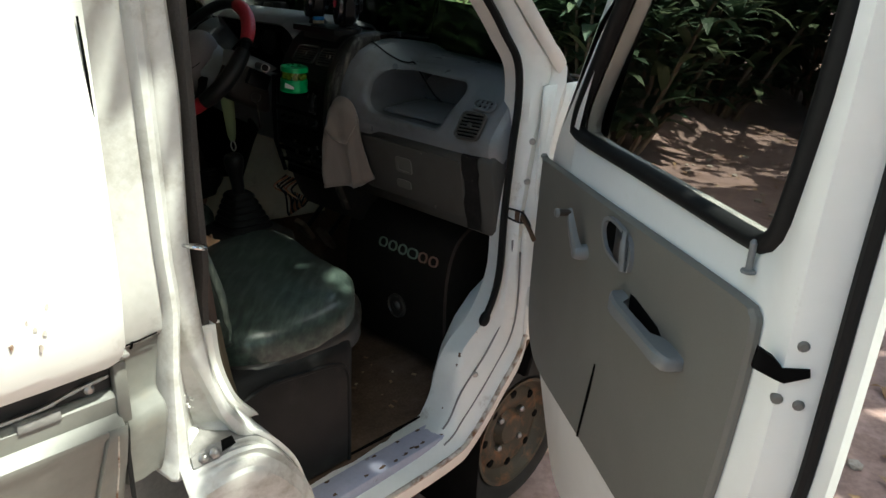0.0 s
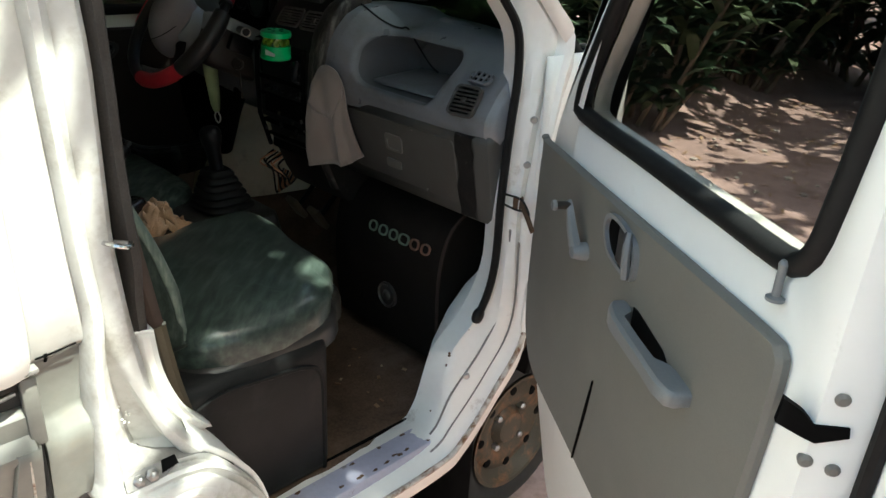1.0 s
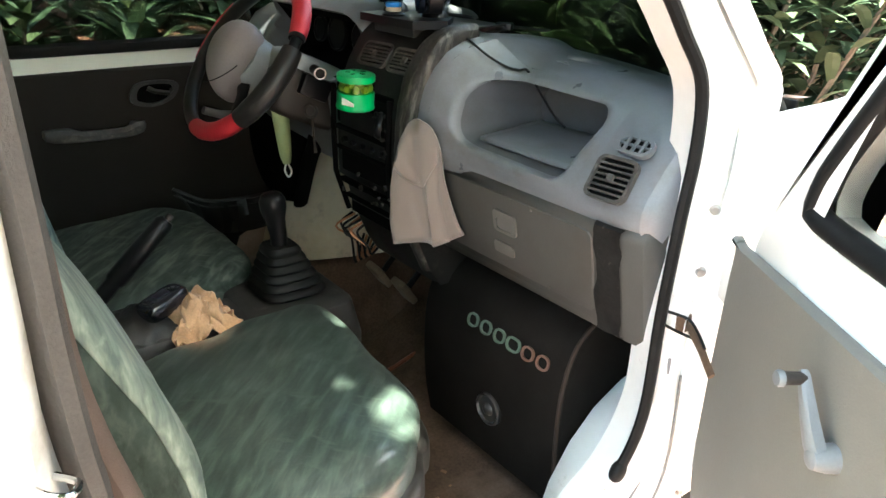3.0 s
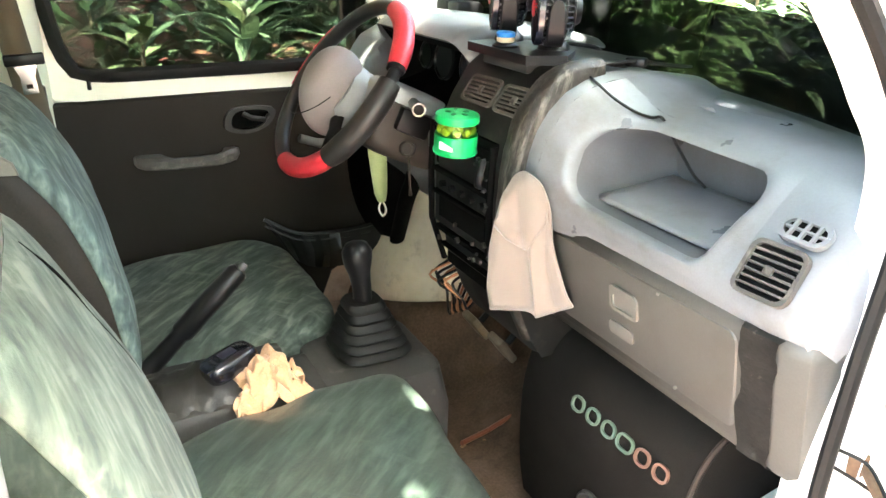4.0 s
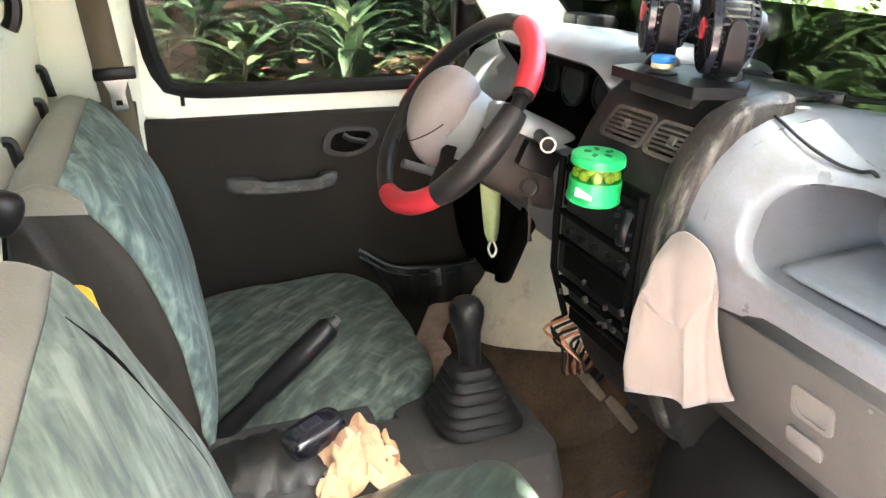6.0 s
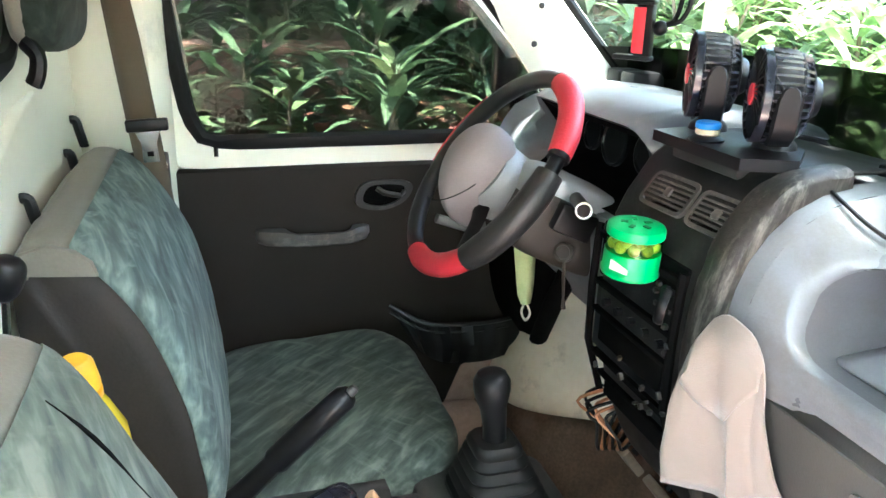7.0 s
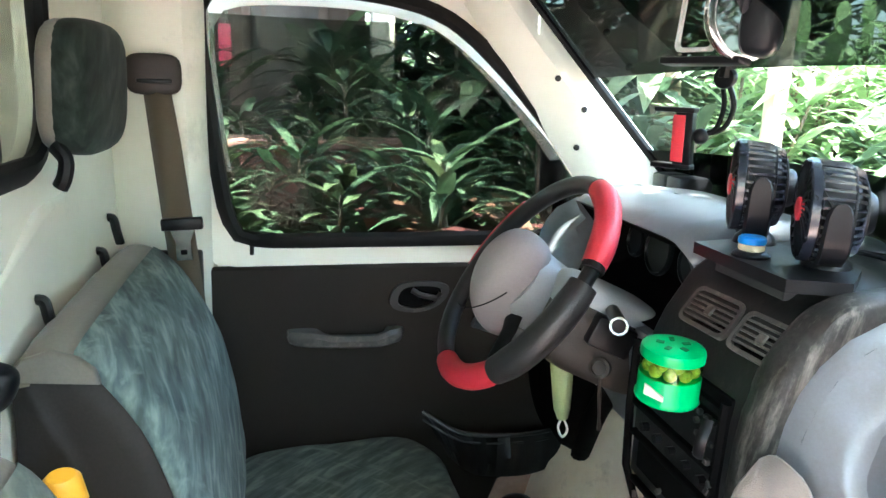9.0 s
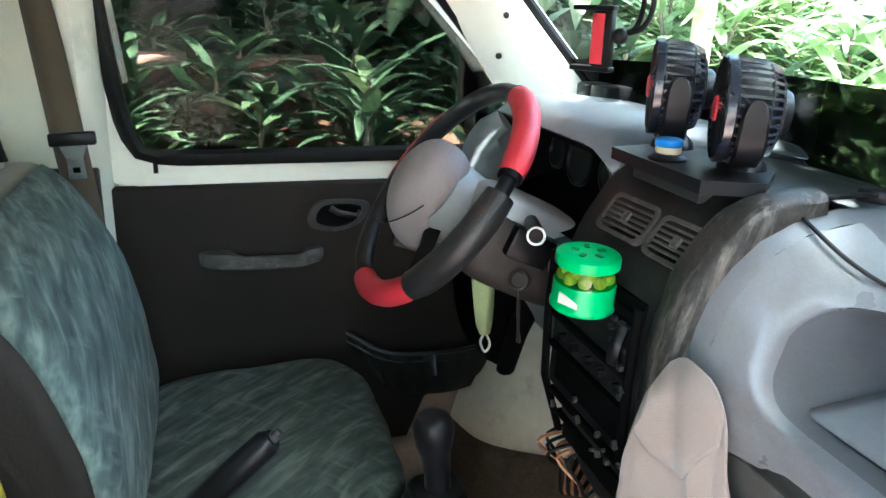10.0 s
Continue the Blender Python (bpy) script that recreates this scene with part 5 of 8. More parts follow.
    loft(bm, [[b + Vector((0.0, -0.001, -0.004)), b + Vector((0.003, 0.003, 0.004)), b.lerp(a, 0.5) + Vector((0.004, 0, 0.003)), a, a + Vector((0.004, 0.012, -0.002)), a + Vector((0.006, 0.055, -0.02))] for a, b in zip(inner, outer)])
    solid(part("sill_end", bm, JAMB, van, "white sill end flange"), 0.003)
    lie = frame_to((0.014, -0.004, 0.7265), (1, 0, 0), (0, -0.83, 0.55))
    bm = bmesh.new()
    slab(bm, [(-0.026, -0.012), (0.020, -0.014), (0.046, -0.004), (0.044, 0.010), (0.004, 0.012), (-0.024, 0.006)], 0.0, 0.004, lie)
    part("door_stop", bm, CREASE_GREY, van, "grimy metal stop plate")
    for u, r in ((-0.006, 0.0085), (0.013, 0.0095)):
        bm = bmesh.new()
        lathe(bm, [(r, 0.003), (r, 0.008), (r * 0.7, 0.010), (r * 0.5, 0.016), (r * 0.3, 0.017)], 6, lie @ Matrix.Translation((u, -0.002, 0)))
        part("stop_bolt", bm, STEEL, van, "worn steel bolt")
    bm = bmesh.new()
    slab(bm, [(0.026, -0.006), (0.052, -0.002), (0.050, 0.012), (0.030, 0.012)], 0.0042, 0.0056, lie)
    part("stop_hole", bm, VOID, van)


build_sliding_door()


def build_wing():
    """Outer skin ahead of the near door, with its wheel arch."""
    bm = bmesh.new()
    rows = []
    for i in range(15):
        x = 0.862 + 0.30 * i / 14
        r = 0.31
        dz = max(0.0, r * r - (x - 1.06) ** 2) ** 0.5
        low = max(0.62, 0.19 + dz)
        rows.append([Vector((x, 0.004 + 0.02 * max(0, (z - 0.9)) + 0.12 * max(0, x - 1.1), z)) for z in [low + (1.24 - low) * j / 10 for j in range(11)]])
    loft(bm, rows)
    solid(part("front_wing", bm, WHITE, van), 0.005)
    bm = bmesh.new()
    rows = []
    arch = [(0.762, 0.08), (0.762, 0.40)] + [(1.02 - 0.258 * math.cos(math.pi * i / 12), 0.40 + 0.248 * math.sin(math.pi * i / 12)) for i in range(1, 12)] + [(1.278, 0.40), (1.278, 0.08)]
    for x, z in arch:
        rows.append([Vector((x, 0.03, z)), Vector((x, 0.197, z)), Vector((x, 0.198, min(z, 0.40))), Vector((x, 0.29, min(z, 0.40))), Vector((1.02, 0.291, 0.12))])
    loft(bm, rows)
    solid(part("wheel_well", bm, VOID, van), 0.004)
    w = thing("front_wheel", "front wheel with rusty cream steel rim, darkened for the arch's shade", "wheel", (1.06, 0.10, GROUND_Z))
    c = Matrix.Translation((1.06, 0.20, 0.195)) @ Matrix.Rotation(radians(90), 4, "X")
    bm = bmesh.new()
    prof = [(0.13, -0.001), (0.165, -0.06), (0.19, -0.072), (0.235, -0.07), (0.258, -0.055), (0.265, -0.03), (0.265, 0.03), (0.258, 0.055), (0.235, 0.07), (0.19, 0.072), (0.165, 0.06), (0.13, 0.0)]
    lathe(bm, prof, 36, c)
    part("tyre", bm, TYRE, w)
    bm = bmesh.new()
    lathe(bm, [(0.02, -0.05), (0.164, -0.05), (0.166, 0.064), (0.172, 0.072), (0.162, 0.07), (0.150, 0.045), (0.135, 0.038), (0.115, 0.046), (0.095, 0.044), (0.06, 0.03), (0.045, 0.05), (0.02, 0.052)], 32, c)
    rim = part("rim", bm, RIM, w, "rusty cream steel rim, darkened for the arch's shade")
    for i in range(8):
        a = 2 * math.pi * i / 8
        b = bmesh.new()
        lathe(b, [(0.013, 0.040), (0.013, 0.0468), (0.0004, 0.047)], 10, c @ Matrix.Translation((0.118 * math.cos(a), 0.118 * math.sin(a), 0)))
        part("vent_hole", b, VOID, rim)
    for i in range(4):
        a = 2 * math.pi * (i + 0.5) / 4
        b = bmesh.new()
        lathe(b, [(0.010, 0.03), (0.010, 0.048), (0.006, 0.052), (0.0004, 0.053)], 6, c @ Matrix.Translation((0.068 * math.cos(a), 0.068 * math.sin(a), 0)))
        part("wheel_nut", b, STEEL, rim)


build_wing()


# ---- seats ----
def build_seat(name, label, y0, y1, back, ztop, cush_mat, back_mat, worn):
    yc, w = (y0 + y1) / 2, y1 - y0
    s = thing(name, label, "car seat", (0.35, yc, 0.425), "front seats")
    m = Matrix.Translation((0.348, yc, ztop - 0.065)) @ Matrix.Rotation(radians(-3), 4, "Y")
    bm = bmesh.new()
    pillow(bm, (0.405, w, 0.135 if worn else 0.125), m, 3.8 if worn else 5.0, 16, 0.12, 0.006, y0 * 10)
    for v in bm.verts:
        d = (v.co.x - 0.375) / 0.23
        v.co.y = yc + (v.co.y - yc) * (1 - 0.09 * max(0.0, d - 0.1) ** 2)
        if d > 0.5:
            v.co.z -= 0.03 * (d - 0.5)
    def round_corner(bm):
        for v in bm.verts:
            u, w_ = (v.co.x - 0.385) / 0.165, (0.33 - v.co.y) / 0.195
            if u > 0 and w_ > 0:
                k = (max(u, w_) / math.hypot(u, w_)) ** 0.62
                v.co.x, v.co.y = 0.385 + 0.165 * u * k, 0.33 - 0.195 * w_ * k
    def square_corner(bm, lift):
        for v in bm.verts:
            u, w_ = (v.co.x - 0.348) / 0.2025, (v.co.y - yc) / (w / 2)
            if u > 0 and w_ > 0:
                k = (u ** 3.8 + w_ ** 3.8) ** (1 / 3.8) / (u ** 8 + w_ ** 8) ** (1 / 8)
                v.co.x, v.co.y = 0.348 + 0.2025 * u * k, yc + w / 2 * w_ * k
                v.co.x += 0.012 * min(1.0, 2 * w_) * min(1.0, u) ** 2
                v.co.z += lift * min(1.0, u * w_ * 1.3)
    if worn:
        square_corner(bm, 0.014)
        round_corner(bm)
    part("cushion", bm, cush_mat, s, worn, smooth=60)
    # side skirt of the cushion
    bm = bmesh.new()
    pillow(bm, (0.411, w + 0.008, 0.085) if worn else (0.40, w - 0.03, 0.09), m @ Matrix.Translation((0.0, 0, -0.040) if worn else (-0.01, 0, -0.05)), 5, 14, 0, 0.002 if worn else 0)
    for v in bm.verts:
        d = (v.co.x - 0.375) / 0.23
        v.co.y = yc + (v.co.y - yc) * (1 - 0.09 * max(0.0, d - 0.1) ** 2)
    if worn:
        square_corner(bm, 0.0)
        round_corner(bm)
    part("cushion_skirt", bm, WRAP_SIDE if worn else VINYL_DARK, s, "plastic-wrapped skirt" if worn else "", smooth=60)
    # backrest: dark vinyl body, grey cap, cloth face
    by0, by1 = back
    bc, hw, r = (by0 + by1) / 2, (by1 - by0) / 2, 0.045
    prof = catmull([(0.168, 0.775), (0.176, 0.86), (0.163, 0.96), (0.138, 1.065), (0.096, 1.150), (0.055, 1.196), (0.022, 1.208), (-0.006, 1.198), (-0.016, 1.165)], 4)
    if worn:
        prof = catmull([(0.186, 0.775), (0.184, 0.86), (0.160, 0.95), (0.126, 1.035), (0.090, 1.110), (0.058, 1.168), (0.028, 1.190), (-0.004, 1.188), (-0.016, 1.160)], 4)
    prof = [Vector((p[0], p[1], 0)) for p in prof] + [Vector((-0.016, z, 0)) for z in (1.05, 0.92, 0.80)] + [Vector((0.05, 0.775, 0))]
    n = len(prof)
    def section(y, lift=0.0, lo=0, hi=n):
        e = min(1.0, max(0.0, (abs(y - bc) - (hw - r)) / r))
        drop = r * (1 - math.sqrt(1 - e * e))
        full = 0.010 * (1 - min(1.0, ((y - bc) / hw) ** 2))
        out = []
        for i in range(lo, hi):
            p = prof[i]
            t = (prof[(i + 1) % n] - prof[i - 1]).normalized()
            inward = Vector((-t.y, t.x, 0)) if i < 29 else Vector((0, 0, 0))
            k = 1.0 if 2 < i < 30 else 0.4
            q = p + inward * (drop * 0.8 - full * (1 if i < 26 else 0)) * k - inward * lift
            q += inward * 0.004 * noise.noise(Vector((q.x * 12, y * 12, q.y * 12 + y0)))
            out.append(Vector((max(-0.019, q.x), y, q.y)))
        return out
    stations = [by0, by0 + 0.002, by0 + 0.008, by0 + 0.018, by0 + 0.03, by0 + 0.045] + [by0 + 0.045 + (2 * hw - 0.09) * i / 12 for i in range(1, 12)]
    stations += [2 * bc - y for y in stations[5::-1]]
    bm = bmesh.new()
    loft(bm, [section(y) for y in stations], True, True)
    part("backrest", bm, FABRIC_REST if worn else VINYL_DARK, s, "dark backrest shell", smooth=60)
    bm = bmesh.new()
    rows = [section(y, 0.003, 21, 33) for y in stations]
    loft(bm, [[p.lerp(Vector((0.02, p.y, 1.17)), 0.5) for p in rows[0]]] + [[p + Vector((0, -0.003, 0)) for p in rows[0]]] + rows[1:-1] + [[p + Vector((0, 0.003, 0)) for p in rows[-1]]] + [[p.lerp(Vector((0.02, p.y, 1.17)), 0.5) for p in rows[-1]]])
    solid(part("backrest_cap", bm, VINYL, s, "grey vinyl top edge", smooth=60), 0.003)
    bm = bmesh.new()
    rows = [section(y, 0.006, 0, 22) for y in stations[3:-3]]
    rows = [section(stations[2], 0.001, 0, 22)] + rows + [section(stations[-3], 0.001, 0, 22)]
    rows = [r_[:] + [r_[-1] + Vector((-0.004, 0, -0.008))] for r_ in rows]
    loft(bm, rows)
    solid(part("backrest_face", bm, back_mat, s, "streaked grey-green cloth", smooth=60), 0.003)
    if not worn:
        bm = bmesh.new()
        slab(bm, [(-0.012, 1.172), (0.070, 1.166), (0.066, 1.182), (0.050, 1.196), (0.024, 1.205), (-0.004, 1.196), (-0.013, 1.185)], 0.004, -0.0045, XZ(by0), 0.002)
        part("cap_side", bm, VINYL, s, "grey vinyl cap end")
    if worn:
        slit = []
        for k in range(12):
            row = section(0.462 + 0.0036 * k, 0.0075, 0, 22)
            slit.append(row[20 - k])
        bm = bmesh.new()
        sweep(bm, slit, [0.0007, 0.0009, 0.0021, 0.0028, 0.0024, 0.0016] + [0.0009] * 5 + [0.0005], 6)
        part("cloth_split", bm, VOID, s, "opened seam in the cloth")
    return s


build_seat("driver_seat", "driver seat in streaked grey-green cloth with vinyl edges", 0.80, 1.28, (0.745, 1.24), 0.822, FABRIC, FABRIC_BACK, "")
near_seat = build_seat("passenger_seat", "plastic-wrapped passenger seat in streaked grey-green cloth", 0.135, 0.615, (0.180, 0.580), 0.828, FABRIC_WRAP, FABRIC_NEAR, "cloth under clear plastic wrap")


def build_seat_boxes():
    b1 = thing("seat_box", "dark grey engine cover under the passenger seat", "seat base", (0.3, 0.36, 0.425))
    bm = bmesh.new()
    box(bm, (0.02, 0.12, 0.425), (0.435, 0.60, 0.742), bevel=0.03, seg=3)
    part("cover", bm, ENGINE, b1)
    bm = bmesh.new()
    sweep(bm, catmull([(0.06, 0.119, 0.62), (0.14, 0.117, 0.690), (0.21, 0.117, 0.714), (0.30, 0.117, 0.708), (0.375, 0.118, 0.696), (0.408, 0.121, 0.665), (0.413, 0.122, 0.58), (0.413, 0.122, 0.44)], 4), 0.005, 6)
    part("cover_seal", bm, RUBBER, b1)
    b2 = thing("seat_box", "dark grey box under the driver seat", "seat base", (0.3, 1.04, 0.425))
    bm = bmesh.new()
    box(bm, (0.02, 0.82, 0.425), (0.54, 1.28, 0.70), bevel=0.03, seg=3)
    part("cover", bm, ENGINE, b2)


build_seat_boxes()


def build_tunnel():
    t = thing("centre_console", "dark grey plastic console between the front seats", "console", (0.35, 0.71, 0.425))
    bm = bmesh.new()
    box(bm, (0.03, 0.615, 0.425), (0.50, 0.80, 0.775), bevel=0.02, seg=3)
    part("body", bm, GREY_DARK, t)
    bm = bmesh.new()
    loft(bm, [[Vector((x, y, z)) for y, z in ((0.625, 0.775), (0.64, 0.80), (0.66, 0.806), (0.69, 0.79 - k), (0.735, 0.79 - k), (0.755, 0.812), (0.785, 0.806), (0.80, 0.775))] for x, k in ((0.12, -0.02), (0.16, -0.012), (0.22, 0.0), (0.30, 0.0), (0.36, -0.01), (0.40, -0.016))])
    solid(part("tray_edge", bm, GREY_DARK, t), 0.006)
    bm = bmesh.new()
    rows = []
    for i in range(25):
        f = i / 24
        x = 0.13 + 0.20 * f
        h = 0.030 + 0.030 * math.sin(math.pi * min(1.0, 0.25 + 0.8 * (1 - f)))
        rows.append([Vector((x + 0.006 * noise.noise(Vector((j * 0.6, i * 0.5, 2))), 0.632 + 0.15 * j / 12, 0.778 + h * math.sin(math.pi * j / 12) ** 0.7 + 0.014 * noise.noise(Vector((i * 0.42 + j * 0.16, j * 0.40, 6))) + 0.006 * abs(noise.noise(Vector((i * 0.9, j * 0.9, 1)))))) for j in range(13)])
    loft(bm, rows)
    solid(part("brake_boot", bm, LEATHER, t, "crumpled black leatherette brake boot", smooth=70), 0.003)
    # gear lever on its plinth
    g = thing("gear_lever", "black gear lever with pleated rubber boot on a plastic plinth", "gear lever", (0.55, 0.73, 0.425))
    bm = bmesh.new()
    lo, hi = rrect(0.235, 0.235, 0.03, 4, 0.550, 0.735), rrect(0.205, 0.205, 0.03, 4, 0.552, 0.735)
    loft(bm, [[Vector((p[0], p[1], z)) for p in o] for o, z in ((lo, 0.425), (lo, 0.70), (hi, 0.775), (rrect(0.18, 0.18, 0.03, 4, 0.553, 0.735), 0.782))], True, True)
    part("plinth", bm, GREY_DARK, g)
    bm = bmesh.new()
    rows = []
    for i in range(19):
        f = i / 18
        k = (0.066 - 0.036 * f) * (1.0 + (0.07 if i % 3 else -0.05) * (1 - 0.3 * f))
        rows.append([Vector((0.556 - 0.010 * f + p[0] * k, 0.742 + p[1] * k, 0.786 + 0.098 * f)) for p in rrect(2, 2, 0.55, 4)])
    loft(bm, rows, True, True)
    part("boot", bm, RUBBER, g, "pleated black rubber boot")
    bm = bmesh.new()
    sweep(bm, [(0.547, 0.741, 0.872), (0.545, 0.741, 0.905), (0.541, 0.741, 0.935), (0.539, 0.741, 0.950), (0.538, 0.741, 0.963), (0.537, 0.741, 0.977), (0.5365, 0.741, 0.987), (0.536, 0.741, 0.991)],
          [0.0165, 0.0165, 0.019, 0.0235, 0.0255, 0.0255, 0.020, 0.010], 14)
    part("knob", bm, BLACK, g)
    # parking brake
    h = thing("parking_brake", "black parking brake lever, pulled up", "hand brake", (0.22, 0.77, 0.77))
    bm = bmesh.new()
    sweep(bm, [(0.14, 0.79, 0.775), (0.20, 0.785, 0.82), (0.245, 0.781, 0.865), (0.25, 0.781, 0.870), (0.30, 0.776, 0.92), (0.342, 0.769, 0.962), (0.348, 0.768, 0.967)], [0.018, 0.016, 0.0145, 0.019, 0.019, 0.0175, 0.012], 12)
    part("grip", bm, BLACK, h)
    bm = bmesh.new()
    lathe(bm, [(0.007, 0), (0.007, 0.010), (0.005, 0.013)], 10, frame_to((0.347, 0.768, 0.966), (0, 1, 0), (0.67, -0.05, 0.74)))
    part("release_button", bm, GREY_DARK, h)
    # key fob and crumpled cloth on the tray
    f = thing("key_fob", "glossy dark blue-black key fob lying on the console", "key fob", (0.33, 0.68, 0.80))
    bm = bmesh.new()
    pillow(bm, (0.088, 0.052, 0.036), Matrix.Translation((0.302, 0.694, 0.846)) @ Matrix.Rotation(radians(-12), 4, "Y") @ Matrix.Rotation(radians(18), 4, "Z"), 4, 6)
    part("case", bm, surface("fob_plastic", (0.010, 0.010, 0.016), 0.2, vary=0.1, coat=0.5), f)
    bm = bmesh.new()
    box(bm, (-0.012, -0.01, 0.0165), (0.014, 0.01, 0.019), Matrix.Translation((0.302, 0.694, 0.846)) @ Matrix.Rotation(radians(-12), 4, "Y") @ Matrix.Rotation(radians(18), 4, "Z"), bevel=0.002)
    part("button_pad", bm, surface("fob_pad", (0.02, 0.019, 0.03), 0.4), f)
    bm = bmesh.new()
    n = 36
    rows = []
    for i in range(n + 1):
        row = []
        for j in range(n + 1):
            a, b = i / n - 0.5, j / n - 0.5
            r = (a * a + b * b) ** 0.5
            sq = 1.0 + 0.35 * noise.noise(Vector((math.atan2(b, a) * 1.6, 3, 0)))
            q = Vector((0.350 + a * 0.115 * sq, 0.668 + b * 0.12 * sq, 0.803))
            f1 = noise.noise(Vector((a * 5, b * 5, 1.3)))
            f2 = abs(noise.noise(Vector((a * 11, b * 9, 7.1))))
            q.z += 0.046 * max(0.0, 1 - (2.0 * r) ** 2.2) + 0.020 * f1 + 0.022 * f2
            q += 0.012 * noise.noise_vector(Vector((a * 8, b * 8, 4)))
            row.append(q)
        rows.append(row)
    loft(bm, rows)
    solid(tagged(part("crumpled_cloth", bm, TAN, None, smooth=60), "crumpled tan cloth lying on the centre console", "cloth"), 0.002)


build_tunnel()


# ---- dashboard ----
def build_dashboard():
    d = thing("dashboard", "grey moulded dashboard with open shelf, worn centre stack and glove box", "dashboard", (0.85, 0.69, 0.9))
    base = [(1.06, 1.238), (0.98, 1.250), (0.905, 1.246), (0.875, 1.234), (0.850, 1.214), (0.825, 1.190), (0.802, 1.166), (0.785, 1.145), (0.770, 1.125), (0.763, 1.108), (0.764, 1.085), (0.782, 1.06)]
    crest = [(1.06, 1.268), (0.98, 1.280), (0.905, 1.286), (0.862, 1.284), (0.822, 1.278), (0.788, 1.262), (0.762, 1.236), (0.744, 1.206), (0.734, 1.175), (0.729, 1.140), (0.729, 1.105), (0.736, 1.07)]

    def point(y, k):
        """A point of the moulding: y across the van, k along the profile from the screen down."""
        f = min(1.0, max(0.0, (y - 0.425) / 0.122))
        f = f * f * (3 - 2 * f)
        i = min(len(base) - 2, int(k))
        q = [Vector(o[i]).lerp(Vector(o[i + 1]), k - i) for o in (base, crest)]
        q = q[0].lerp(q[1], f)
        return Vector((q.x, y, q.y))

    def along(z):
        for i in range(2, len(base) - 1):
            if base[i + 1][1] <= z <= base[i][1]:
                return i + (base[i][1] - z) / (base[i][1] - base[i + 1][1])
        return 10.0
    Z0, Z1, Y0, Y1 = 1.0955, 1.2405, 0.183, 0.520
    S0, S1 = along(Z0), along(Z1)
    upper = [0, 1, 2, S1]
    between = list(range(3, 10))
    lower = [S0, 10, 11]

    def full(y, back, ks):
        return [point(y, k) + Vector((back, 0, 0)) for k in ks]
    bm = bmesh.new()
    loft(bm, [full(y, o, upper + between + lower) for y, o in ((0.048, 0.05), (0.055, 0.02), (0.075, 0.006), (0.12, 0), (0.16, 0), (Y0, 0))])
    loft(bm, [full(y, 0, upper + between + lower) for y in (Y1, 0.530, 0.540, 0.548)])
    ymid = [Y0 + (Y1 - Y0) * i / 16 for i in range(17)]
    loft(bm, [full(y, 0, upper) for y in ymid])
    loft(bm, [full(y, 0, lower) for y in ymid])
    # rounded shelf opening with a raised lip, walls, floor and back
    hole = []
    for y, z, sy, sz, r in ((0.482, 1.222, 1, 1, 0.066), (0.209, 1.222, -1, 1, 0.026), (0.222, 1.116, -1, -1, 0.030), (0.478, 1.116, 1, -1, 0.026)):
        arc = [(y - sy * r + sy * r * math.cos(a), z - sz * r + sz * r * math.sin(a)) for a in (radians(90 * i / 10) for i in range(11))]
        hole += [Vector((p[0], p[1], 0)) for p in (arc if sy * sz > 0 else arc[::-1])]
    hole = [Vector((p.x, p.y + 0.022 * (p.x - 0.357), 0)) for p in hole]
    hole = resample(hole, 80, True)
    c0 = Vector((0.345, 1.168, 0))
    rim = []
    for p in hole:
        w = p - c0
        kx = ((Y1 if w.x > 0 else Y0) - c0.x) / w.x if abs(w.x) > 1e-6 else 1e9
        kz = ((Z1 if w.y > 0 else Z0) - c0.y) / w.y if abs(w.y) > 1e-6 else 1e9
        rim.append(c0 + w * min(kx, kz))
    for corner in ((Y1, Z1), (Y0, Z1), (Y0, Z0), (Y1, Z0)):
        k = min(range(len(rim)), key=lambda i: (rim[i] - Vector((*corner, 0))).length)
        rim[k] = Vector((*corner, 0))
    def on(o, out=0.0, grow=0.0):
        r = []
        for p in o:
            q = p + (p - c0).normalized() * grow
            r.append(point(q.x, along(max(Z0, min(Z1, q.y)))) + Vector((-out * 0.8, 0, out * 0.5)))
        return r
    def deep(o, x, k):
        r = []
        for p in o:
            f = (p.y - 1.116) / 0.106
            r.append(Vector((x, 0.345 + (p.x - 0.345) * k, 1.128 + 0.078 * max(0.0, min(1.0, f)))))
        return r
    mid = [a.lerp(b, 0.6) for a, b in zip(on(rim), on(hole, 0.003, 0.012))]
    loft(bm, [on(rim), mid, on(hole, 0.003, 0.012), on(hole, 0.004, 0.006), on(hole, 0.001, 0.0), [p.lerp(q, 0.06) for p, q in zip(on(hole), deep(hole, 0.965, 0.99))]], True)
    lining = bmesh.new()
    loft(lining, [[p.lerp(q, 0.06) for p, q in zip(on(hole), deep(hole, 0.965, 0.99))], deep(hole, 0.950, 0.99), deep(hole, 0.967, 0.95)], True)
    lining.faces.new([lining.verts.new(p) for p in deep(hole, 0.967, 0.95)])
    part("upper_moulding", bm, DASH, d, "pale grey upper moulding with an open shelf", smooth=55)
    part("shelf_recess", lining, RECESS, d, "grey shelf recess, shade put into its colour", smooth=55)
    b = bmesh.new()
    loft(b, [[Vector((x, y + sk, z + 0.003)) for y, sk in ((0.235, 0.0), (0.245, 0), (0.44, 0.0), (0.455, 0.0))] for x, z, in ((0.800, 1.119), (0.806, 1.1235), (0.93, 1.133), (0.945, 1.135))])
    solid(part("shelf_mat", b, DASH, d, "grey mat on the shelf floor"), 0.004)
    # end cap by the door
    bm = bmesh.new()
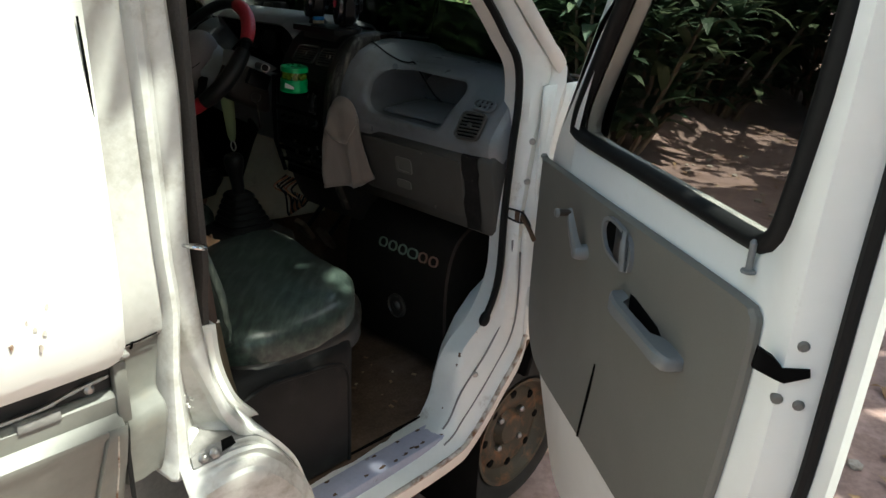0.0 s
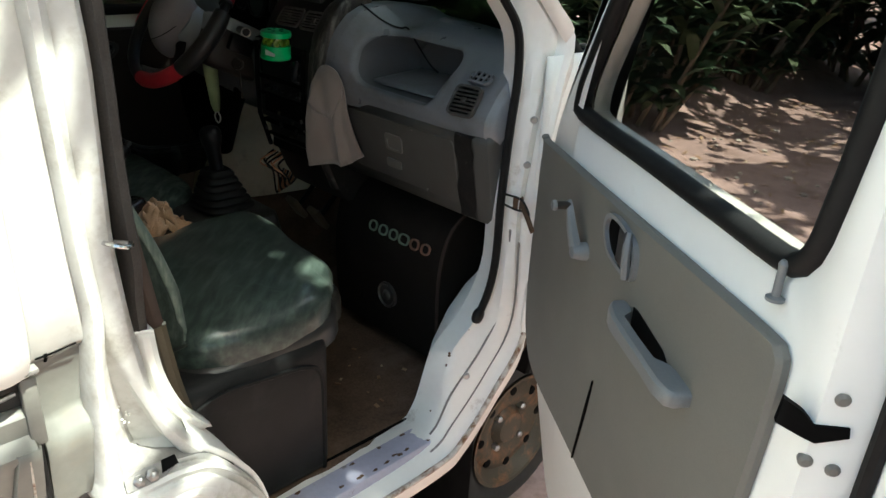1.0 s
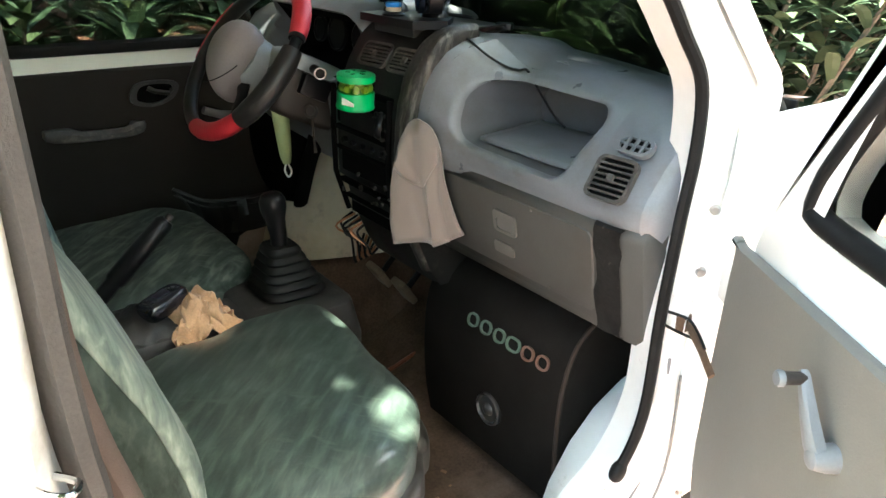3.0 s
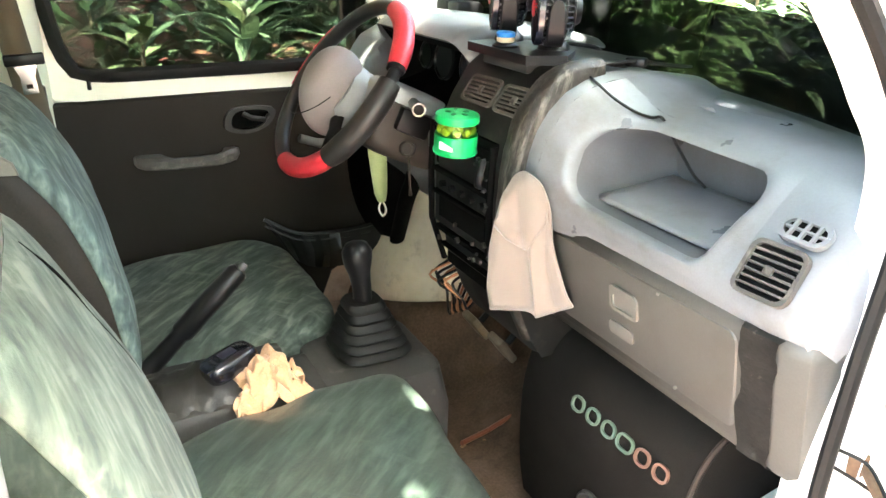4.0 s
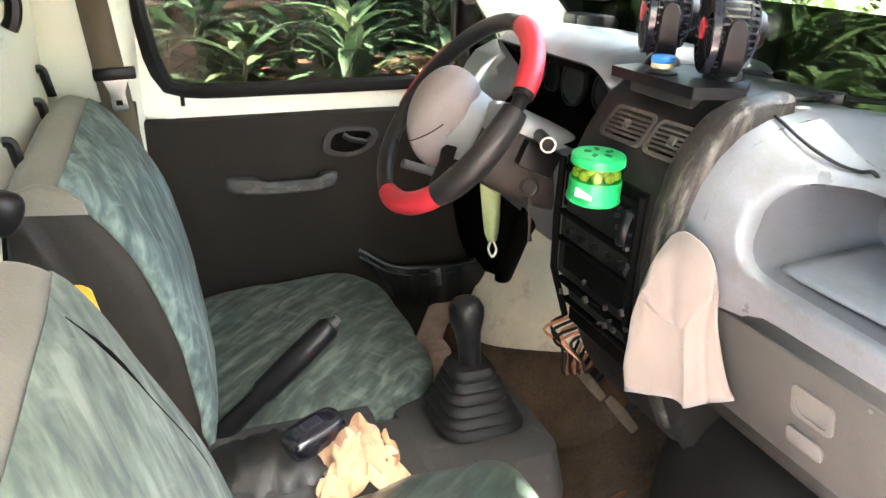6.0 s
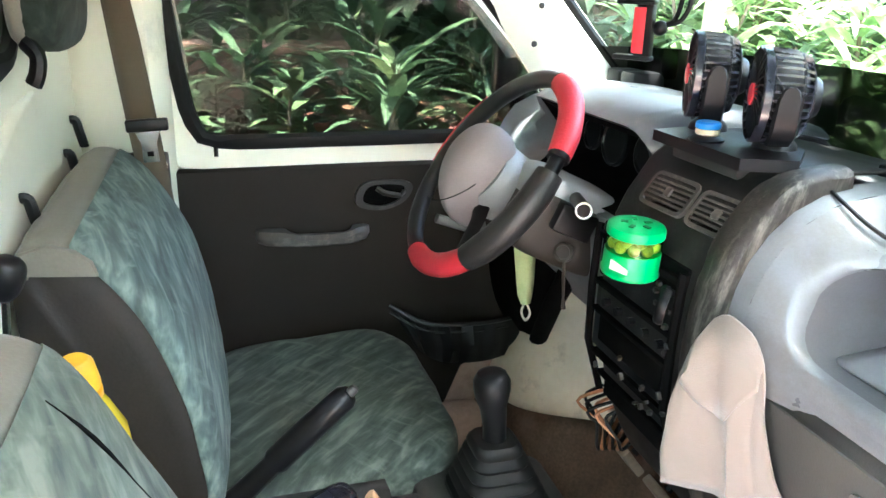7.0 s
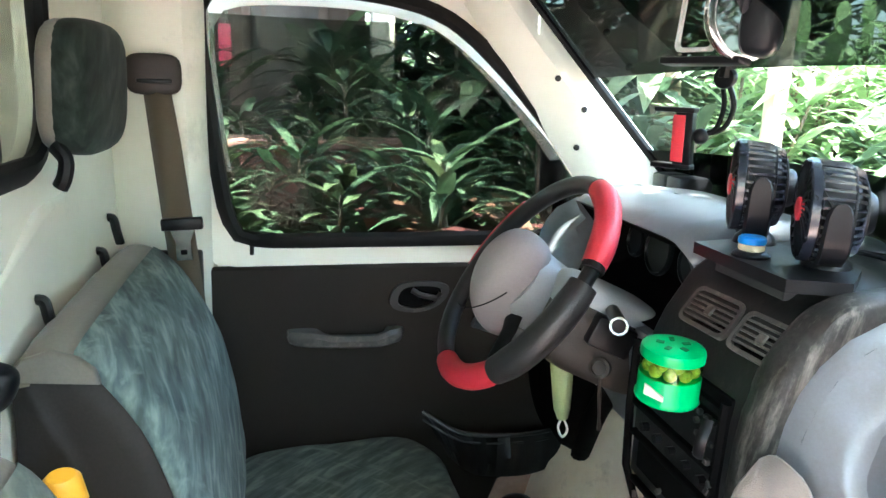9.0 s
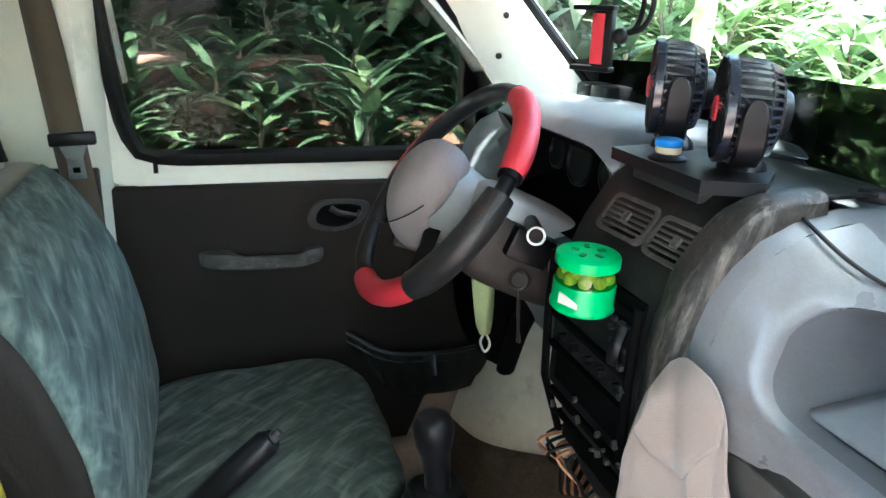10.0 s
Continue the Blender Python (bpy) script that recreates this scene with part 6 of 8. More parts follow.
    loft(bm, [[Vector((x + o, y, z)) for x, z in base[3:] + [(0.80, 1.0), (0.81, 0.895)]] for y, o in ((0.075, 0.004), (0.058, 0.02), (0.050, 0.10), (0.050, 0.16))])
    part("end_cap", bm, DASH, d)
    # lower body
    bm = bmesh.new()
    prof = [(0.775, 1.082), (0.774, 1.06), (0.790, 0.985), (0.806, 0.905), (0.815, 0.888), (0.87, 0.87), (1.0, 0.88)]
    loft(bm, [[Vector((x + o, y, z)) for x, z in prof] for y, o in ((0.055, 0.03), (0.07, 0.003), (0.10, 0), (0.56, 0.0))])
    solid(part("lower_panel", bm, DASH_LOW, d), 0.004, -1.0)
    # glove box lid, latch
    bm = bmesh.new()
    fx = lambda z: 0.774 + (1.06 - z) * 0.20
    o = rrect(0.36, 0.148, 0.014, 4, 0.335, 0.985)
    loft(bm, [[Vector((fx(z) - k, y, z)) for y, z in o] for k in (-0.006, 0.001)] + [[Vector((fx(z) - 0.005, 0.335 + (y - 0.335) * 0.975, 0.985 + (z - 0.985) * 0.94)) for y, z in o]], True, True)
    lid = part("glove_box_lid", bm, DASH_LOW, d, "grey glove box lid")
    bm = bmesh.new()
    o = rrect(0.056, 0.040, 0.008, 4, 0.352, 1.004)
    i = rrect(0.044, 0.022, 0.006, 4, 0.352, 1.000)
    loft(bm, [[Vector((fx(z) - k, y, z)) for y, z in q] for q, k in ((o, 0.003), (o, 0.009), (i, 0.0085), (i, 0.0055))], True, True)
    part("latch", bm, LATCH, lid)
    bm = bmesh.new()
    o = rrect(0.050, 0.022, 0.006, 4, 0.360, 0.952)
    loft(bm, [[Vector((fx(z) - k, y, z)) for y, z in q] for q, k in ((o, 0.003), (o, 0.0075), (rrect(0.040, 0.013, 0.004, 4, 0.360, 0.952), 0.0085))], True, True)
    part("latch_plate", bm, LATCH, lid)
    for y, z in ((0.255, 0.918), (0.285, 1.050)):
        b = bmesh.new()
        lathe(b, [(0.0028, 0), (0.0028, 0.0015)], 8, frame_to((fx(z) - 0.005, y, z), (0, 1, 0), (-1, 0, 0.2)))
        part("screw", b, LATCH, lid)
    # worn black strip beside the lid
    bm = bmesh.new()
    loft(bm, [[Vector((fx(z) - k - (0.004 * noise.noise(Vector((z * 40, y * 90, 3))) if k else 0), y + 0.009 * noise.noise(Vector((z * 34, y * 30, 0))) - 0.10 * (1.08 - z) * max(0.0, y - 0.12), z)) for y in ((0.104, 0.116, 0.130, 0.150) if k else (0.101, 0.116, 0.130, 0.153))] for z, k in ((1.078, 0.0),) + tuple((1.074 - 0.0095 * i, 0.008) for i in range(20)) + ((0.890, 0.0),)])
    part("worn_strip", bm, TORN, d, "torn black strip")

    # vents by the door
    def vent(cx, cy, cz, w, h, slats, nrm, tilt_x, mat_frame, rr=0.3, name="side_vent", post=True):
        m = frame_to((cx, cy, cz), tilt_x, nrm)  # X along the width, Z outward
        v = None
        o = rrect(w, h, min(w, h) * rr, 5)
        i = rrect(w - 0.010, h - 0.010, min(w, h) * rr * 0.8, 5)
        b = bmesh.new()
        ring(b, o, i, -0.004, 0.004, m)
        v = part(name, b, mat_frame, d)
        b = bmesh.new()
        slab(b, i, -0.003, -0.001, m)
        part("vent_void", b, VOID, v)
        for k in range(slats):
            yy = -h / 2 + 0.008 + (h - 0.016) * (k + 0.5) / slats
            b = bmesh.new()
            box(b, (-w / 2 + 0.006, yy - 0.0013, -0.001), (w / 2 - 0.006, yy + 0.0013, 0.0035), m)
            part("slat", b, mat_frame, v)
        if post:
            b = bmesh.new()
            box(b, (-0.006, -0.006, 0.002), (0.006, 0.006, 0.0065), m, bevel=0.0015)
            part("vent_tab", b, mat_frame, v)
        return v
    vent(0.775, 0.138, 1.141, 0.072, 0.066, 6, (-0.83, 0, 0.56), (0, -1, 0.04), VENT, 0.2)
    vent(0.806, 0.128, 1.186, 0.060, 0.031, 1, (-0.70, 0, 0.72), (0, -1, 0), DASH, 0.45, "demister_vent", False)
    m = frame_to((0.806, 0.128, 1.186), (0, -1, 0), (-0.70, 0, 0.72))
    for k in (-1, 0, 1):
        b = bmesh.new()
        box(b, (k * 0.014 - 0.0018, -0.012, 0.0), (k * 0.014 + 0.0018, 0.012, 0.0045), m)
        part("vent_bar", b, DASH, d)

    # centre stack
    bm = bmesh.new()
    prof = [(1.02, 1.285), (0.90, 1.300), (0.83, 1.298), (0.792, 1.284), (0.765, 1.262), (0.735, 1.215), (0.722, 1.185), (0.714, 1.12), (0.716, 1.02), (0.740, 0.92), (0.775, 0.84), (0.80, 0.80), (0.86, 0.80)]
    loft(bm, [[Vector((x + o, y + (0.012 if z < 1.0 and y < 0.6 else 0), z)) for x, z in prof] for y, o in ((0.548, 0.03), (0.553, 0.008), (0.565, 0.0), (0.70, 0), (0.785, 0), (0.800, 0.01), (0.806, 0.03))])
    solid(part("centre_fascia", bm, CONSOLE, d, "scuffed dark grey centre stack"), 0.004, -1.0)
    bm = bmesh.new()
    loft(bm, [[Vector((x, 0.552, z)) for x, z in prof[3:]], [Vector((1.0, 0.552, max(0.82, min(1.28, z)))) for x, z in prof[3:]]])
    part("fascia_cheek", bm, CONSOLE, d)
    bm = bmesh.new()
    edge = catmull([(0.86, 0.546, 1.299), (0.80, 0.545, 1.290), (0.765, 0.546, 1.262), (0.733, 0.548, 1.212), (0.714, 0.550, 1.12), (0.716, 0.556, 1.02), (0.740, 0.562, 0.92), (0.778, 0.566, 0.835)], 6)
    k = len(edge)
    rows = []
    for i, p in enumerate(edge):
        t = (edge[min(k - 1, i + 1)] - edge[max(0, i - 1)]).normalized()
        out = Vector((t.z, 0, -t.x))
        if out.x > 0:
            out = -out
        w = 0.55 + 0.45 * math.sin(math.pi * min(1, i / k * 1.15 + 0.1))
        rows.append([p + Vector((0, dy * (w if dy > 0 else 1), 0)) + out * (h + 0.0022 * noise.noise(p * 45 + Vector((0, dy * 60, 0)))) for dy, h in ((-0.008, -0.022), (-0.008, -0.002), (-0.003, 0.004), (0.008, 0.0065), (0.022, 0.006), (0.034, 0.0045), (0.042, 0.001), (0.043, -0.004))])
    loft(bm, rows)
    part("worn_edge", bm, WORN, d, "scuffed and peeling edge")
    m1 = (-0.80, 0, 0.60)
    vent(0.749, 0.704, 1.237, 0.096, 0.050, 5, m1, (0, -1, 0.03), VENT, 0.24, "centre_vent")
    vent(0.749, 0.606, 1.237, 0.090, 0.050, 5, m1, (0, -1, 0.03), VENT, 0.24, "centre_vent")
    # controls and radio bay
    def bay(y0, y1, z0, z1, x, mat, name, depth=0.006):
        b = bmesh.new()
        box(b, (x - depth, y0, z0), (x + 0.02, y1, z1), bevel=0.003)
        return part(name, b, mat, d)
    bay(0.60, 0.80, 1.095, 1.175, 0.722, VOID, "heater_panel")
    for i in range(4):
        for j in range(2):
            b = bmesh.new()
            box(b, (0.711, 0.605 + 0.014 * i, 1.11 + 0.026 * j), (0.718, 0.612 + 0.014 * i, 1.116 + 0.026 * j), bevel=0.001)
            part("switch", b, GREY_DARK, d)
    bay(0.60, 0.80, 0.985, 1.085, 0.722, BLACK, "radio_bay")
    bay(0.62, 0.78, 1.00, 1.04, 0.719, VOID, "radio_slot")
    for i in range(5):
        b = bmesh.new()
        lathe(b, [(0.006, 0), (0.006, 0.010)], 8, frame_to((0.716, 0.63 + 0.033 * i, 1.066), (0, 1, 0), (-1, 0, 0)))
        part("radio_knob", b, BLACK, d)
    bay(0.61, 0.79, 0.90, 0.97, 0.745, VOID, "lower_tray")
    # bare brackets and broken clips in the gutted stack
    for z0, h in ((1.158, 0.010), (1.088, 0.009), (1.046, 0.007), (0.975, 0.010), (0.938, 0.008)):
        b = bmesh.new()
        xf = 0.712 if z0 > 1.0 else 0.712 + (1.0 - z0) * 0.34
        box(b, (xf - 0.005, 0.60, z0 - h / 2), (xf + 0.012, 0.795, z0 + h / 2), bevel=0.002)
        part("bracket_bar", b, VOID, d)
    for y in (0.598, 0.798):
        b = bmesh.new()
        sweep(b, [(0.709, y, 1.172), (0.708, y + 0.003, 1.08), (0.712, y + 0.005, 0.99), (0.742, y + 0.006, 0.90)], 0.006, 6, flat=0.6)
        part("bracket_upright", b, VOID, d)
    rng = random.Random(31)
    for i in range(18):
        y, z = rng.uniform(0.592, 0.66) if i % 3 else rng.uniform(0.66, 0.79), rng.uniform(0.93, 1.165)
        xf = 0.705 if z > 1.0 else 0.705 + (1.0 - z) * 0.34
        b = bmesh.new()
        w, h = rng.uniform(0.0015, 0.004), rng.uniform(0.0015, 0.005)
        box(b, (-0.003, -w, -h), (0.003, w, h), Matrix.Translation((xf, y, z)) @ Matrix.Rotation(rng.uniform(-0.7, 0.7), 4, "X"), bevel=0.0006)
        part("broken_clip", b, (BADGE, GREY_DARK, GREY_DARK)[i % 3], d)
    b = bmesh.new()
    sweep(b, catmull([(0.700, 0.612, 1.148), (0.690, 0.606, 1.128), (0.692, 0.612, 1.108), (0.704, 0.628, 1.100)], 4), 0.0065, 7, flat=0.5)
    part("hanging_trim", b, BLACK, d, "broken black trim strip")
    # loose wires under the stack
    for i in range(7):
        b = bmesh.new()
        y = 0.80 + 0.012 * i
        sweep(b, catmull([(0.79, y, 0.86), (0.77 - 0.01 * (i % 3), y + 0.02, 0.83), (0.785, y - 0.01 * (i % 2), 0.80), (0.80, y + 0.008, 0.775 - 0.008 * i), (0.82, y, 0.80)], 4), 0.003, 5)
        part("loose_wire", b, COPPER if i % 2 else RUBBER, d)

    # driver's half: hood over a dark instrument bay
    bm = bmesh.new()
    prof = [(1.08, 1.295), (0.98, 1.318), (0.86, 1.330), (0.775, 1.318), (0.752, 1.300), (0.790, 1.285), (0.870, 1.270), (0.880, 1.20), (0.780, 1.165), (0.745, 1.160), (0.735, 1.13), (0.745, 1.05), (0.80, 0.96), (0.86, 0.93)]
    low = [(1.08, 1.275), (0.98, 1.285), (0.90, 1.285), (0.83, 1.275), (0.79, 1.255), (0.77, 1.23), (0.76, 1.21), (0.755, 1.19), (0.75, 1.175), (0.745, 1.160), (0.735, 1.13), (0.745, 1.05), (0.80, 0.96), (0.86, 0.93)]
    mixp = lambda f: [(a[0] + (b[0] - a[0]) * f, a[1] + (b[1] - a[1]) * f) for a, b in zip(low, prof)]
    loft(bm, [[Vector((x, y, z)) for x, z in mixp(f)] for y, f in ((0.800, 0.30), (0.806, 0.55), (0.814, 0.9), (0.83, 1), (1.0, 1), (1.12, 1), (1.15, 0.95), (1.165, 0.6), (1.19, 0.2), (1.23, 0.0), (1.33, 0.0))])
    solid(part("instrument_hood", bm, DASH, d, "pale dusty instrument hood", smooth=50), 0.004, -1.0)
    bm = bmesh.new()
    loft(bm, [[Vector((x, y, z)) for y in (0.824, 1.0, 1.135)] + [Vector((0.82, 1.145, 1.225))] for x, z in ((0.757, 1.296), (0.788, 1.278), (0.862, 1.262), (0.871, 1.2), (0.782, 1.174), (0.752, 1.168))])
    part("instrument_panel", bm, VOID, d)
    for y, r in ((0.93, 0.035), (1.03, 0.042), (1.11, 0.03)):
        b = bmesh.new()
        lathe(b, [(r, 0.0), (r, 0.006), (r - 0.004, 0.008), (r - 0.006, 0.004)], 24, frame_to((0.858, y, 1.235), (0, 1, 0), (-1, 0, 0.1)))
        part("gauge_ring", b, BLACK, d)
    b = bmesh.new()
    loft(b, [[screen_point(i / 16, 0) + Vector((k, 0, z)) for i in range(17)] for k, z in ((-0.005, 0.01), (-0.06, 0.014), (-0.14, 0.012))])
    solid(part("screen_shelf", b, DASH, d, "pale grey shelf under the windscreen"), 0.006, -1.0)
    for y in (1.17, 1.225):
        b = bmesh.new()
        box(b, (0.96, y, 1.295), (1.03, y + 0.05, 1.335), bevel=0.006)
        part("corner_outlet", b, BLACK, d)
    # cable lying over the dashboard
    b = bmesh.new()
    sweep(b, catmull([(0.81, 0.575, 1.302)] + [point(y, k) + Vector((-0.002, 0, 0.004)) for y, k in ((0.545, 3.7), (0.52, 3.8), (0.49, 3.7), (0.462, 3.4), (0.440, 3.1), (0.425, 2.9))] + [(0.900, 0.418, 1.205), (0.925, 0.40, 1.16), (0.94, 0.385, 1.140)], 5), 0.0022, 6)
    tagged(part("cable", b, BLACK, None), "thin black cable lying over the dashboard shelf", "cable")
    t = thing("cable_bundle", "black cable bundle with a small connector lying below the screen", "cable", (0.98, 0.66, 1.26))
    for k in range(3):
        b = bmesh.new()
        sweep(b, catmull([(0.965, 0.80, 1.292), (1.010, 0.75 - 0.004 * k, 1.283 + 0.006 * (k % 2)), (1.000 - 0.010 * k, 0.70, 1.279), (0.982 - 0.008 * k, 0.64 + 0.004 * k, 1.276), (0.955 - 0.006 * k, 0.585 + 0.006 * k, 1.288), (0.94, 0.565, 1.290)], 5), 0.0055 - 0.001 * k, 7)
        part("strand", b, BLACK, t)
    b = bmesh.new()
    box(b, (-0.016, -0.010, -0.006), (0.016, 0.010, 0.008), frame_to((0.936, 0.556, 1.294), (0.5, -0.86, 0), (0, 0, 1)), bevel=0.003)
    part("connector", b, BLACK, t)


build_dashboard()


def build_steering():
    s = thing("steering_wheel", "steering wheel in a black and red grip cover with grey pad", "steering wheel", (0.617, 1.015, 1.199))
    n = Vector((-math.cos(0.645), -0.014, math.sin(0.645))).normalized()
    side = n.cross(Vector((0, 0, 1))).normalized()  # towards the near side or far side
    if side.y > 0:
        side = -side
    upv = side.cross(n).normalized()
    if upv.z < 0:
        upv = -upv
    c = Vector((0.617, 1.015, 1.199))
    R = 0.178
    pt = lambda a, r=R, k=0.0: c + r * (math.cos(radians(a)) * side + math.sin(radians(a)) * upv) + n * k
    def arc(a0, a1, r0, mat, name, label="", out=0.0):
        b = bmesh.new()
        k = max(6, int(abs(a1 - a0) / 5))
        pts = [pt(a0 + (a1 - a0) * i / k, R + out, 0.2 * out) for i in range(k + 1)]
        rs = [r0 * (0.9 + 0.1 * min(1, 6 * min(i, k - i) / k)) for i in range(k + 1)]
        sweep(b, pts, rs, 14)
        return part(name, b, mat, s, label)
    # angle 0 is towards the passenger, 90 is up
    arc(0, 359.9, 0.0125, BLACK, "rim")
    arc(24, 80, 0.0195, RED, "red_grip", "red textured grip")
    arc(80, 262, 0.0150, GRIP, "black_grip", "glossy black grip")
    arc(146, 192, 0.0130, RED, "red_grip", "red textured grip", 0.0085)
    arc(262, 318, 0.0195, RED, "red_grip", "red textured grip")
    arc(316, 374, 0.0225, GRIP, "black_grip", "thick matt black grip")
    # seam bands where the grips meet
    for a in (23, 81, 261, 317):
        b = bmesh.new()
        sweep(b, [pt(a - 1.6), pt(a), pt(a + 1.6)], [0.0165, 0.0175, 0.0165], 14)
        part("grip_seam", b, BLACK, s)
    # domed horn pad on a pale boss, thin spokes behind it
    m = frame_to(c, side, n)
    b = bmesh.new()
    pillow(b, (0.116, 0.165, 0.10), m @ Matrix.Translation((-0.004, -0.016, 0.018)), 2.5, 12)
    mi = m.inverted()
    for v in b.verts:
        p = mi @ v.co
        f = max(0.0, (0.005 - p.y) / 0.09)
        p.x *= 1 - 0.40 * f
        p.z -= 0.022 * f * f
        v.co = m @ p
    pad = part("horn_pad", b, HUB, s, "pinkish grey domed horn pad")
    b = bmesh.new()
    seam = [m @ Vector((0.062 * math.cos(radians(k)), -0.030 + 0.062 * math.sin(radians(k)), 0.030 + 0.022 * math.sin(radians(-k)))) for k in range(-100, 10, 10)]
    sweep(b, seam, 0.0011, 5)
    part("pad_seam", b, RUBBER, pad)
    b = bmesh.new()
    lathe(b, [(0.052, -0.060), (0.060, -0.050), (0.060, -0.012), (0.054, 0.004)], 24, m @ Matrix.Translation((0.004, -0.004, 0)))
    part("boss", b, COLUMN_TOP, s, "pale grey boss behind the pad")
    for a in (172, 305):
        b = bmesh.new()
        sweep(b, [pt(a, 0.03, -0.012), pt(a, 0.09, -0.016), pt(a, R - 0.006, -0.004)], [0.017, 0.012, 0.009], 8, flat=0.4)
        part("spoke", b, BLACK, s)
    # column
    q = thing("steering_column", "dark grey steering column shroud with ignition lock", "steering column", (0.72, 0.96, 1.10))
    axis = -n
    b = bmesh.new()
    p0, p1 = Vector((0.632, 0.952, 1.181)), Vector((0.793, 0.938, 1.109))
    mm = frame_to((p0 + p1) / 2 + Vector((0, -0.005, -0.02)), (p1 - p0), (0, 0, 1))
    pillow(b, ((p1 - p0).length, 0.135, 0.115), mm, 5, 8)
    part("shroud", b, SHROUD, q, "dark brown lower shroud")
    b = bmesh.new()
    pillow(b, ((p1 - p0).length * 0.96, 0.128, 0.075), mm @ Matrix.Translation((-0.004, 0.002, 0.042)), 4, 8)
    part("upper_cover", b, COLUMN_TOP, q, "pale grey upper cover")
    b = bmesh.new()
    box(b, (-0.045, -0.085, 0.0), (0.02, -0.050, 0.045), mm, bevel=0.006)
    part("stalk_block", b, BLACK, q)
    b = bmesh.new()
    sweep(b, [(0.70, 0.86, 1.19), (0.685, 0.81, 1.192), (0.680, 0.797, 1.192)], 0.010, 10)
    part("stalk", b, BLACK, q)
    b = bmesh.new()
    mk = frame_to((0.677, 0.791, 1.192), (0, 0.5, 1), (-0.45, -0.85, 0.15))
    bo, bi = [(0.012 * math.cos(a), 0.012 * math.sin(a)) for a in [2 * math.pi * i / 20 for i in range(20)]], [(0.0092 * math.cos(a), 0.0092 * math.sin(a)) for a in [2 * math.pi * i / 20 for i in range(20)]]
    ring(b, bo, bi, 0.0, 0.006, mk)
    part("chrome_ring", b, CHROME, q, "chrome ring")
    b = bmesh.new()
    mk = frame_to((0.690, 0.865, 1.105), (0, 0.5, 1), (-0.6, -0.8, 0.1))
    lathe(b, [(0.015, -0.01), (0.015, 0.003), (0.011, 0.004), (0.010, 0.001)], 18, mk)
    part("ignition_lock", b, SHROUD, q)
    b = bmesh.new()
    sweep(b, [(0.686, 0.852, 1.095), (0.684, 0.845, 1.075), (0.687, 0.846, 1.04), (0.690, 0.848, 1.02)], [0.002, 0.003, 0.002, 0.004], 6)
    part("hanging_key", b, SHROUD, q)
    # stalk on the far side
    b = bmesh.new()
    sweep(b, [c + axis * 0.07 + Vector((0, 0.05, 0)), c + axis * 0.06 + Vector((0, 0.12, 0.0)), c + axis * 0.06 + Vector((-0.01, 0.17, 0.0))], [0.008, 0.008, 0.011], 8)
    part("indicator_stalk", b, GREY, q)
    # lower cover and black under-dash tube
    b = bmesh.new()
    sweep(b, catmull([(0.80, 1.00, 1.04), (0.785, 1.050, 0.955), (0.812, 1.147, 0.851), (0.852, 1.27, 0.728)], 5), [0.024] * 4 + [0.019] * 12, 10, flat=0.7)
    part("column_boot", b, VOID, q)
    b = bmesh.new()
    loft(b, [catmull(r, 5) for r in ([(0.80, 1.02, 1.04), (0.785, 1.055, 0.955), (0.812, 1.147, 0.851), (0.852, 1.27, 0.728)], [(0.79, 1.17, 1.05), (0.775, 1.19, 0.95), (0.795, 1.24, 0.84), (0.845, 1.30, 0.722)], [(0.76, 1.325, 1.05), (0.75, 1.325, 0.94), (0.775, 1.325, 0.82), (0.84, 1.325, 0.715)])])
    solid(part("kick_panel", b, VOID, q), 0.004)
    # hanging lime tag
    t = thing("hanging_tag", "lime green cloth strap with white cord hanging under the column", "strap", (0.705, 1.03, 0.95))
    b = bmesh.new()
    loft(b, [[Vector((x - w, 1.03 + dy, z)), Vector((x, 1.024 + dy, z)), Vector((x + w, 1.03 + dy, z))] for x, w, dy, z in ((0.70, 0.022, 0, 1.09), (0.702, 0.020, 0.003, 1.05), (0.705, 0.017, 0.0, 1.0), (0.709, 0.014, 0.004, 0.965), (0.712, 0.008, 0.005, 0.945))])
    solid(part("strap", b, LIME, t), 0.004)
    b = bmesh.new()
    sweep(b, catmull([(0.711, 1.034, 0.948), (0.705, 1.034, 0.93), (0.714, 1.034, 0.912), (0.722, 1.034, 0.925), (0.713, 1.034, 0.948)], 4), 0.0022, 6)
    part("cord_loop", b, CORD, t)


build_steering()


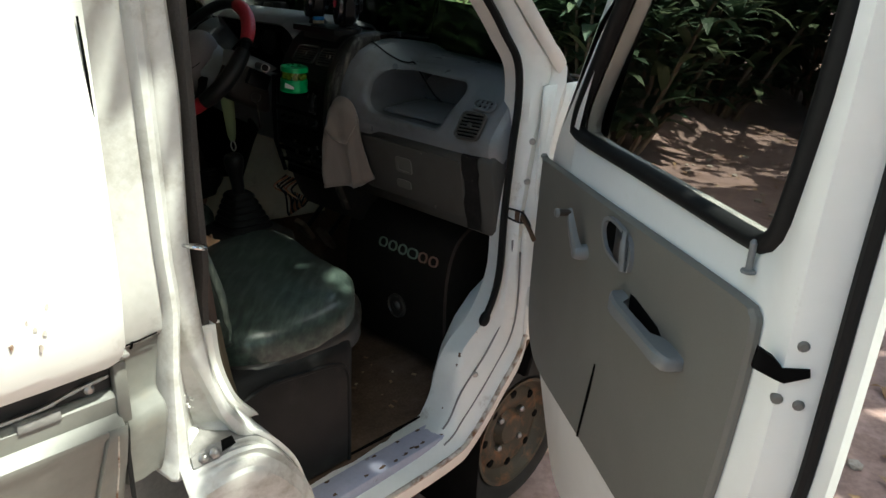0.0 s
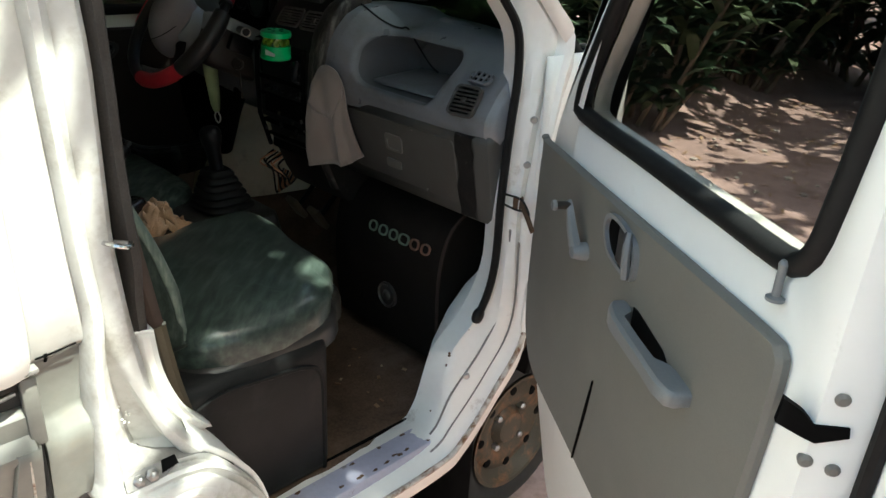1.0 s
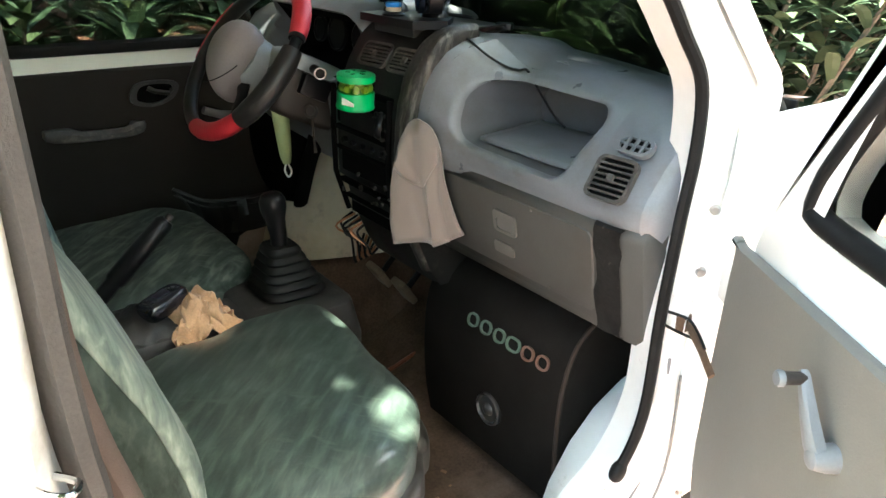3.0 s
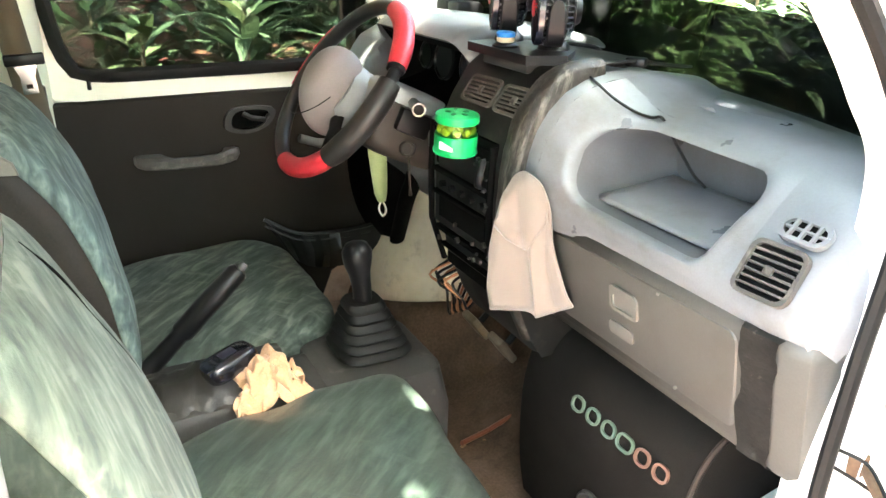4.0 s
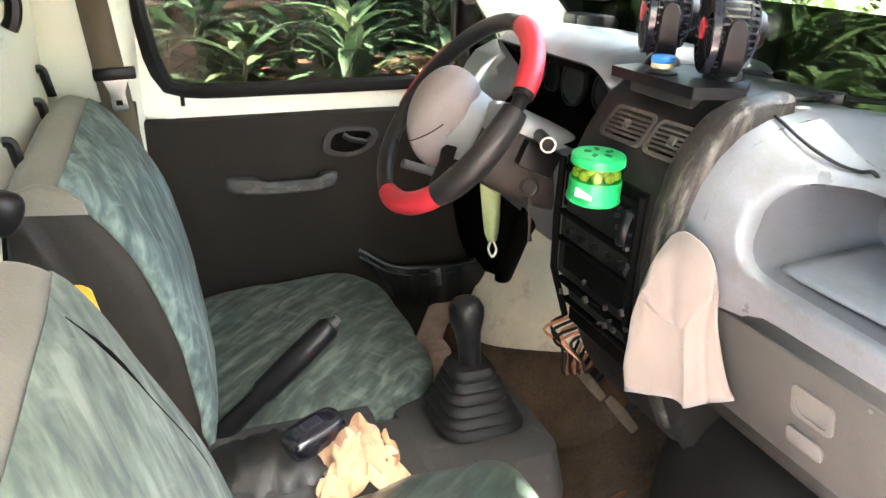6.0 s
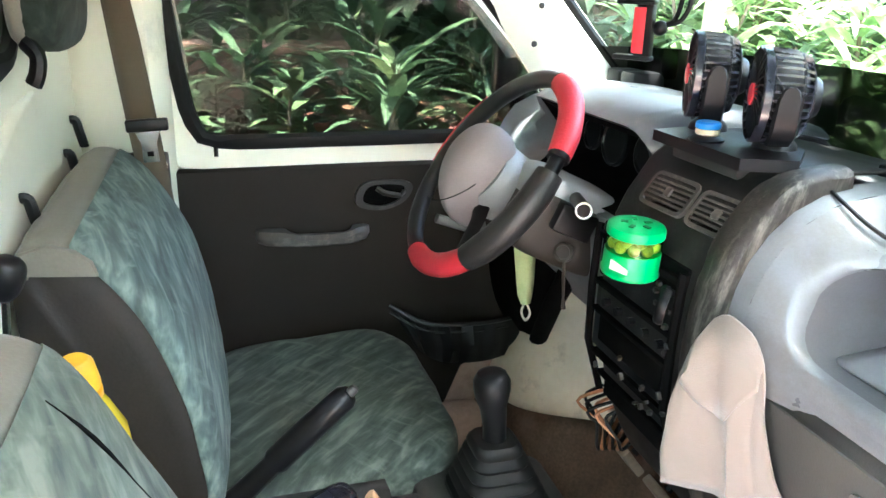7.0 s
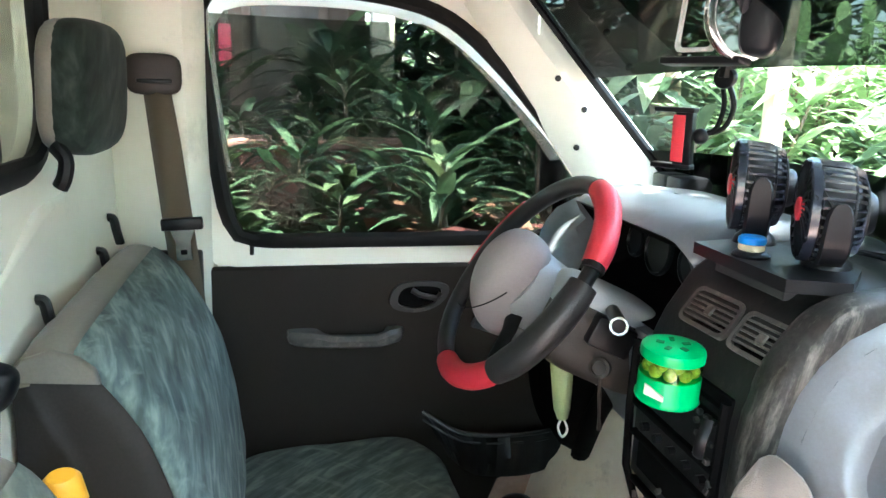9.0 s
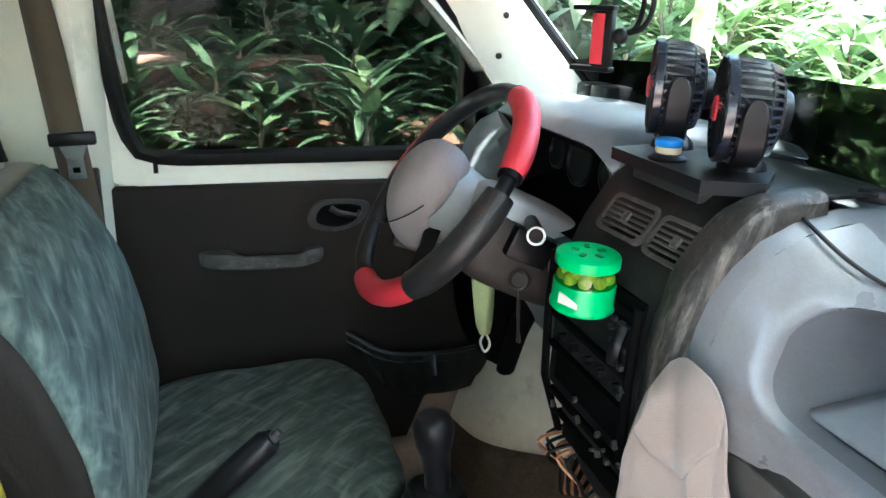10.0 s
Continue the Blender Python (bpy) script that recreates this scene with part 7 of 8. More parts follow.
def build_loose_items():
    # scent jar clipped to the heater panel
    j = thing("scent_jar", "green-lidded clear jar of yellow-green scent beads", "air freshener", (0.683, 0.668, 1.148))
    c = Matrix.Translation((0.680, 0.667, 1.151)) @ Matrix.Rotation(radians(4), 4, "X") @ Matrix.Diagonal((0.88, 0.88, 0.95, 1))
    b = bmesh.new()
    lathe(b, [(0.0395, 0.0), (0.0410, 0.002), (0.0410, 0.006), (0.0392, 0.008), (0.0392, 0.031), (0.038, 0.033), (0.036, 0.033)], 28, c)
    part("base_cup", b, GREEN, j, "green plastic base")
    b = bmesh.new()
    lathe(b, [(0.0375, 0.030), (0.0383, 0.032), (0.0383, 0.056), (0.0375, 0.058)], 28, c)
    o = part("clear_wall", b, JAR, j)
    o.visible_shadow = False
    b = bmesh.new()
    lathe(b, [(0.039, 0.053), (0.0402, 0.054), (0.0402, 0.062), (0.039, 0.0655), (0.032, 0.0675)], 28, c)
    lid = part("lid", b, GREEN, j, "green plastic lid")
    for i in range(5):
        a = 2 * math.pi * i / 5
        b = bmesh.new()
        box(b, (0.012, -0.003, 0.0675), (0.022, 0.003, 0.0690), c @ Matrix.Rotation(a, 4, "Z"))
        part("lid_slot", b, surface("dark_green", (0.005, 0.15, 0.04), 0.5) if i == 0 else bpy.data.materials["dark_green"], lid)
    rng = random.Random(4)
    for i in range(16):
        a = 2 * math.pi * i / 9 + (0.3 if i > 8 else 0)
        r = 0.0275 if i < 9 else 0.026
        b = bmesh.new()
        bmesh.ops.create_icosphere(b, subdivisions=2, radius=0.0090, matrix=c @ Matrix.Translation((r * math.cos(a), r * math.sin(a), 0.040 if i < 9 else 0.0500)))
        part("bead", b, BEAD, j)
    b = bmesh.new()
    slab(b, [(-0.013, 0.013), (-0.013, 0.026), (-0.004, 0.024), (0.013, 0.017), (0.013, 0.011)], 0.0380, 0.0402, c @ Matrix.Rotation(radians(35), 4, "Z") @ Matrix(((0, 0, -1, 0), (-1, 0, 0, 0), (0, 1, 0, 0), (0, 0, 0, 1))))
    part("paper_label", b, CORD, j, "white paper label")
    b = bmesh.new()
    box(b, (0.02, -0.01, 0.0), (0.05, 0.01, 0.02), c, bevel=0.002)
    part("clip", b, BLACK, j)

    # fan pair on a black board
    f = thing("dash_fans", "twin black clip fans on a black board on the dashboard", "fan", (0.80, 0.70, 1.30))
    b = bmesh.new()
    slab(b, [(0.752, 0.590), (0.812, 0.568), (0.866, 0.62), (0.862, 0.790), (0.755, 0.768)], 1.294, 1.308, Matrix())
    part("board", b, BLACK, f, "dusty black board")
    b = bmesh.new()
    box(b, (0.775, 0.62, 1.275), (0.85, 0.75, 1.294), bevel=0.003)
    part("board_foot", b, GREY_DARK, f)
    ax = Vector((-0.875, 0.485, 0.0)).normalized()
    for (bx, by), cz in (((0.832, 0.760), 1.379), ((0.838, 0.640), 1.369)):
        head = Vector((bx - 0.012, by, cz))
        m = frame_to(head, Vector((0, 0, 1)).cross(ax), ax)  # Z out of the front
        b = bmesh.new()
        sweep(b, [(bx, by, 1.308), (bx, by, 1.315), (bx, by, 1.325)], [0.026, 0.024, 0.014], 16)
        part("foot", b, BLACK, f)
        for k in (-1, 1):
            b = bmesh.new()
            side = Vector((0, 0, 1)).cross(ax) * k
            rows = []
            for out, z, half, thick in ((0.004, 1.314, 0.013, 0.008), (0.036, 1.317, 0.014, 0.007), (0.053, 1.330, 0.0145, 0.005), (0.0585, 1.350, 0.0145, 0.004), (0.0590, cz + 0.002, 0.013, 0.004), (0.0590, cz + 0.012, 0.009, 0.0035), (0.0590, cz + 0.016, 0.004, 0.003)):
                c = Vector((head.x, head.y, z)) + side * out - ax * 0.004
                rows.append([c + ax * half * u + side * thick * v for u, v in ((-1, -0.5), (-0.8, 0.5), (0.8, 0.5), (1, -0.5))])
            loft(b, rows, True, True)
            part("yoke", b, BLACK, f)
        R = 0.053
        circ = lambda r, z, n=32: [m @ Vector((r * math.cos(2 * math.pi * i / n), r * math.sin(2 * math.pi * i / n), z)) for i in range(n)]
        b = bmesh.new()
        loft(b, [circ(R, 0.012), circ(R + 0.0025, 0.014), circ(R + 0.0025, 0.022), circ(R, 0.024), circ(R - 0.003, 0.022), circ(R - 0.003, 0.014), circ(R, 0.012)], True)
        rim = part("rim", b, FAN_BAR, f)
        # barrel cage: bars along the axis, hoops round it
        for i in range(34):
            a = 2 * math.pi * i / 34
            e = Vector((math.cos(a), math.sin(a), 0))
            b = bmesh.new()
            sweep(b, [m @ (e * R + Vector((0, 0, 0.012))), m @ (e * (R - 0.002) + Vector((0, 0, -0.014))), m @ (e * (R - 0.008) + Vector((0, 0, -0.029))), m @ (e * 0.022 + Vector((0, 0, -0.034)))], 0.0021, 4)
            part("cage_bar", b, FAN_BAR, rim)
        b = bmesh.new()
        loft(b, [circ(R - 0.006, 0.010), circ(R - 0.007, -0.012), circ(R - 0.014, -0.026), circ(R - 0.016, -0.024), circ(R - 0.009, -0.010), circ(R - 0.008, 0.010), circ(R - 0.006, 0.010)], True)
        part("barrel", b, BLACK, rim)
        for r, z in ((R - 0.0035, -0.019), (0.034, -0.034)):
            b = bmesh.new()
            sweep(b, circ(r, z), 0.0016, 5, True)
            part("cage_hoop", b, BLACK, rim)
        for i in range(24):
            a = 2 * math.pi * i / 24
            b = bmesh.new()
            pts = [m @ Vector((r * math.cos(a + (R - r) * 9), r * math.sin(a + (R - r) * 9), 0.026 - 0.004 * (r / R))) for r in (0.016, 0.03, 0.044, R - 0.002)]
            sweep(b, pts, 0.0012, 4)
            part("front_bar", b, BLACK, rim)
        b = bmesh.new()
        lathe(b, [(0.013, 0.022), (0.013, 0.027), (0.010, 0.028)], 20, m)
        part("badge", b, RED, rim, "red centre badge")
        b = bmesh.new()
        lathe(b, [(0.020, -0.046), (0.023, -0.042), (0.025, -0.01), (0.020, 0.0)], 20, m)
        part("motor", b, BLACK, rim)
        for i in range(4):
            b = bmesh.new()
            mi = m @ Matrix.Rotation(i * math.pi / 2 + 0.3, 4, "Z")
            loft(b, [[mi @ Vector((r, w * math.cos(0.6) * s, 0.004 + w * math.sin(0.6) * s)) for s in (-1, 0, 1)] for r, w in ((0.012, 0.008), (0.03, 0.018), (0.048, 0.022), (0.052, 0.014))])
            solid(part("blade", b, GREY_DARK, rim), 0.0012)
    # small capped tub
    t = thing("capped_tub", "small tub with blue cap and cream band on the fan board", "tub", (0.765, 0.675, 1.308))
    tm = Matrix.Translation((0.778, 0.688, 1.308)) @ Matrix.Diagonal((0.80, 0.80, 0.72, 1))
    b = bmesh.new()
    lathe(b, [(0.026, 0), (0.027, 0.004), (0.022, 0.008), (0.018, 0.010)], 20, tm)
    part("black_base", b, BLACK, t)
    b = bmesh.new()
    lathe(b, [(0.016, 0.010), (0.018, 0.012), (0.018, 0.020), (0.016, 0.022)], 20, tm)
    part("cream_band", b, CREAM, t)
    b = bmesh.new()
    lathe(b, [(0.018, 0.021), (0.019, 0.023), (0.019, 0.030), (0.016, 0.033)], 20, tm)
    part("blue_cap", b, BLUE, t)

    # phone holder on a bent arm below the mirror
    p = thing("phone_holder", "black and red phone holder on a bent arm from the screen", "phone holder", (0.77, 0.85, 1.43))
    m = frame_to((0.773, 0.852, 1.428), (0.55, -0.80, 0), (-0.05, 0.0, 1)) @ Matrix.Scale(0.80, 4)
    b = bmesh.new()
    box(b, (-0.012, -0.008, -0.045), (0.018, 0.008, 0.045), m, bevel=0.002)
    part("back_plate", b, BLACK, p)
    b = bmesh.new()
    box(b, (-0.018, -0.004, -0.038), (-0.011, 0.006, 0.038), m, bevel=0.001)
    box(b, (-0.014, -0.0095, -0.038), (0.006, -0.0078, 0.038), m, bevel=0.0005)
    part("red_pad", b, RED, p, "red pad")
    for z in (-1, 1):
        b = bmesh.new()
        box(b, (-0.050, -0.010, z * 0.046 - 0.004), (0.020, 0.010, z * 0.046 + 0.004), m, bevel=0.002)
        part("clamp_jaw", b, BLACK, p)
    b = bmesh.new()
    bmesh.ops.create_uvsphere(b, u_segments=14, v_segments=8, radius=0.013, matrix=m @ Matrix.Translation((0.028, 0.004, 0.005)))
    part("ball_joint", b, BLACK, p)
    for k in (0, 1):
        b = bmesh.new()
        sweep(b, catmull([m @ Vector((0.032, 0.006, 0.008)), m @ Vector((0.050 + 0.012 * k, 0.01, 0.020)), m @ Vector((0.058 + 0.016 * k, 0.012, 0.055)), m @ Vector((0.052 + 0.010 * k, 0.012, 0.090))], 5), 0.0035, 6)
        part("arm_rod", b, BLACK, p)
    b = bmesh.new()
    lathe(b, [(0.016, -0.008), (0.018, -0.004), (0.018, 0.004), (0.016, 0.008)], 16, m @ Matrix.Translation((0.056, 0.012, 0.098)) @ Matrix.Rotation(radians(90), 4, "X"))
    part("arm_knob", b, BLACK, p)
    b = bmesh.new()
    sweep(b, [m @ Vector((0.056, 0.012, 0.098)), m @ Vector((0.058, 0.014, 0.13)), m @ Vector((0.070, 0.02, 0.15))], 0.010, 8)
    part("arm_neck", b, BLACK, p)
    # mirror pair
    r = thing("rear_view_mirror", "rear-view mirror with a small round mirror on its stalk", "mirror", (0.765, 0.74, 1.56))
    mm = frame_to((0.765, 0.760, 1.565), (0.30, -0.95, 0), (0.12, 0, 1))
    b = bmesh.new()
    pillow(b, (0.058, 0.05, 0.12), mm @ Matrix.Rotation(radians(28), 4, "Z") @ Matrix.Translation((0.030, 0, 0.025)), 4, 6)
    part("mirror_shell", b, BLACK, r)
    b = bmesh.new()
    lathe(b, [(0.050, -0.008), (0.053, -0.002), (0.053, 0.004), (0.048, 0.006)], 28, mm @ Matrix.Rotation(radians(80), 4, "Z") @ Matrix.Rotation(radians(90), 4, "X") @ Matrix.Translation((0.0, 0.01, 0.02)))
    part("round_frame", b, CHROME, r)
    b = bmesh.new()
    lathe(b, [(0.046, 0.004), (0.046, 0.0075)], 28, mm @ Matrix.Rotation(radians(80), 4, "Z") @ Matrix.Rotation(radians(90), 4, "X") @ Matrix.Translation((0.0, 0.01, 0.02)))
    part("round_glass", b, MIRROR, r)
    b = bmesh.new()
    ring(b, rrect(0.062, 0.085, 0.01), rrect(0.052, 0.075, 0.008), 0.0, 0.004, mm @ Matrix.Rotation(radians(90), 4, "X") @ Matrix.Translation((-0.045, 0.012, 0.0)))
    part("square_frame", b, PALE_MARK, r)
    b = bmesh.new()
    box(b, (-0.09, -0.012, -0.046), (0.03, 0.012, -0.037), mm, bevel=0.003)
    part("shelf_clamp", b, BLACK, r)
    b = bmesh.new()
    sweep(b, [(0.765, 0.74, 1.57), (0.755, 0.72, 1.62), (0.715, 0.70, 1.665)], 0.008, 8)
    part("stalk", b, BLACK, r)

    # pale cloth hung over the side of the centre stack, its upper corner folded down
    b = bmesh.new()
    n = 20
    top = catmull([(0.686, 0.549, 1.075), (0.692, 0.536, 1.120), (0.706, 0.524, 1.154), (0.714, 0.494, 1.154), (0.722, 0.472, 1.130), (0.730, 0.468, 1.095)], 4)
    low = catmull([(0.702, 0.571, 0.908), (0.722, 0.545, 0.915), (0.740, 0.524, 0.919), (0.756, 0.506, 0.914), (0.768, 0.496, 0.922), (0.786, 0.464, 0.944)], 4)
    rows = []
    for k in range(15):
        f = k / 14
        rows.append([a.lerp(c2, f) + Vector((-0.010 * math.sin(f * 3) + 0.004 * noise.noise(Vector((i * 0.4, f * 3, 0))), 0, 0)) + Vector((-0.012 * f * max(0.0, 1 - abs(i - 13) / 3.0), 0, 0)) + Vector((0.008 * f * max(0.0, 1 - abs(i - 16) / 2.0), 0, 0)) for i, (a, c2) in enumerate(zip(top, low))])
    loft(b, rows)
    cloth = solid(tagged(part("hanging_cloth", b, CLOTH, None, smooth=60), "pale beige cloth hung over the side of the centre stack", "cloth"), 0.004)
    b = bmesh.new()
    fold = [rows[0][2:18], [p + Vector((-0.007, -0.004, -0.004)) for p in rows[2][2:18]], [rows[5][i].lerp(rows[5][10], 0.45) + Vector((-0.007, -0.004, 0)) for i in range(2, 18)], [rows[7][10] + Vector((-0.006, -0.003 - 0.0015 * (i - 10), 0)) for i in range(2, 18)]]
    loft(b, fold)
    solid(part("folded_corner", b, CLOTH, cloth, "corner folded over"), 0.003)

    # speaker box in the passenger footwell
    s = thing("speaker_box", "black carpeted speaker box with pale lettering bars in the footwell", "speaker", (0.92, 0.40, 0.44))
    prof = catmull([(0.820, 0.47), (0.806, 0.55), (0.800, 0.66), (0.806, 0.75), (0.830, 0.815), (0.875, 0.850), (0.93, 0.858)], 4) + [Vector((1.02, 0.85)), Vector((1.02, 0.47))]
    prof = [Vector((p[0], p[1])) for p in prof]
    c0 = Vector((0.91, 0.66))
    b = bmesh.new()
    loft(b, [[Vector((c0.x + (p.x - c0.x) * k, y, c0.y + (p.y - c0.y) * k)) for p in prof] for y, k in ((0.205, 0.97), (0.212, 1.0), (0.598, 1.0), (0.605, 0.97))], True, True)
    part("cabinet", b, CARPET, s)
    b = bmesh.new()
    sweep(b, [Vector((p.x, 0.209, p.y)) for p in prof[:26]], 0.004, 6)
    part("edge_piping", b, CARPET_WARM, s)
    mk = frame_to((0.800, 0.385, 0.60), (0, -1, 0), (-1, 0, 0.02))
    b = bmesh.new()
    lathe(b, [(0.034, -0.004), (0.034, 0.004), (0.030, 0.007), (0.026, 0.003), (0.014, 0.003), (0.010, 0.008), (0.005, 0.010)], 24, mk)
    part("round_badge", b, BADGE, s, "silver round badge")
    # lettering reduced to plain coloured bars and rings
    x_at = lambda z: 0.803 + max(0.0, z - 0.74) * 0.30
    for i in range(6):
        y = 0.452 - 0.038 * i
        mat = (GREEN_MARK, GREEN_MARK, GREEN_MARK, GREEN_MARK, ORANGE_MARK, ORANGE_MARK)[i]
        w = 0.030 if i != 3 else 0.036
        ml = frame_to((x_at(0.765) - 0.004, y, 0.765), (0, -1, 0), (-0.95, 0, 0.3))
        b = bmesh.new()
        ring(b, rrect(w, 0.027, 0.012, 5), rrect(w - 0.0075, 0.0195, 0.0085, 5), -0.002, 0.0025, ml)
        part("lettering_bar", b, mat, s)
    b = bmesh.new()
    mside = frame_to((0.90, 0.205, 0.60), (1, 0, 0), (0, -1, 0))
    for k in (-0.012, 0.012):
        box(b, (k - 0.004, -0.012, 0), (k + 0.004, 0.012, 0.003), mside)
    part("side_terminal", b, GREY, s)

    # crumbs and paper scraps on the mat
    rng = random.Random(21)
    b = bmesh.new()
    for _ in range(24):
        x, y = rng.uniform(0.56, 0.86), rng.uniform(0.20, 0.62) if rng.random() < 0.7 else rng.uniform(0.62, 1.0)
        if x > 0.78 and y < 0.62:
            continue
        w = rng.uniform(0.002, 0.007)
        mm = Matrix.Translation((x, y, 0.4335)) @ Matrix.Rotation(rng.uniform(0, 6.28), 4, "Z") @ Matrix.Rotation(rng.uniform(-0.3, 0.3), 4, "X")
        box(b, (-w, -w * 0.6, 0), (w, w * 0.6, 0.0015), mm)
    tagged(part("floor_crumbs", b, LITTER, None, smooth=0), "pale crumbs and scraps on the floor mat", "crumbs", kind="stuff")
    # rod and pedals on the floor
    b = bmesh.new()
    sweep(b, [(0.80, 0.806, 0.441), (0.87, 0.815, 0.445), (0.985, 0.832, 0.462)], 0.010, 8, flat=0.6)
    tagged(part("wooden_rod", b, ROD, None), "red-brown wooden rod lying on the floor mat", "rod")
    for nm, y, lab in (("accelerator_pedal", 0.846, "worn accelerator pedal on a bent arm"), ("brake_pedal", 0.96, "worn brake pedal on a bent arm")):
        t = thing(nm, lab, "pedal", (0.93, y, 0.63))
        b = bmesh.new()
        box(b, (-0.012, -0.022, -0.045), (0.006, 0.022, 0.045), Matrix.Translation((0.92, y, 0.635)) @ Matrix.Rotation(radians(-38), 4, "Y") @ Matrix.Rotation(radians(12), 4, "X"), bevel=0.004)
        part("pad", b, PEDAL, t)
        b = bmesh.new()
        sweep(b, [(0.93, y, 0.64), (0.99, y, 0.70), (1.02, y, 0.85), (1.06, y, 1.0)], 0.008, 6)
        part("arm", b, RUBBER, t)
    # white wheel hump in the far corner
    b = bmesh.new()
    hump = [[(0.76, 1.338, 0.60), (0.80, 1.22, 0.60), (0.90, 1.10, 0.63), (1.03, 1.00, 0.66)],
            [(0.79, 1.338, 0.70), (0.835, 1.205, 0.725), (0.93, 1.10, 0.745), (1.05, 1.00, 0.77)],
            [(0.85, 1.338, 0.81), (0.88, 1.235, 0.825), (0.97, 1.13, 0.85), (1.07, 1.02, 0.88)],
            [(0.90, 1.338, 0.885), (0.93, 1.26, 0.90), (1.01, 1.15, 0.94), (1.09, 1.03, 0.97)],
            [(0.96, 1.338, 1.02), (1.00, 1.26, 1.03), (1.05, 1.15, 1.05), (1.10, 1.03, 1.06)]]
    cross = [catmull(r, 5) for r in hump]
    loft(b, [list(c) for c in zip(*[catmull(list(c), 4) for c in zip(*cross)])])
    part("far_wheel_hump", b, HUMP, van, "white painted wheel hump")
    b = bmesh.new()
    loft(b, [catmull(r, 5) for r in ([(0.755, 1.340, 0.605), (0.796, 1.222, 0.605), (0.896, 1.098, 0.635), (1.03, 0.995, 0.665)], [(0.745, 1.340, 0.58), (0.785, 1.212, 0.58), (0.885, 1.085, 0.605), (1.03, 0.97, 0.63)], [(0.72, 1.34, 0.425), (0.76, 1.19, 0.425), (0.85, 1.05, 0.425), (1.0, 0.92, 0.425)])])
    solid(part("hump_carpet", b, FLOOR, van, "brown mat turned up over the hump"), 0.006)
    b = bmesh.new()
    box(b, (0.30, 1.27, 0.42), (0.74, 1.338, 0.575), bevel=0.015)
    part("far_sill", b, FAR_SILL, van, "dusty far sill, shade put into its colour")


build_loose_items()


def build_belts_and_headrest():
    t = thing("seat_belt", "brown driver seat belt with buckle tongue on the pillar", "seat belt", (0.08, 1.24, 0.7))
    b = bmesh.new()
    pts = [(0.060, 1.235, 1.485), (0.072, 1.236, 1.38), (0.085, 1.238, 1.25), (0.10, 1.243, 1.10), (0.115, 1.248, 0.90), (0.13, 1.25, 0.70)]
    loft(b, [[Vector(p) + Vector((-w, -0.006, 0)), Vector(p) + Vector((0, -0.012, 0)), Vector(p) + Vector((w, -0.006, 0))] for p, w in zip(pts, (0.020, 0.023, 0.024, 0.024, 0.024, 0.024))])
    solid(part("webbing", b, BELT, t), 0.003)
    b = bmesh.new()
    m = frame_to((0.058, 1.232, 1.485), (1, 0.05, 0), (0, -1, 0))
    pillow(b, (0.085, 0.065, 0.025), m, 4, 6)
    ringp = part("guide", b, SHROUD, t, "brown plastic belt guide")
    b = bmesh.new()
    box(b, (-0.025, -0.014, 0.010), (0.028, -0.007, 0.0145), m, bevel=0.002)
    part("guide_slot", b, BLACK, ringp)
    b = bmesh.new()
    m2 = frame_to((0.094, 1.222, 1.205), (1, 0, 0.05), (0, -1, 0))
    slab(b, [(-0.020, 0.032), (0.020, 0.032), (0.016, 0.020), (0.012, 0.010), (0.013, -0.022), (-0.013, -0.022), (-0.012, 0.010), (-0.016, 0.020)], -0.002, 0.003, m2)
    part("buckle_tongue", b, CHROME, t, "steel buckle tongue")
    b = bmesh.new()
    box(b, (-0.005, -0.012, 0.003), (0.005, -0.004, 0.0045), m2)
    part("tongue_slot", b, VOID, t)
    b = bmesh.new()
    box(b, (-0.032, 0.030, -0.006), (0.034, 0.050, 0.010), m2, bevel=0.003)
    part("tongue_grip", b, BLACK, t)
    # near belt hanging along the pillar
    t = thing("seat_belt", "faded brown passenger belt hanging along the door pillar", "seat belt", (0.06, 0.12, 0.7))
    b = bmesh.new()
    pts = [(0.030, 0.050, 1.48), (0.046, 0.045, 1.27), (0.052, 0.052, 1.15), (0.066, 0.072, 1.06), (0.086, 0.095, 0.97), (0.106, 0.118, 0.88)]
    loft(b, [[p + Vector((-0.016, 0.006, 0)), p + Vector((0, -0.001, 0)), p + Vector((0.014, 0.004, 0))] for p in catmull(pts, 4)])
    solid(part("webbing", b, BELT_OLD, t), 0.003)
    b = bmesh.new()
    pillow(b, (0.03, 0.075, 0.06), Matrix.Translation((0.026, 0.065, 1.49)), 4, 5)
    part("guide", b, SHROUD, t)
    # head restraint hung on the bulkhead
    h = thing("head_restraint", "grey-green cloth head restraint fixed on the bulkhead", "headrest", (0.02, 0.96, 1.45))
    m = frame_to((0.018, 1.000, 1.466), (0, 1, 0), (0.05, 0, 1))
    b = bmesh.new()
    pillow(b, (0.245, 0.062, 0.165), m, 3.6, 8)
    part("pad", b, FABRIC_REST, h, smooth=60)
    b = bmesh.new()
    pillow(b, (0.236, 0.034, 0.160), m @ Matrix.Translation((-0.006, 0.018, 0)), 3.6, 7)
    part("side_vinyl", b, VINYL, h, smooth=60)
    b = bmesh.new()
    sweep(b, catmull([(0.0, 0.90, 1.40), (0.012, 0.895, 1.385), (0.010, 0.893, 1.365), (0.004, 0.893, 1.352)], 4), 0.012, 8, flat=0.7)
    part("bracket", b, BLACK, h)
    # knob on a bent steel stem behind the near seat
    k = thing("latch_lever", "black knob on a bent steel stem behind the passenger seat", "lever", (0.03, 0.57, 1.1))
    b = bmesh.new()
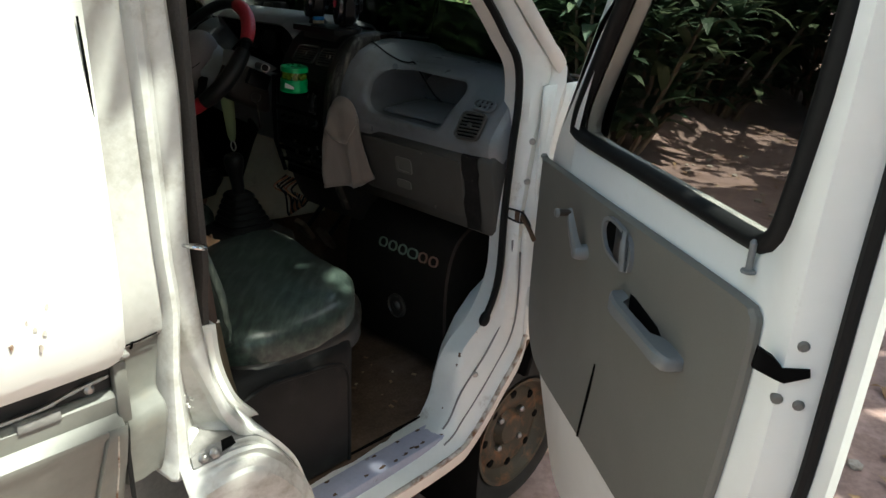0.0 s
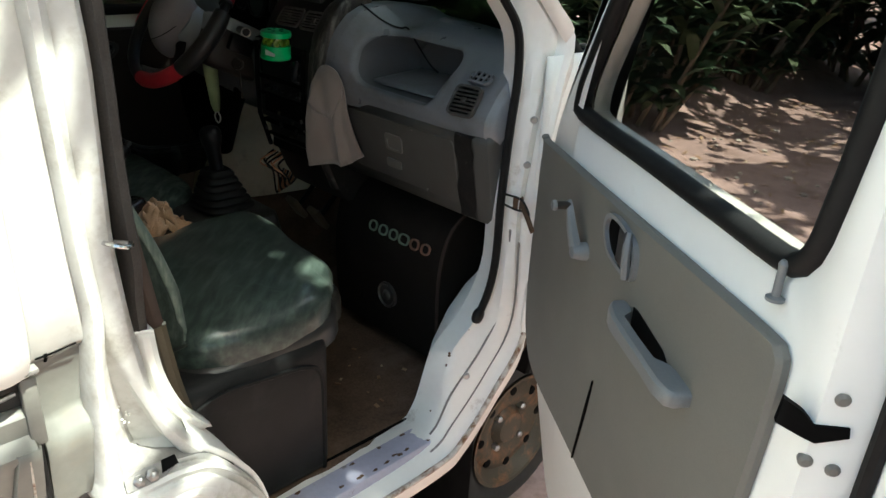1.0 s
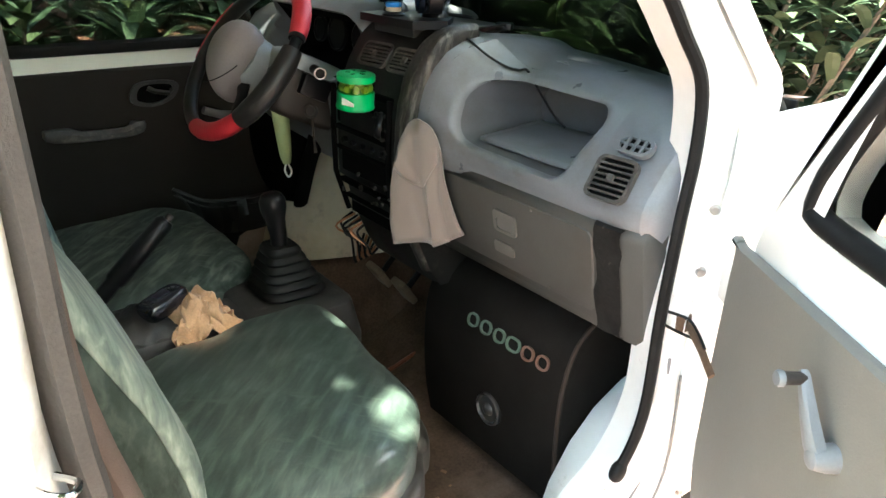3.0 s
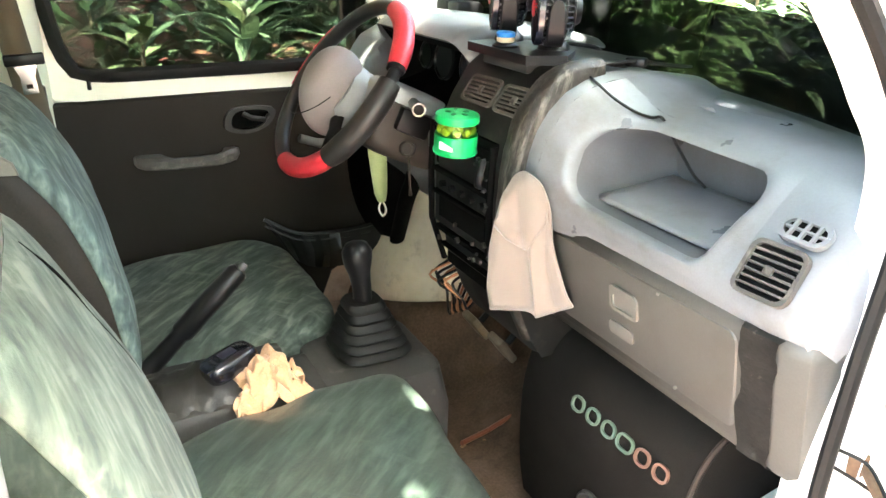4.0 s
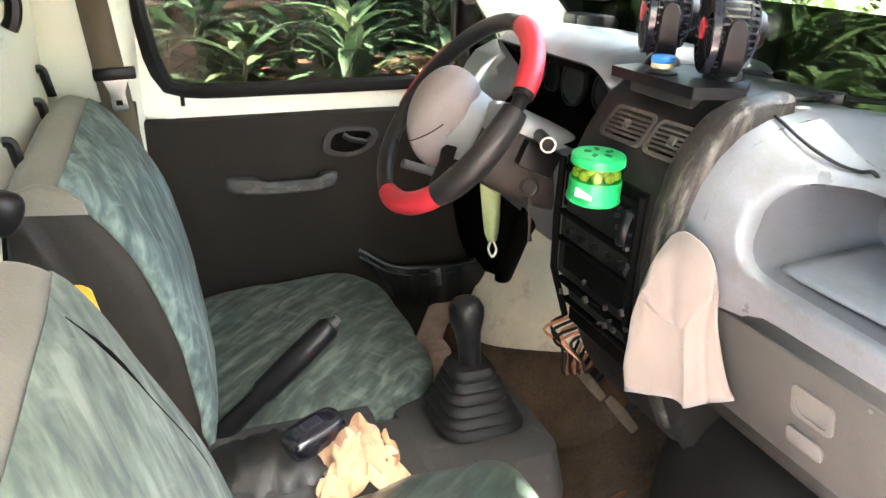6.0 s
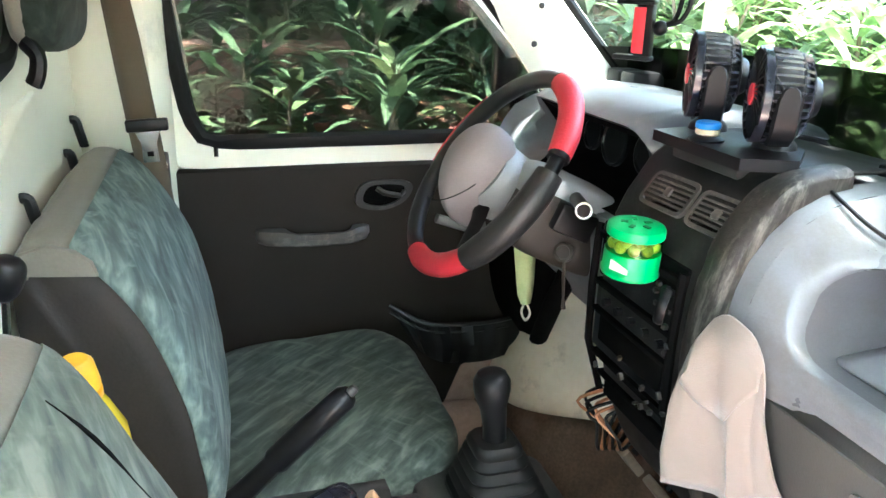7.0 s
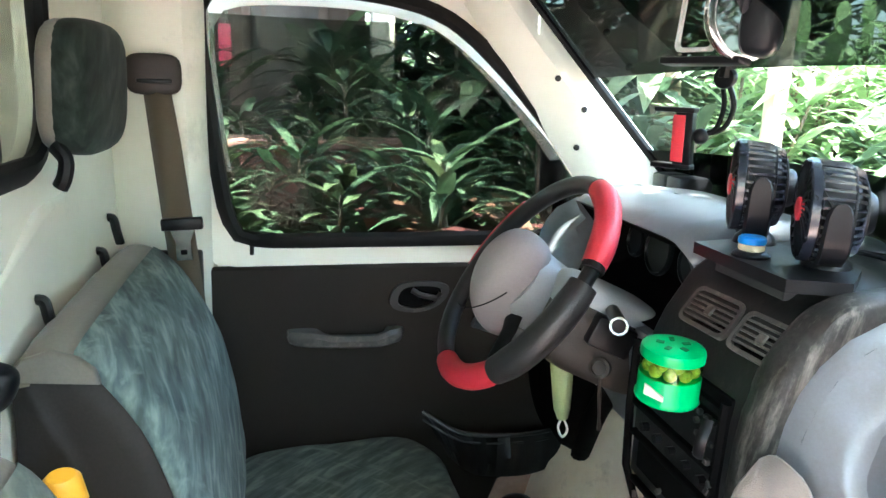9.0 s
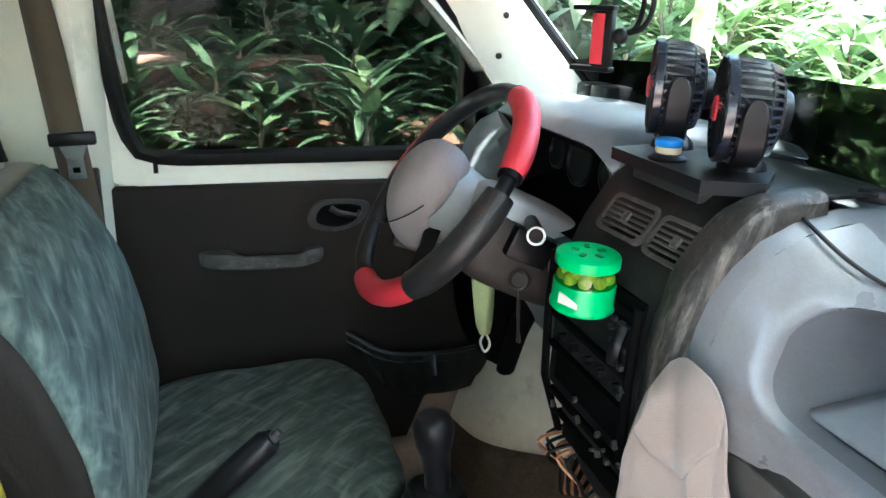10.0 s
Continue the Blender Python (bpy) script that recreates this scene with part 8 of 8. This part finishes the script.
    sweep(b, catmull([(-0.018, 0.668, 1.06), (-0.010, 0.664, 1.10), (-0.004, 0.658, 1.15), (0.002, 0.652, 1.19)], 4), 0.006, 8)
    part("stem", b, CHROME, k)
    b = bmesh.new()
    pillow(b, (0.035, 0.032, 0.046), Matrix.Translation((0.006, 0.650, 1.206)) @ Matrix.Rotation(radians(25), 4, "Y"), 2.6, 6)
    part("knob", b, BLACK, k)
    # bottle behind the near seat
    t = thing("drink_bottle", "yellow bottle with orange cap standing between the seat backs", "bottle", (0.05, 0.685, 0.775))
    m = Matrix.Translation((0.060, 0.690, 0.776)) @ Matrix.Rotation(radians(7), 4, "X") @ Matrix.Rotation(radians(-1), 4, "Y") @ Matrix.Diagonal((1.15, 1.15, 1, 1))
    b = bmesh.new()
    lathe(b, [(0.030, 0), (0.035, 0.01), (0.036, 0.10), (0.034, 0.16), (0.036, 0.20), (0.033, 0.25), (0.022, 0.285), (0.015, 0.30), (0.014, 0.315)], 20, m)
    part("bottle_body", b, YELLOW_LIQUID, t)
    b = bmesh.new()
    lathe(b, [(0.0175, 0.308), (0.0182, 0.312), (0.0150, 0.338), (0.0110, 0.343)], 18, m)
    part("cap", b, ORANGE, t, "orange cap")
    b = bmesh.new()
    lathe(b, [(0.014, 0.296), (0.0185, 0.298), (0.0185, 0.304), (0.014, 0.306)], 18, m)
    part("neck_ring", b, ORANGE, t)


build_belts_and_headrest()


# ---- garden ----
def blade(bm, base, out, up, length, width, droop, seg=4, fold=0.15):
    """One long leaf, folded along its midrib."""
    side = out.cross(up).normalized()
    rows = []
    for i in range(seg + 1):
        f = i / seg
        p = base + out * (length * f) + up * (length * (0.55 * f - droop * f * f))
        w = width * (math.sin(math.pi * min(1, 0.08 + 0.92 * f)) ** 0.7) * (1 if f < 1 else 0.05)
        rows.append((p - side * w + up * fold * w, p, p + side * w + up * fold * w))
    vs = [[bm.verts.new(q) for q in r] for r in rows]
    for a, b in zip(vs, vs[1:]):
        bm.faces.new((a[0], a[1], b[1], b[0]))
        bm.faces.new((a[1], a[2], b[2], b[1]))


def shrub(rng, stems, height, leaves, length, width, droop, mat, spread=0.25, low=0.5):
    """A leafy garden plant at the origin: slender canes with rosettes of long leaves."""
    sb, lb = bmesh.new(), bmesh.new()
    for _ in range(stems):
        a = rng.uniform(0, 6.28)
        base = Vector((math.cos(a), math.sin(a), 0)) * spread * rng.uniform(0, 0.5)
        h = height * rng.uniform(0.55, 1.05)
        tip = base + Vector((rng.uniform(-1, 1) * spread, rng.uniform(-1, 1) * spread, h))
        mid = base.lerp(tip, 0.5) + Vector((rng.uniform(-1, 1), rng.uniform(-1, 1), 0)) * 0.05
        sweep(sb, [base - Vector((0, 0, 0.05)), mid, tip], [0.014, 0.011, 0.008], 5)
        for i in range(leaves):
            f = 1 - low * (i / leaves) ** 1.6
            p = base.lerp(mid, f * 2) if f < 0.5 else mid.lerp(tip, f * 2 - 1)
            b = 2.4 * i + rng.uniform(-0.3, 0.3)
            out = Vector((math.cos(b), math.sin(b), rng.uniform(-0.05, 0.5))).normalized()
            blade(lb, p, out, Vector((0, 0, 1)), length * rng.uniform(0.7, 1.1), width * rng.uniform(0.8, 1.2), droop * rng.uniform(0.6, 1.4))
    return sb, lb


def plant_kind(name, label, seed, *a, mat=None, spread=0.25, low=0.5):
    rng = random.Random(seed)
    t = thing(name, label, "plant", (0, 0, 0), "garden plants")
    sb, lb = shrub(rng, *a, mat, spread, low)
    part("stem", sb, BARK, t, local=True)
    part("foliage", lb, mat, t, local=True, smooth=0)
    return t


def build_garden():
    rng = random.Random(11)
    kinds = [
        plant_kind("garden_shrub", "green long-leaved garden shrub beside the yard", 1, 6, 1.25, 16, 0.34, 0.030, 0.55, mat=LEAF),
        plant_kind("garden_shrub", "dense green garden shrub with arching leaves", 2, 8, 0.95, 16, 0.28, 0.022, 0.6, mat=LEAF),
        plant_kind("red_shrub", "low shrub with red and bronze leaves", 3, 7, 0.55, 14, 0.22, 0.024, 0.5, mat=LEAF_RED),
        plant_kind("tall_shrub", "tall garden plant, sunlight put into its leaf colour", 4, 6, 1.7, 20, 0.45, 0.032, 0.6, mat=LEAF_SUNLIT),
        plant_kind("thicket_shrub", "dense dark green shrub leafy to the ground", 6, 9, 0.95, 34, 0.26, 0.034, 0.6, mat=LEAF, spread=0.36, low=0.98),
    ]
    used = set()
    def put(k, x, y, s=1.0):
        m = Matrix.Translation((x, y, ground_height(x, y))) @ Matrix.Rotation(rng.uniform(0, 6.28), 4, "Z") @ Matrix.Diagonal((s, s, s, 1))
        t = kinds[k]
        if k not in used:
            used.add(k)
            t.matrix_basis = m
            return
        o = copy_thing(t, Matrix())
        o.matrix_basis = m
    # bed along the far side
    for i in range(15):
        put(0 if i % 3 else 1, -0.7 + 0.33 * i + rng.uniform(-0.1, 0.1), 2.55 + rng.uniform(-0.1, 0.55), rng.uniform(0.78, 1.12))
    for i in range(15):
        put(1, -0.6 + 0.34 * i + rng.uniform(-0.1, 0.1), 3.55 + rng.uniform(-0.1, 0.5), rng.uniform(0.85, 1.25))
    for i in range(9):
        put(2, 0.75 + 0.12 * i + rng.uniform(-0.1, 0.1), 2.25 + rng.uniform(-0.05, 0.2), rng.uniform(1.3, 1.8))
    for i in range(11):
        put(1 if i % 2 else 0, -0.9 + 0.38 * i + rng.uniform(-0.1, 0.1), 3.95 + rng.uniform(-0.15, 0.25), rng.uniform(0.9, 1.25))
    # dense planting that closes the view beside the building
    for i in range(13):
        put(4, 1.15 + 0.27 * i + rng.uniform(-0.1, 0.1), 4.9 + rng.uniform(-0.2, 0.7), rng.uniform(1.5, 2.1))
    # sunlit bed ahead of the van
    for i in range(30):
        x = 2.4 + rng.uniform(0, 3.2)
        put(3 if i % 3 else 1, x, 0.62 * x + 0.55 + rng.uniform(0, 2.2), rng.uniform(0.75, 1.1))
    # dark thicket across the yard
    for i in range(16):
        x = 4.6 + 0.28 * i + rng.uniform(-0.2, 0.2)
        put(4, x, 0.25 * x + 1.0 + rng.uniform(0, 0.7), rng.uniform(1.2, 1.9))
    for i in range(14):
        put(4, 7.6 + 0.10 * i + rng.uniform(-0.3, 0.3), 2.4 + 0.22 * i, rng.uniform(1.8, 2.4))
    for i in range(14):
        put(4, 9.6 + rng.uniform(-0.6, 0.8), -3.2 + 0.6 * i, rng.uniform(1.9, 2.6))
    for i in range(8):
        x = 2.3 + 0.35 * i
        put(3 if i % 2 else 1, x, 0.62 * x + 0.45 + rng.uniform(0, 0.2), rng.uniform(0.7, 1.0))
    # plants standing against the low wall
    for i in range(7):
        put(1 if i % 3 else 0, -0.32 + 0.11 * i + rng.uniform(-0.04, 0.04), 2.88 + rng.uniform(-0.12, 0.10), rng.uniform(0.72, 0.95))


build_garden()


def build_tree(name, x, y, h, seed, crown_z, crown_r, n, reach=(), clump=0.28):
    rng = random.Random(seed)
    z0 = ground_height(x, y)
    t = thing(name, "garden tree with a dark leafy crown and rough bark", "tree", (x, y, z0), "yard trees")
    bm = bmesh.new()
    top = Vector((x + rng.uniform(-0.3, 0.3), y + rng.uniform(-0.3, 0.3), z0 + h * 0.7))
    base = Vector((x, y, z0 - 0.1))
    sweep(bm, [base, base.lerp(top, 0.3) + Vector((0.06, 0.03, 0)), base.lerp(top, 0.7), top], [0.17, 0.13, 0.10, 0.06], 9)
    tips = []
    for i in range(7):
        a = 6.28 * i / 7 + rng.uniform(-0.3, 0.3)
        s = base.lerp(top, rng.uniform(0.6, 1.0))
        e = Vector((x + crown_r * 0.75 * math.cos(a), y + crown_r * 0.75 * math.sin(a), z0 + crown_z + rng.uniform(-0.3, 1.2)))
        sweep(bm, [s, s.lerp(e, 0.5) + Vector((0, 0, 0.15)), e], [0.05, 0.035, 0.012], 6)
        tips.append(e)
    for e in reach:
        e = Vector(e)
        s = base.lerp(top, 0.85)
        sweep(bm, [s, s.lerp(e, 0.4) + Vector((0, 0, 0.4)), s.lerp(e, 0.8) + Vector((0, 0, 0.15)), e], [0.06, 0.045, 0.03, 0.01], 6)
        tips.extend([e, e, e])
    part("trunk", bm, BARK, t)
    bm = bmesh.new()
    for _ in range(n):
        tip = rng.choice(tips)
        far = (tip - top).length > crown_r * 1.15
        c = tip.lerp(top, rng.random() ** 1.5 * (0.3 if far else 0.8) * min(1.0, clump / 0.28))
        p = c + Vector((rng.gauss(0, 1), rng.gauss(0, 1), rng.gauss(0, 0.6))) * (0.36 if far else crown_r * clump)
        o = Vector((rng.uniform(-1, 1), rng.uniform(-1, 1), rng.uniform(-0.7, 0.4))).normalized()
        blade(bm, p, o, Vector((rng.uniform(-0.4, 0.4), rng.uniform(-0.4, 0.4), 1)).normalized(), rng.uniform(0.16, 0.30), rng.uniform(0.035, 0.07), 0.5, 2)
    part("crown", bm, LEAF_TREE, t, smooth=0)
    return t


for k, (x, y, h, cz, r, n) in enumerate(((7.6, -3.8, 5.5, 3.4, 2.2, 2600), (3.0, -6.4, 5.0, 3.2, 2.2, 2600), (8.5, 0.8, 6.5, 3.2, 2.8, 3000), (7.4, 5.2, 6.0, 3.2, 2.2, 2000),
                                         (0.8, 6.8, 6.0, 3.6, 2.6, 2600), (3.6, 6.4, 6.0, 3.0, 2.4, 2600), (-2.8, 5.4, 5.5, 3.4, 2.4, 2200), (9.0, -6.0, 6.0, 2.6, 3.0, 3000), (5.6, -8.0, 6.0, 2.4, 3.0, 3000), (2.4, 3.9, 5.0, 3.4, 1.4, 1500), (-0.6, 3.9, 5.0, 3.4, 2.4, 3600), (5.7, -1.6, 5.2, 3.6, 0.9, 1800))):
    # one tree has unseen limbs over the van's roof, added to shade the far bed
    over = ((1.7, 1.2, 3.8), (2.4, 1.6, 3.9), (2.2, 0.8, 3.7), (1.3, 1.7, 4.1), (0.4, 1.5, 4.0), (0.8, 2.3, 4.2), (-0.3, 1.9, 4.1), (1.9, 2.2, 4.2)) if (x, y) == (2.4, 3.9) else ()
    build_tree("tree", x, y, h, 40 + k, cz, r, n, over, 0.15 if x > 5 and y < 1.5 else 0.28)
# unseen tree, added to shade the ground beside the van
build_tree("tree", -1.6, -5.0, 5.5, 64, 3.6, 2.7, 4600)
# its long limbs, out of view, are added to shade the van's front
shade_tree = build_tree("tree", 3.5, -3.3, 5.4, 70, 4.4, 1.3, 1500)


def build_shade_bough(tree):
    """An unseen low bough, added to shade the van's front, gapped for sun patches."""
    rng = random.Random(71)
    bm = bmesh.new()
    tip = Vector((0.7, -0.3, 3.15))
    root = Vector((3.5, -3.25, 2.6))
    sweep(bm, catmull([root, (2.7, -2.3, 3.3), (1.7, -1.2, 3.3), tip], 4), [0.06 - 0.004 * i for i in range(13)], 6)
    for e in ((1.4, 0.1, 3.1), (0.5, -0.8, 3.1), (1.2, -0.9, 3.05), (0.6, 0.0, 3.2)):
        sweep(bm, [(1.7, -1.2, 3.3), Vector((1.2, -0.6, 3.28)), e], [0.02, 0.014, 0.005], 5)
    part("bough", bm, BARK, tree)
    bm = bmesh.new()
    for _ in range(2300):
        x, y = rng.uniform(0.17, 1.6), rng.uniform(-1.42, 0.35)
        if (x > 1.0 and y < -0.88) or (x < 0.42 and y < -1.06) or (x < 0.27 and y < -0.80) or (x < 0.34 and y > -0.38) or math.hypot(x - 1.16, y - 0.26) < 0.10 or math.hypot(x - 0.725, y + 0.945) < 0.105 or math.hypot(x - 0.80, y + 0.69) < 0.10:
            continue
        o = Vector((rng.uniform(-1, 1), rng.uniform(-1, 1), rng.uniform(-0.3, 0.2))).normalized()
        if rng.random() < 0.22:
            x, y = rng.uniform(1.15, 1.65), rng.uniform(-1.75, -1.1)
        base = Vector((x, y, rng.uniform(2.9, 3.4)))
        up = Vector((rng.uniform(-0.3, 0.3), rng.uniform(-0.3, 0.3), 1)).normalized()
        length, width = rng.uniform(0.12, 0.22), rng.uniform(0.025, 0.045)
        c = base + o * length * 0.5
        c -= SUN_TO * ((c.z - 0.84) / SUN_TO.z)
        if any(math.hypot(c.x - gx, c.y - gy) < r for gx, gy, r in ((0.472, 0.195, 0.062), (0.530, 0.450, 0.066))):
            continue
        blade(bm, base, o, up, length, width, 0.5, 2)
    # extra leaf clusters placed to block stray sun on cabin parts
    for x0, x1, y0, y1, k in ((0.78, 1.06, -0.50, -0.02, 170), (0.86, 1.02, -1.22, -1.00, 50), (1.00, 1.18, -0.90, -0.74, 45), (0.24, 0.40, -0.76, -0.50, 60), (0.88, 1.26, 0.34, 0.62, 80)):
        for _ in range(k):
            o = Vector((rng.uniform(-1, 1), rng.uniform(-1, 1), rng.uniform(-0.3, 0.2))).normalized()
            blade(bm, Vector((rng.uniform(x0, x1), rng.uniform(y0, y1), rng.uniform(2.9, 3.4))), o, Vector((rng.uniform(-0.3, 0.3), rng.uniform(-0.3, 0.3), 1)).normalized(), rng.uniform(0.12, 0.22), rng.uniform(0.025, 0.045), 0.5, 2)
    part("shade_foliage", bm, LEAF_TREE, tree, smooth=0)


build_shade_bough(shade_tree)


def build_hut():
    h = thing("garden_building", "low brown building with posts behind the garden bed", "building", (0.5, 6.0, 0.2))
    bm = bmesh.new()
    box(bm, (-2.5, 5.4, 0.1), (0.82, 5.6, 3.0))
    part("wall", bm, BROWN_WALL, h, "dark brown wall")
    bm = bmesh.new()
    box(bm, (-2.6, 4.7, 0.1), (0.95, 5.4, 1.05), bevel=0.03)
    part("plinth", bm, PINK_WALL, h, "pink rendered plinth")
    for x in (-0.14, 0.84):
        bm = bmesh.new()
        box(bm, (x - 0.07, 4.52, 0.1), (x + 0.07, 4.66, 3.0), bevel=0.015)
        part("post", bm, CONCRETE if x > 0 else BROWN_WALL, h)
    bm = bmesh.new()
    box(bm, (-0.115, 4.49, 1.54), (-0.045, 4.515, 1.78), bevel=0.004)
    part("notice_board", bm, PINK, h, "red-pink board")
    bm = bmesh.new()
    box(bm, (-3.0, 4.0, 3.0), (2.4, 6.4, 3.12))
    part("roof", bm, BROWN_WALL, h)
    for i in range(6):
        bm = bmesh.new()
        box(bm, (-2.3 + 0.6 * i, 5.37, 0.9), (-2.27 + 0.6 * i, 5.40, 2.9))
        part("wall_batten", bm, BROWN_WALL, h)
    bm = bmesh.new()
    box(bm, (0.02, 5.375, 1.05), (0.50, 5.41, 2.5), bevel=0.006)
    door = part("door", bm, HUT_DOOR, h, "dark grey-brown plank door")
    for x in (0.0, 0.52):
        bm = bmesh.new()
        box(bm, (x - 0.03, 5.355, 1.0), (x + 0.03, 5.40, 2.55), bevel=0.006)
        part("door_frame", bm, BROWN_WALL, door)


build_hut()


def build_garden_wall():
    b = bmesh.new()
    box(b, (-0.30, 3.14, 0.15), (0.76, 3.32, 1.19), bevel=0.02)
    w = tagged(part("garden_wall", b, PINK_WALL, None), "low pink rendered garden wall among the plants", "wall")
    b = bmesh.new()
    box(b, (-0.33, 3.11, 1.19), (0.79, 3.35, 1.235), bevel=0.012)
    part("coping", b, PINK_WALL, w)


build_garden_wall()


def build_post():
    b = bmesh.new()
    slab(b, rrect(0.075, 0.075, 0.012, 3, 2.36, 2.86), 0.0, 2.6, Matrix(), 0.01)
    tagged(part("garden_post", b, CREAM, None), "pale yellowish post standing among the sunlit plants", "post")


build_post()


def build_litter():
    rng = random.Random(5)
    bm = bmesh.new()
    for _ in range(1500):
        x, y = rng.uniform(1.4, 8.0), rng.uniform(-4.0, 2.2)
        a = rng.uniform(0, 6.28)
        o = Vector((math.cos(a), math.sin(a), 0))
        blade(bm, Vector((x, y, ground_height(x, y) + 0.006)), o, Vector((0, 0, 1)), rng.uniform(0.03, 0.09), rng.uniform(0.008, 0.022), 0.4, 2, 0.3)
    tagged(part("leaf_litter", bm, LITTER, None, smooth=0), "dry brown fallen leaves scattered on the soil", "leaf litter", kind="stuff")
    bm = bmesh.new()
    for _ in range(400):
        x, y = rng.uniform(1.4, 7.0), rng.uniform(-4.0, 2.0)
        r = rng.uniform(0.008, 0.03)
        bmesh.ops.create_icosphere(bm, subdivisions=1, radius=r, matrix=Matrix.Translation((x, y, ground_height(x, y) + r * 0.3)) @ Matrix.Diagonal((1, rng.uniform(0.7, 1.3), 0.6, 1)))
    tagged(part("pebbles", bm, STONE, None), "grey-brown pebbles scattered over the soil yard", "pebbles", kind="stuff")


build_litter()


def build_far_woods():
    """A ring of trees far off that closes the view."""
    rng = random.Random(9)
    bm = bmesh.new()
    for i in range(15000):
        a = rng.uniform(0, 6.28)
        d = rng.uniform(13, 17)
        h = abs(rng.gauss(0, 1)) * 2.4
        p = Vector((0.5 + d * math.cos(a), 0.5 + d * math.sin(a), GROUND_Z + h + 0.8 * (1 + math.sin(a * 9))))
        o = Vector((rng.uniform(-1, 1), rng.uniform(-1, 1), rng.uniform(-0.6, 0.6))).normalized()
        blade(bm, p, o, Vector((rng.uniform(-0.5, 0.5), rng.uniform(-0.5, 0.5), 1)).normalized(), rng.uniform(0.3, 0.6), rng.uniform(0.07, 0.14), 0.5, 2)
    tagged(part("far_woods", bm, LEAF_TREE, None, smooth=0), "dark green woods beyond the yard", "woods", kind="stuff")


build_far_woods()
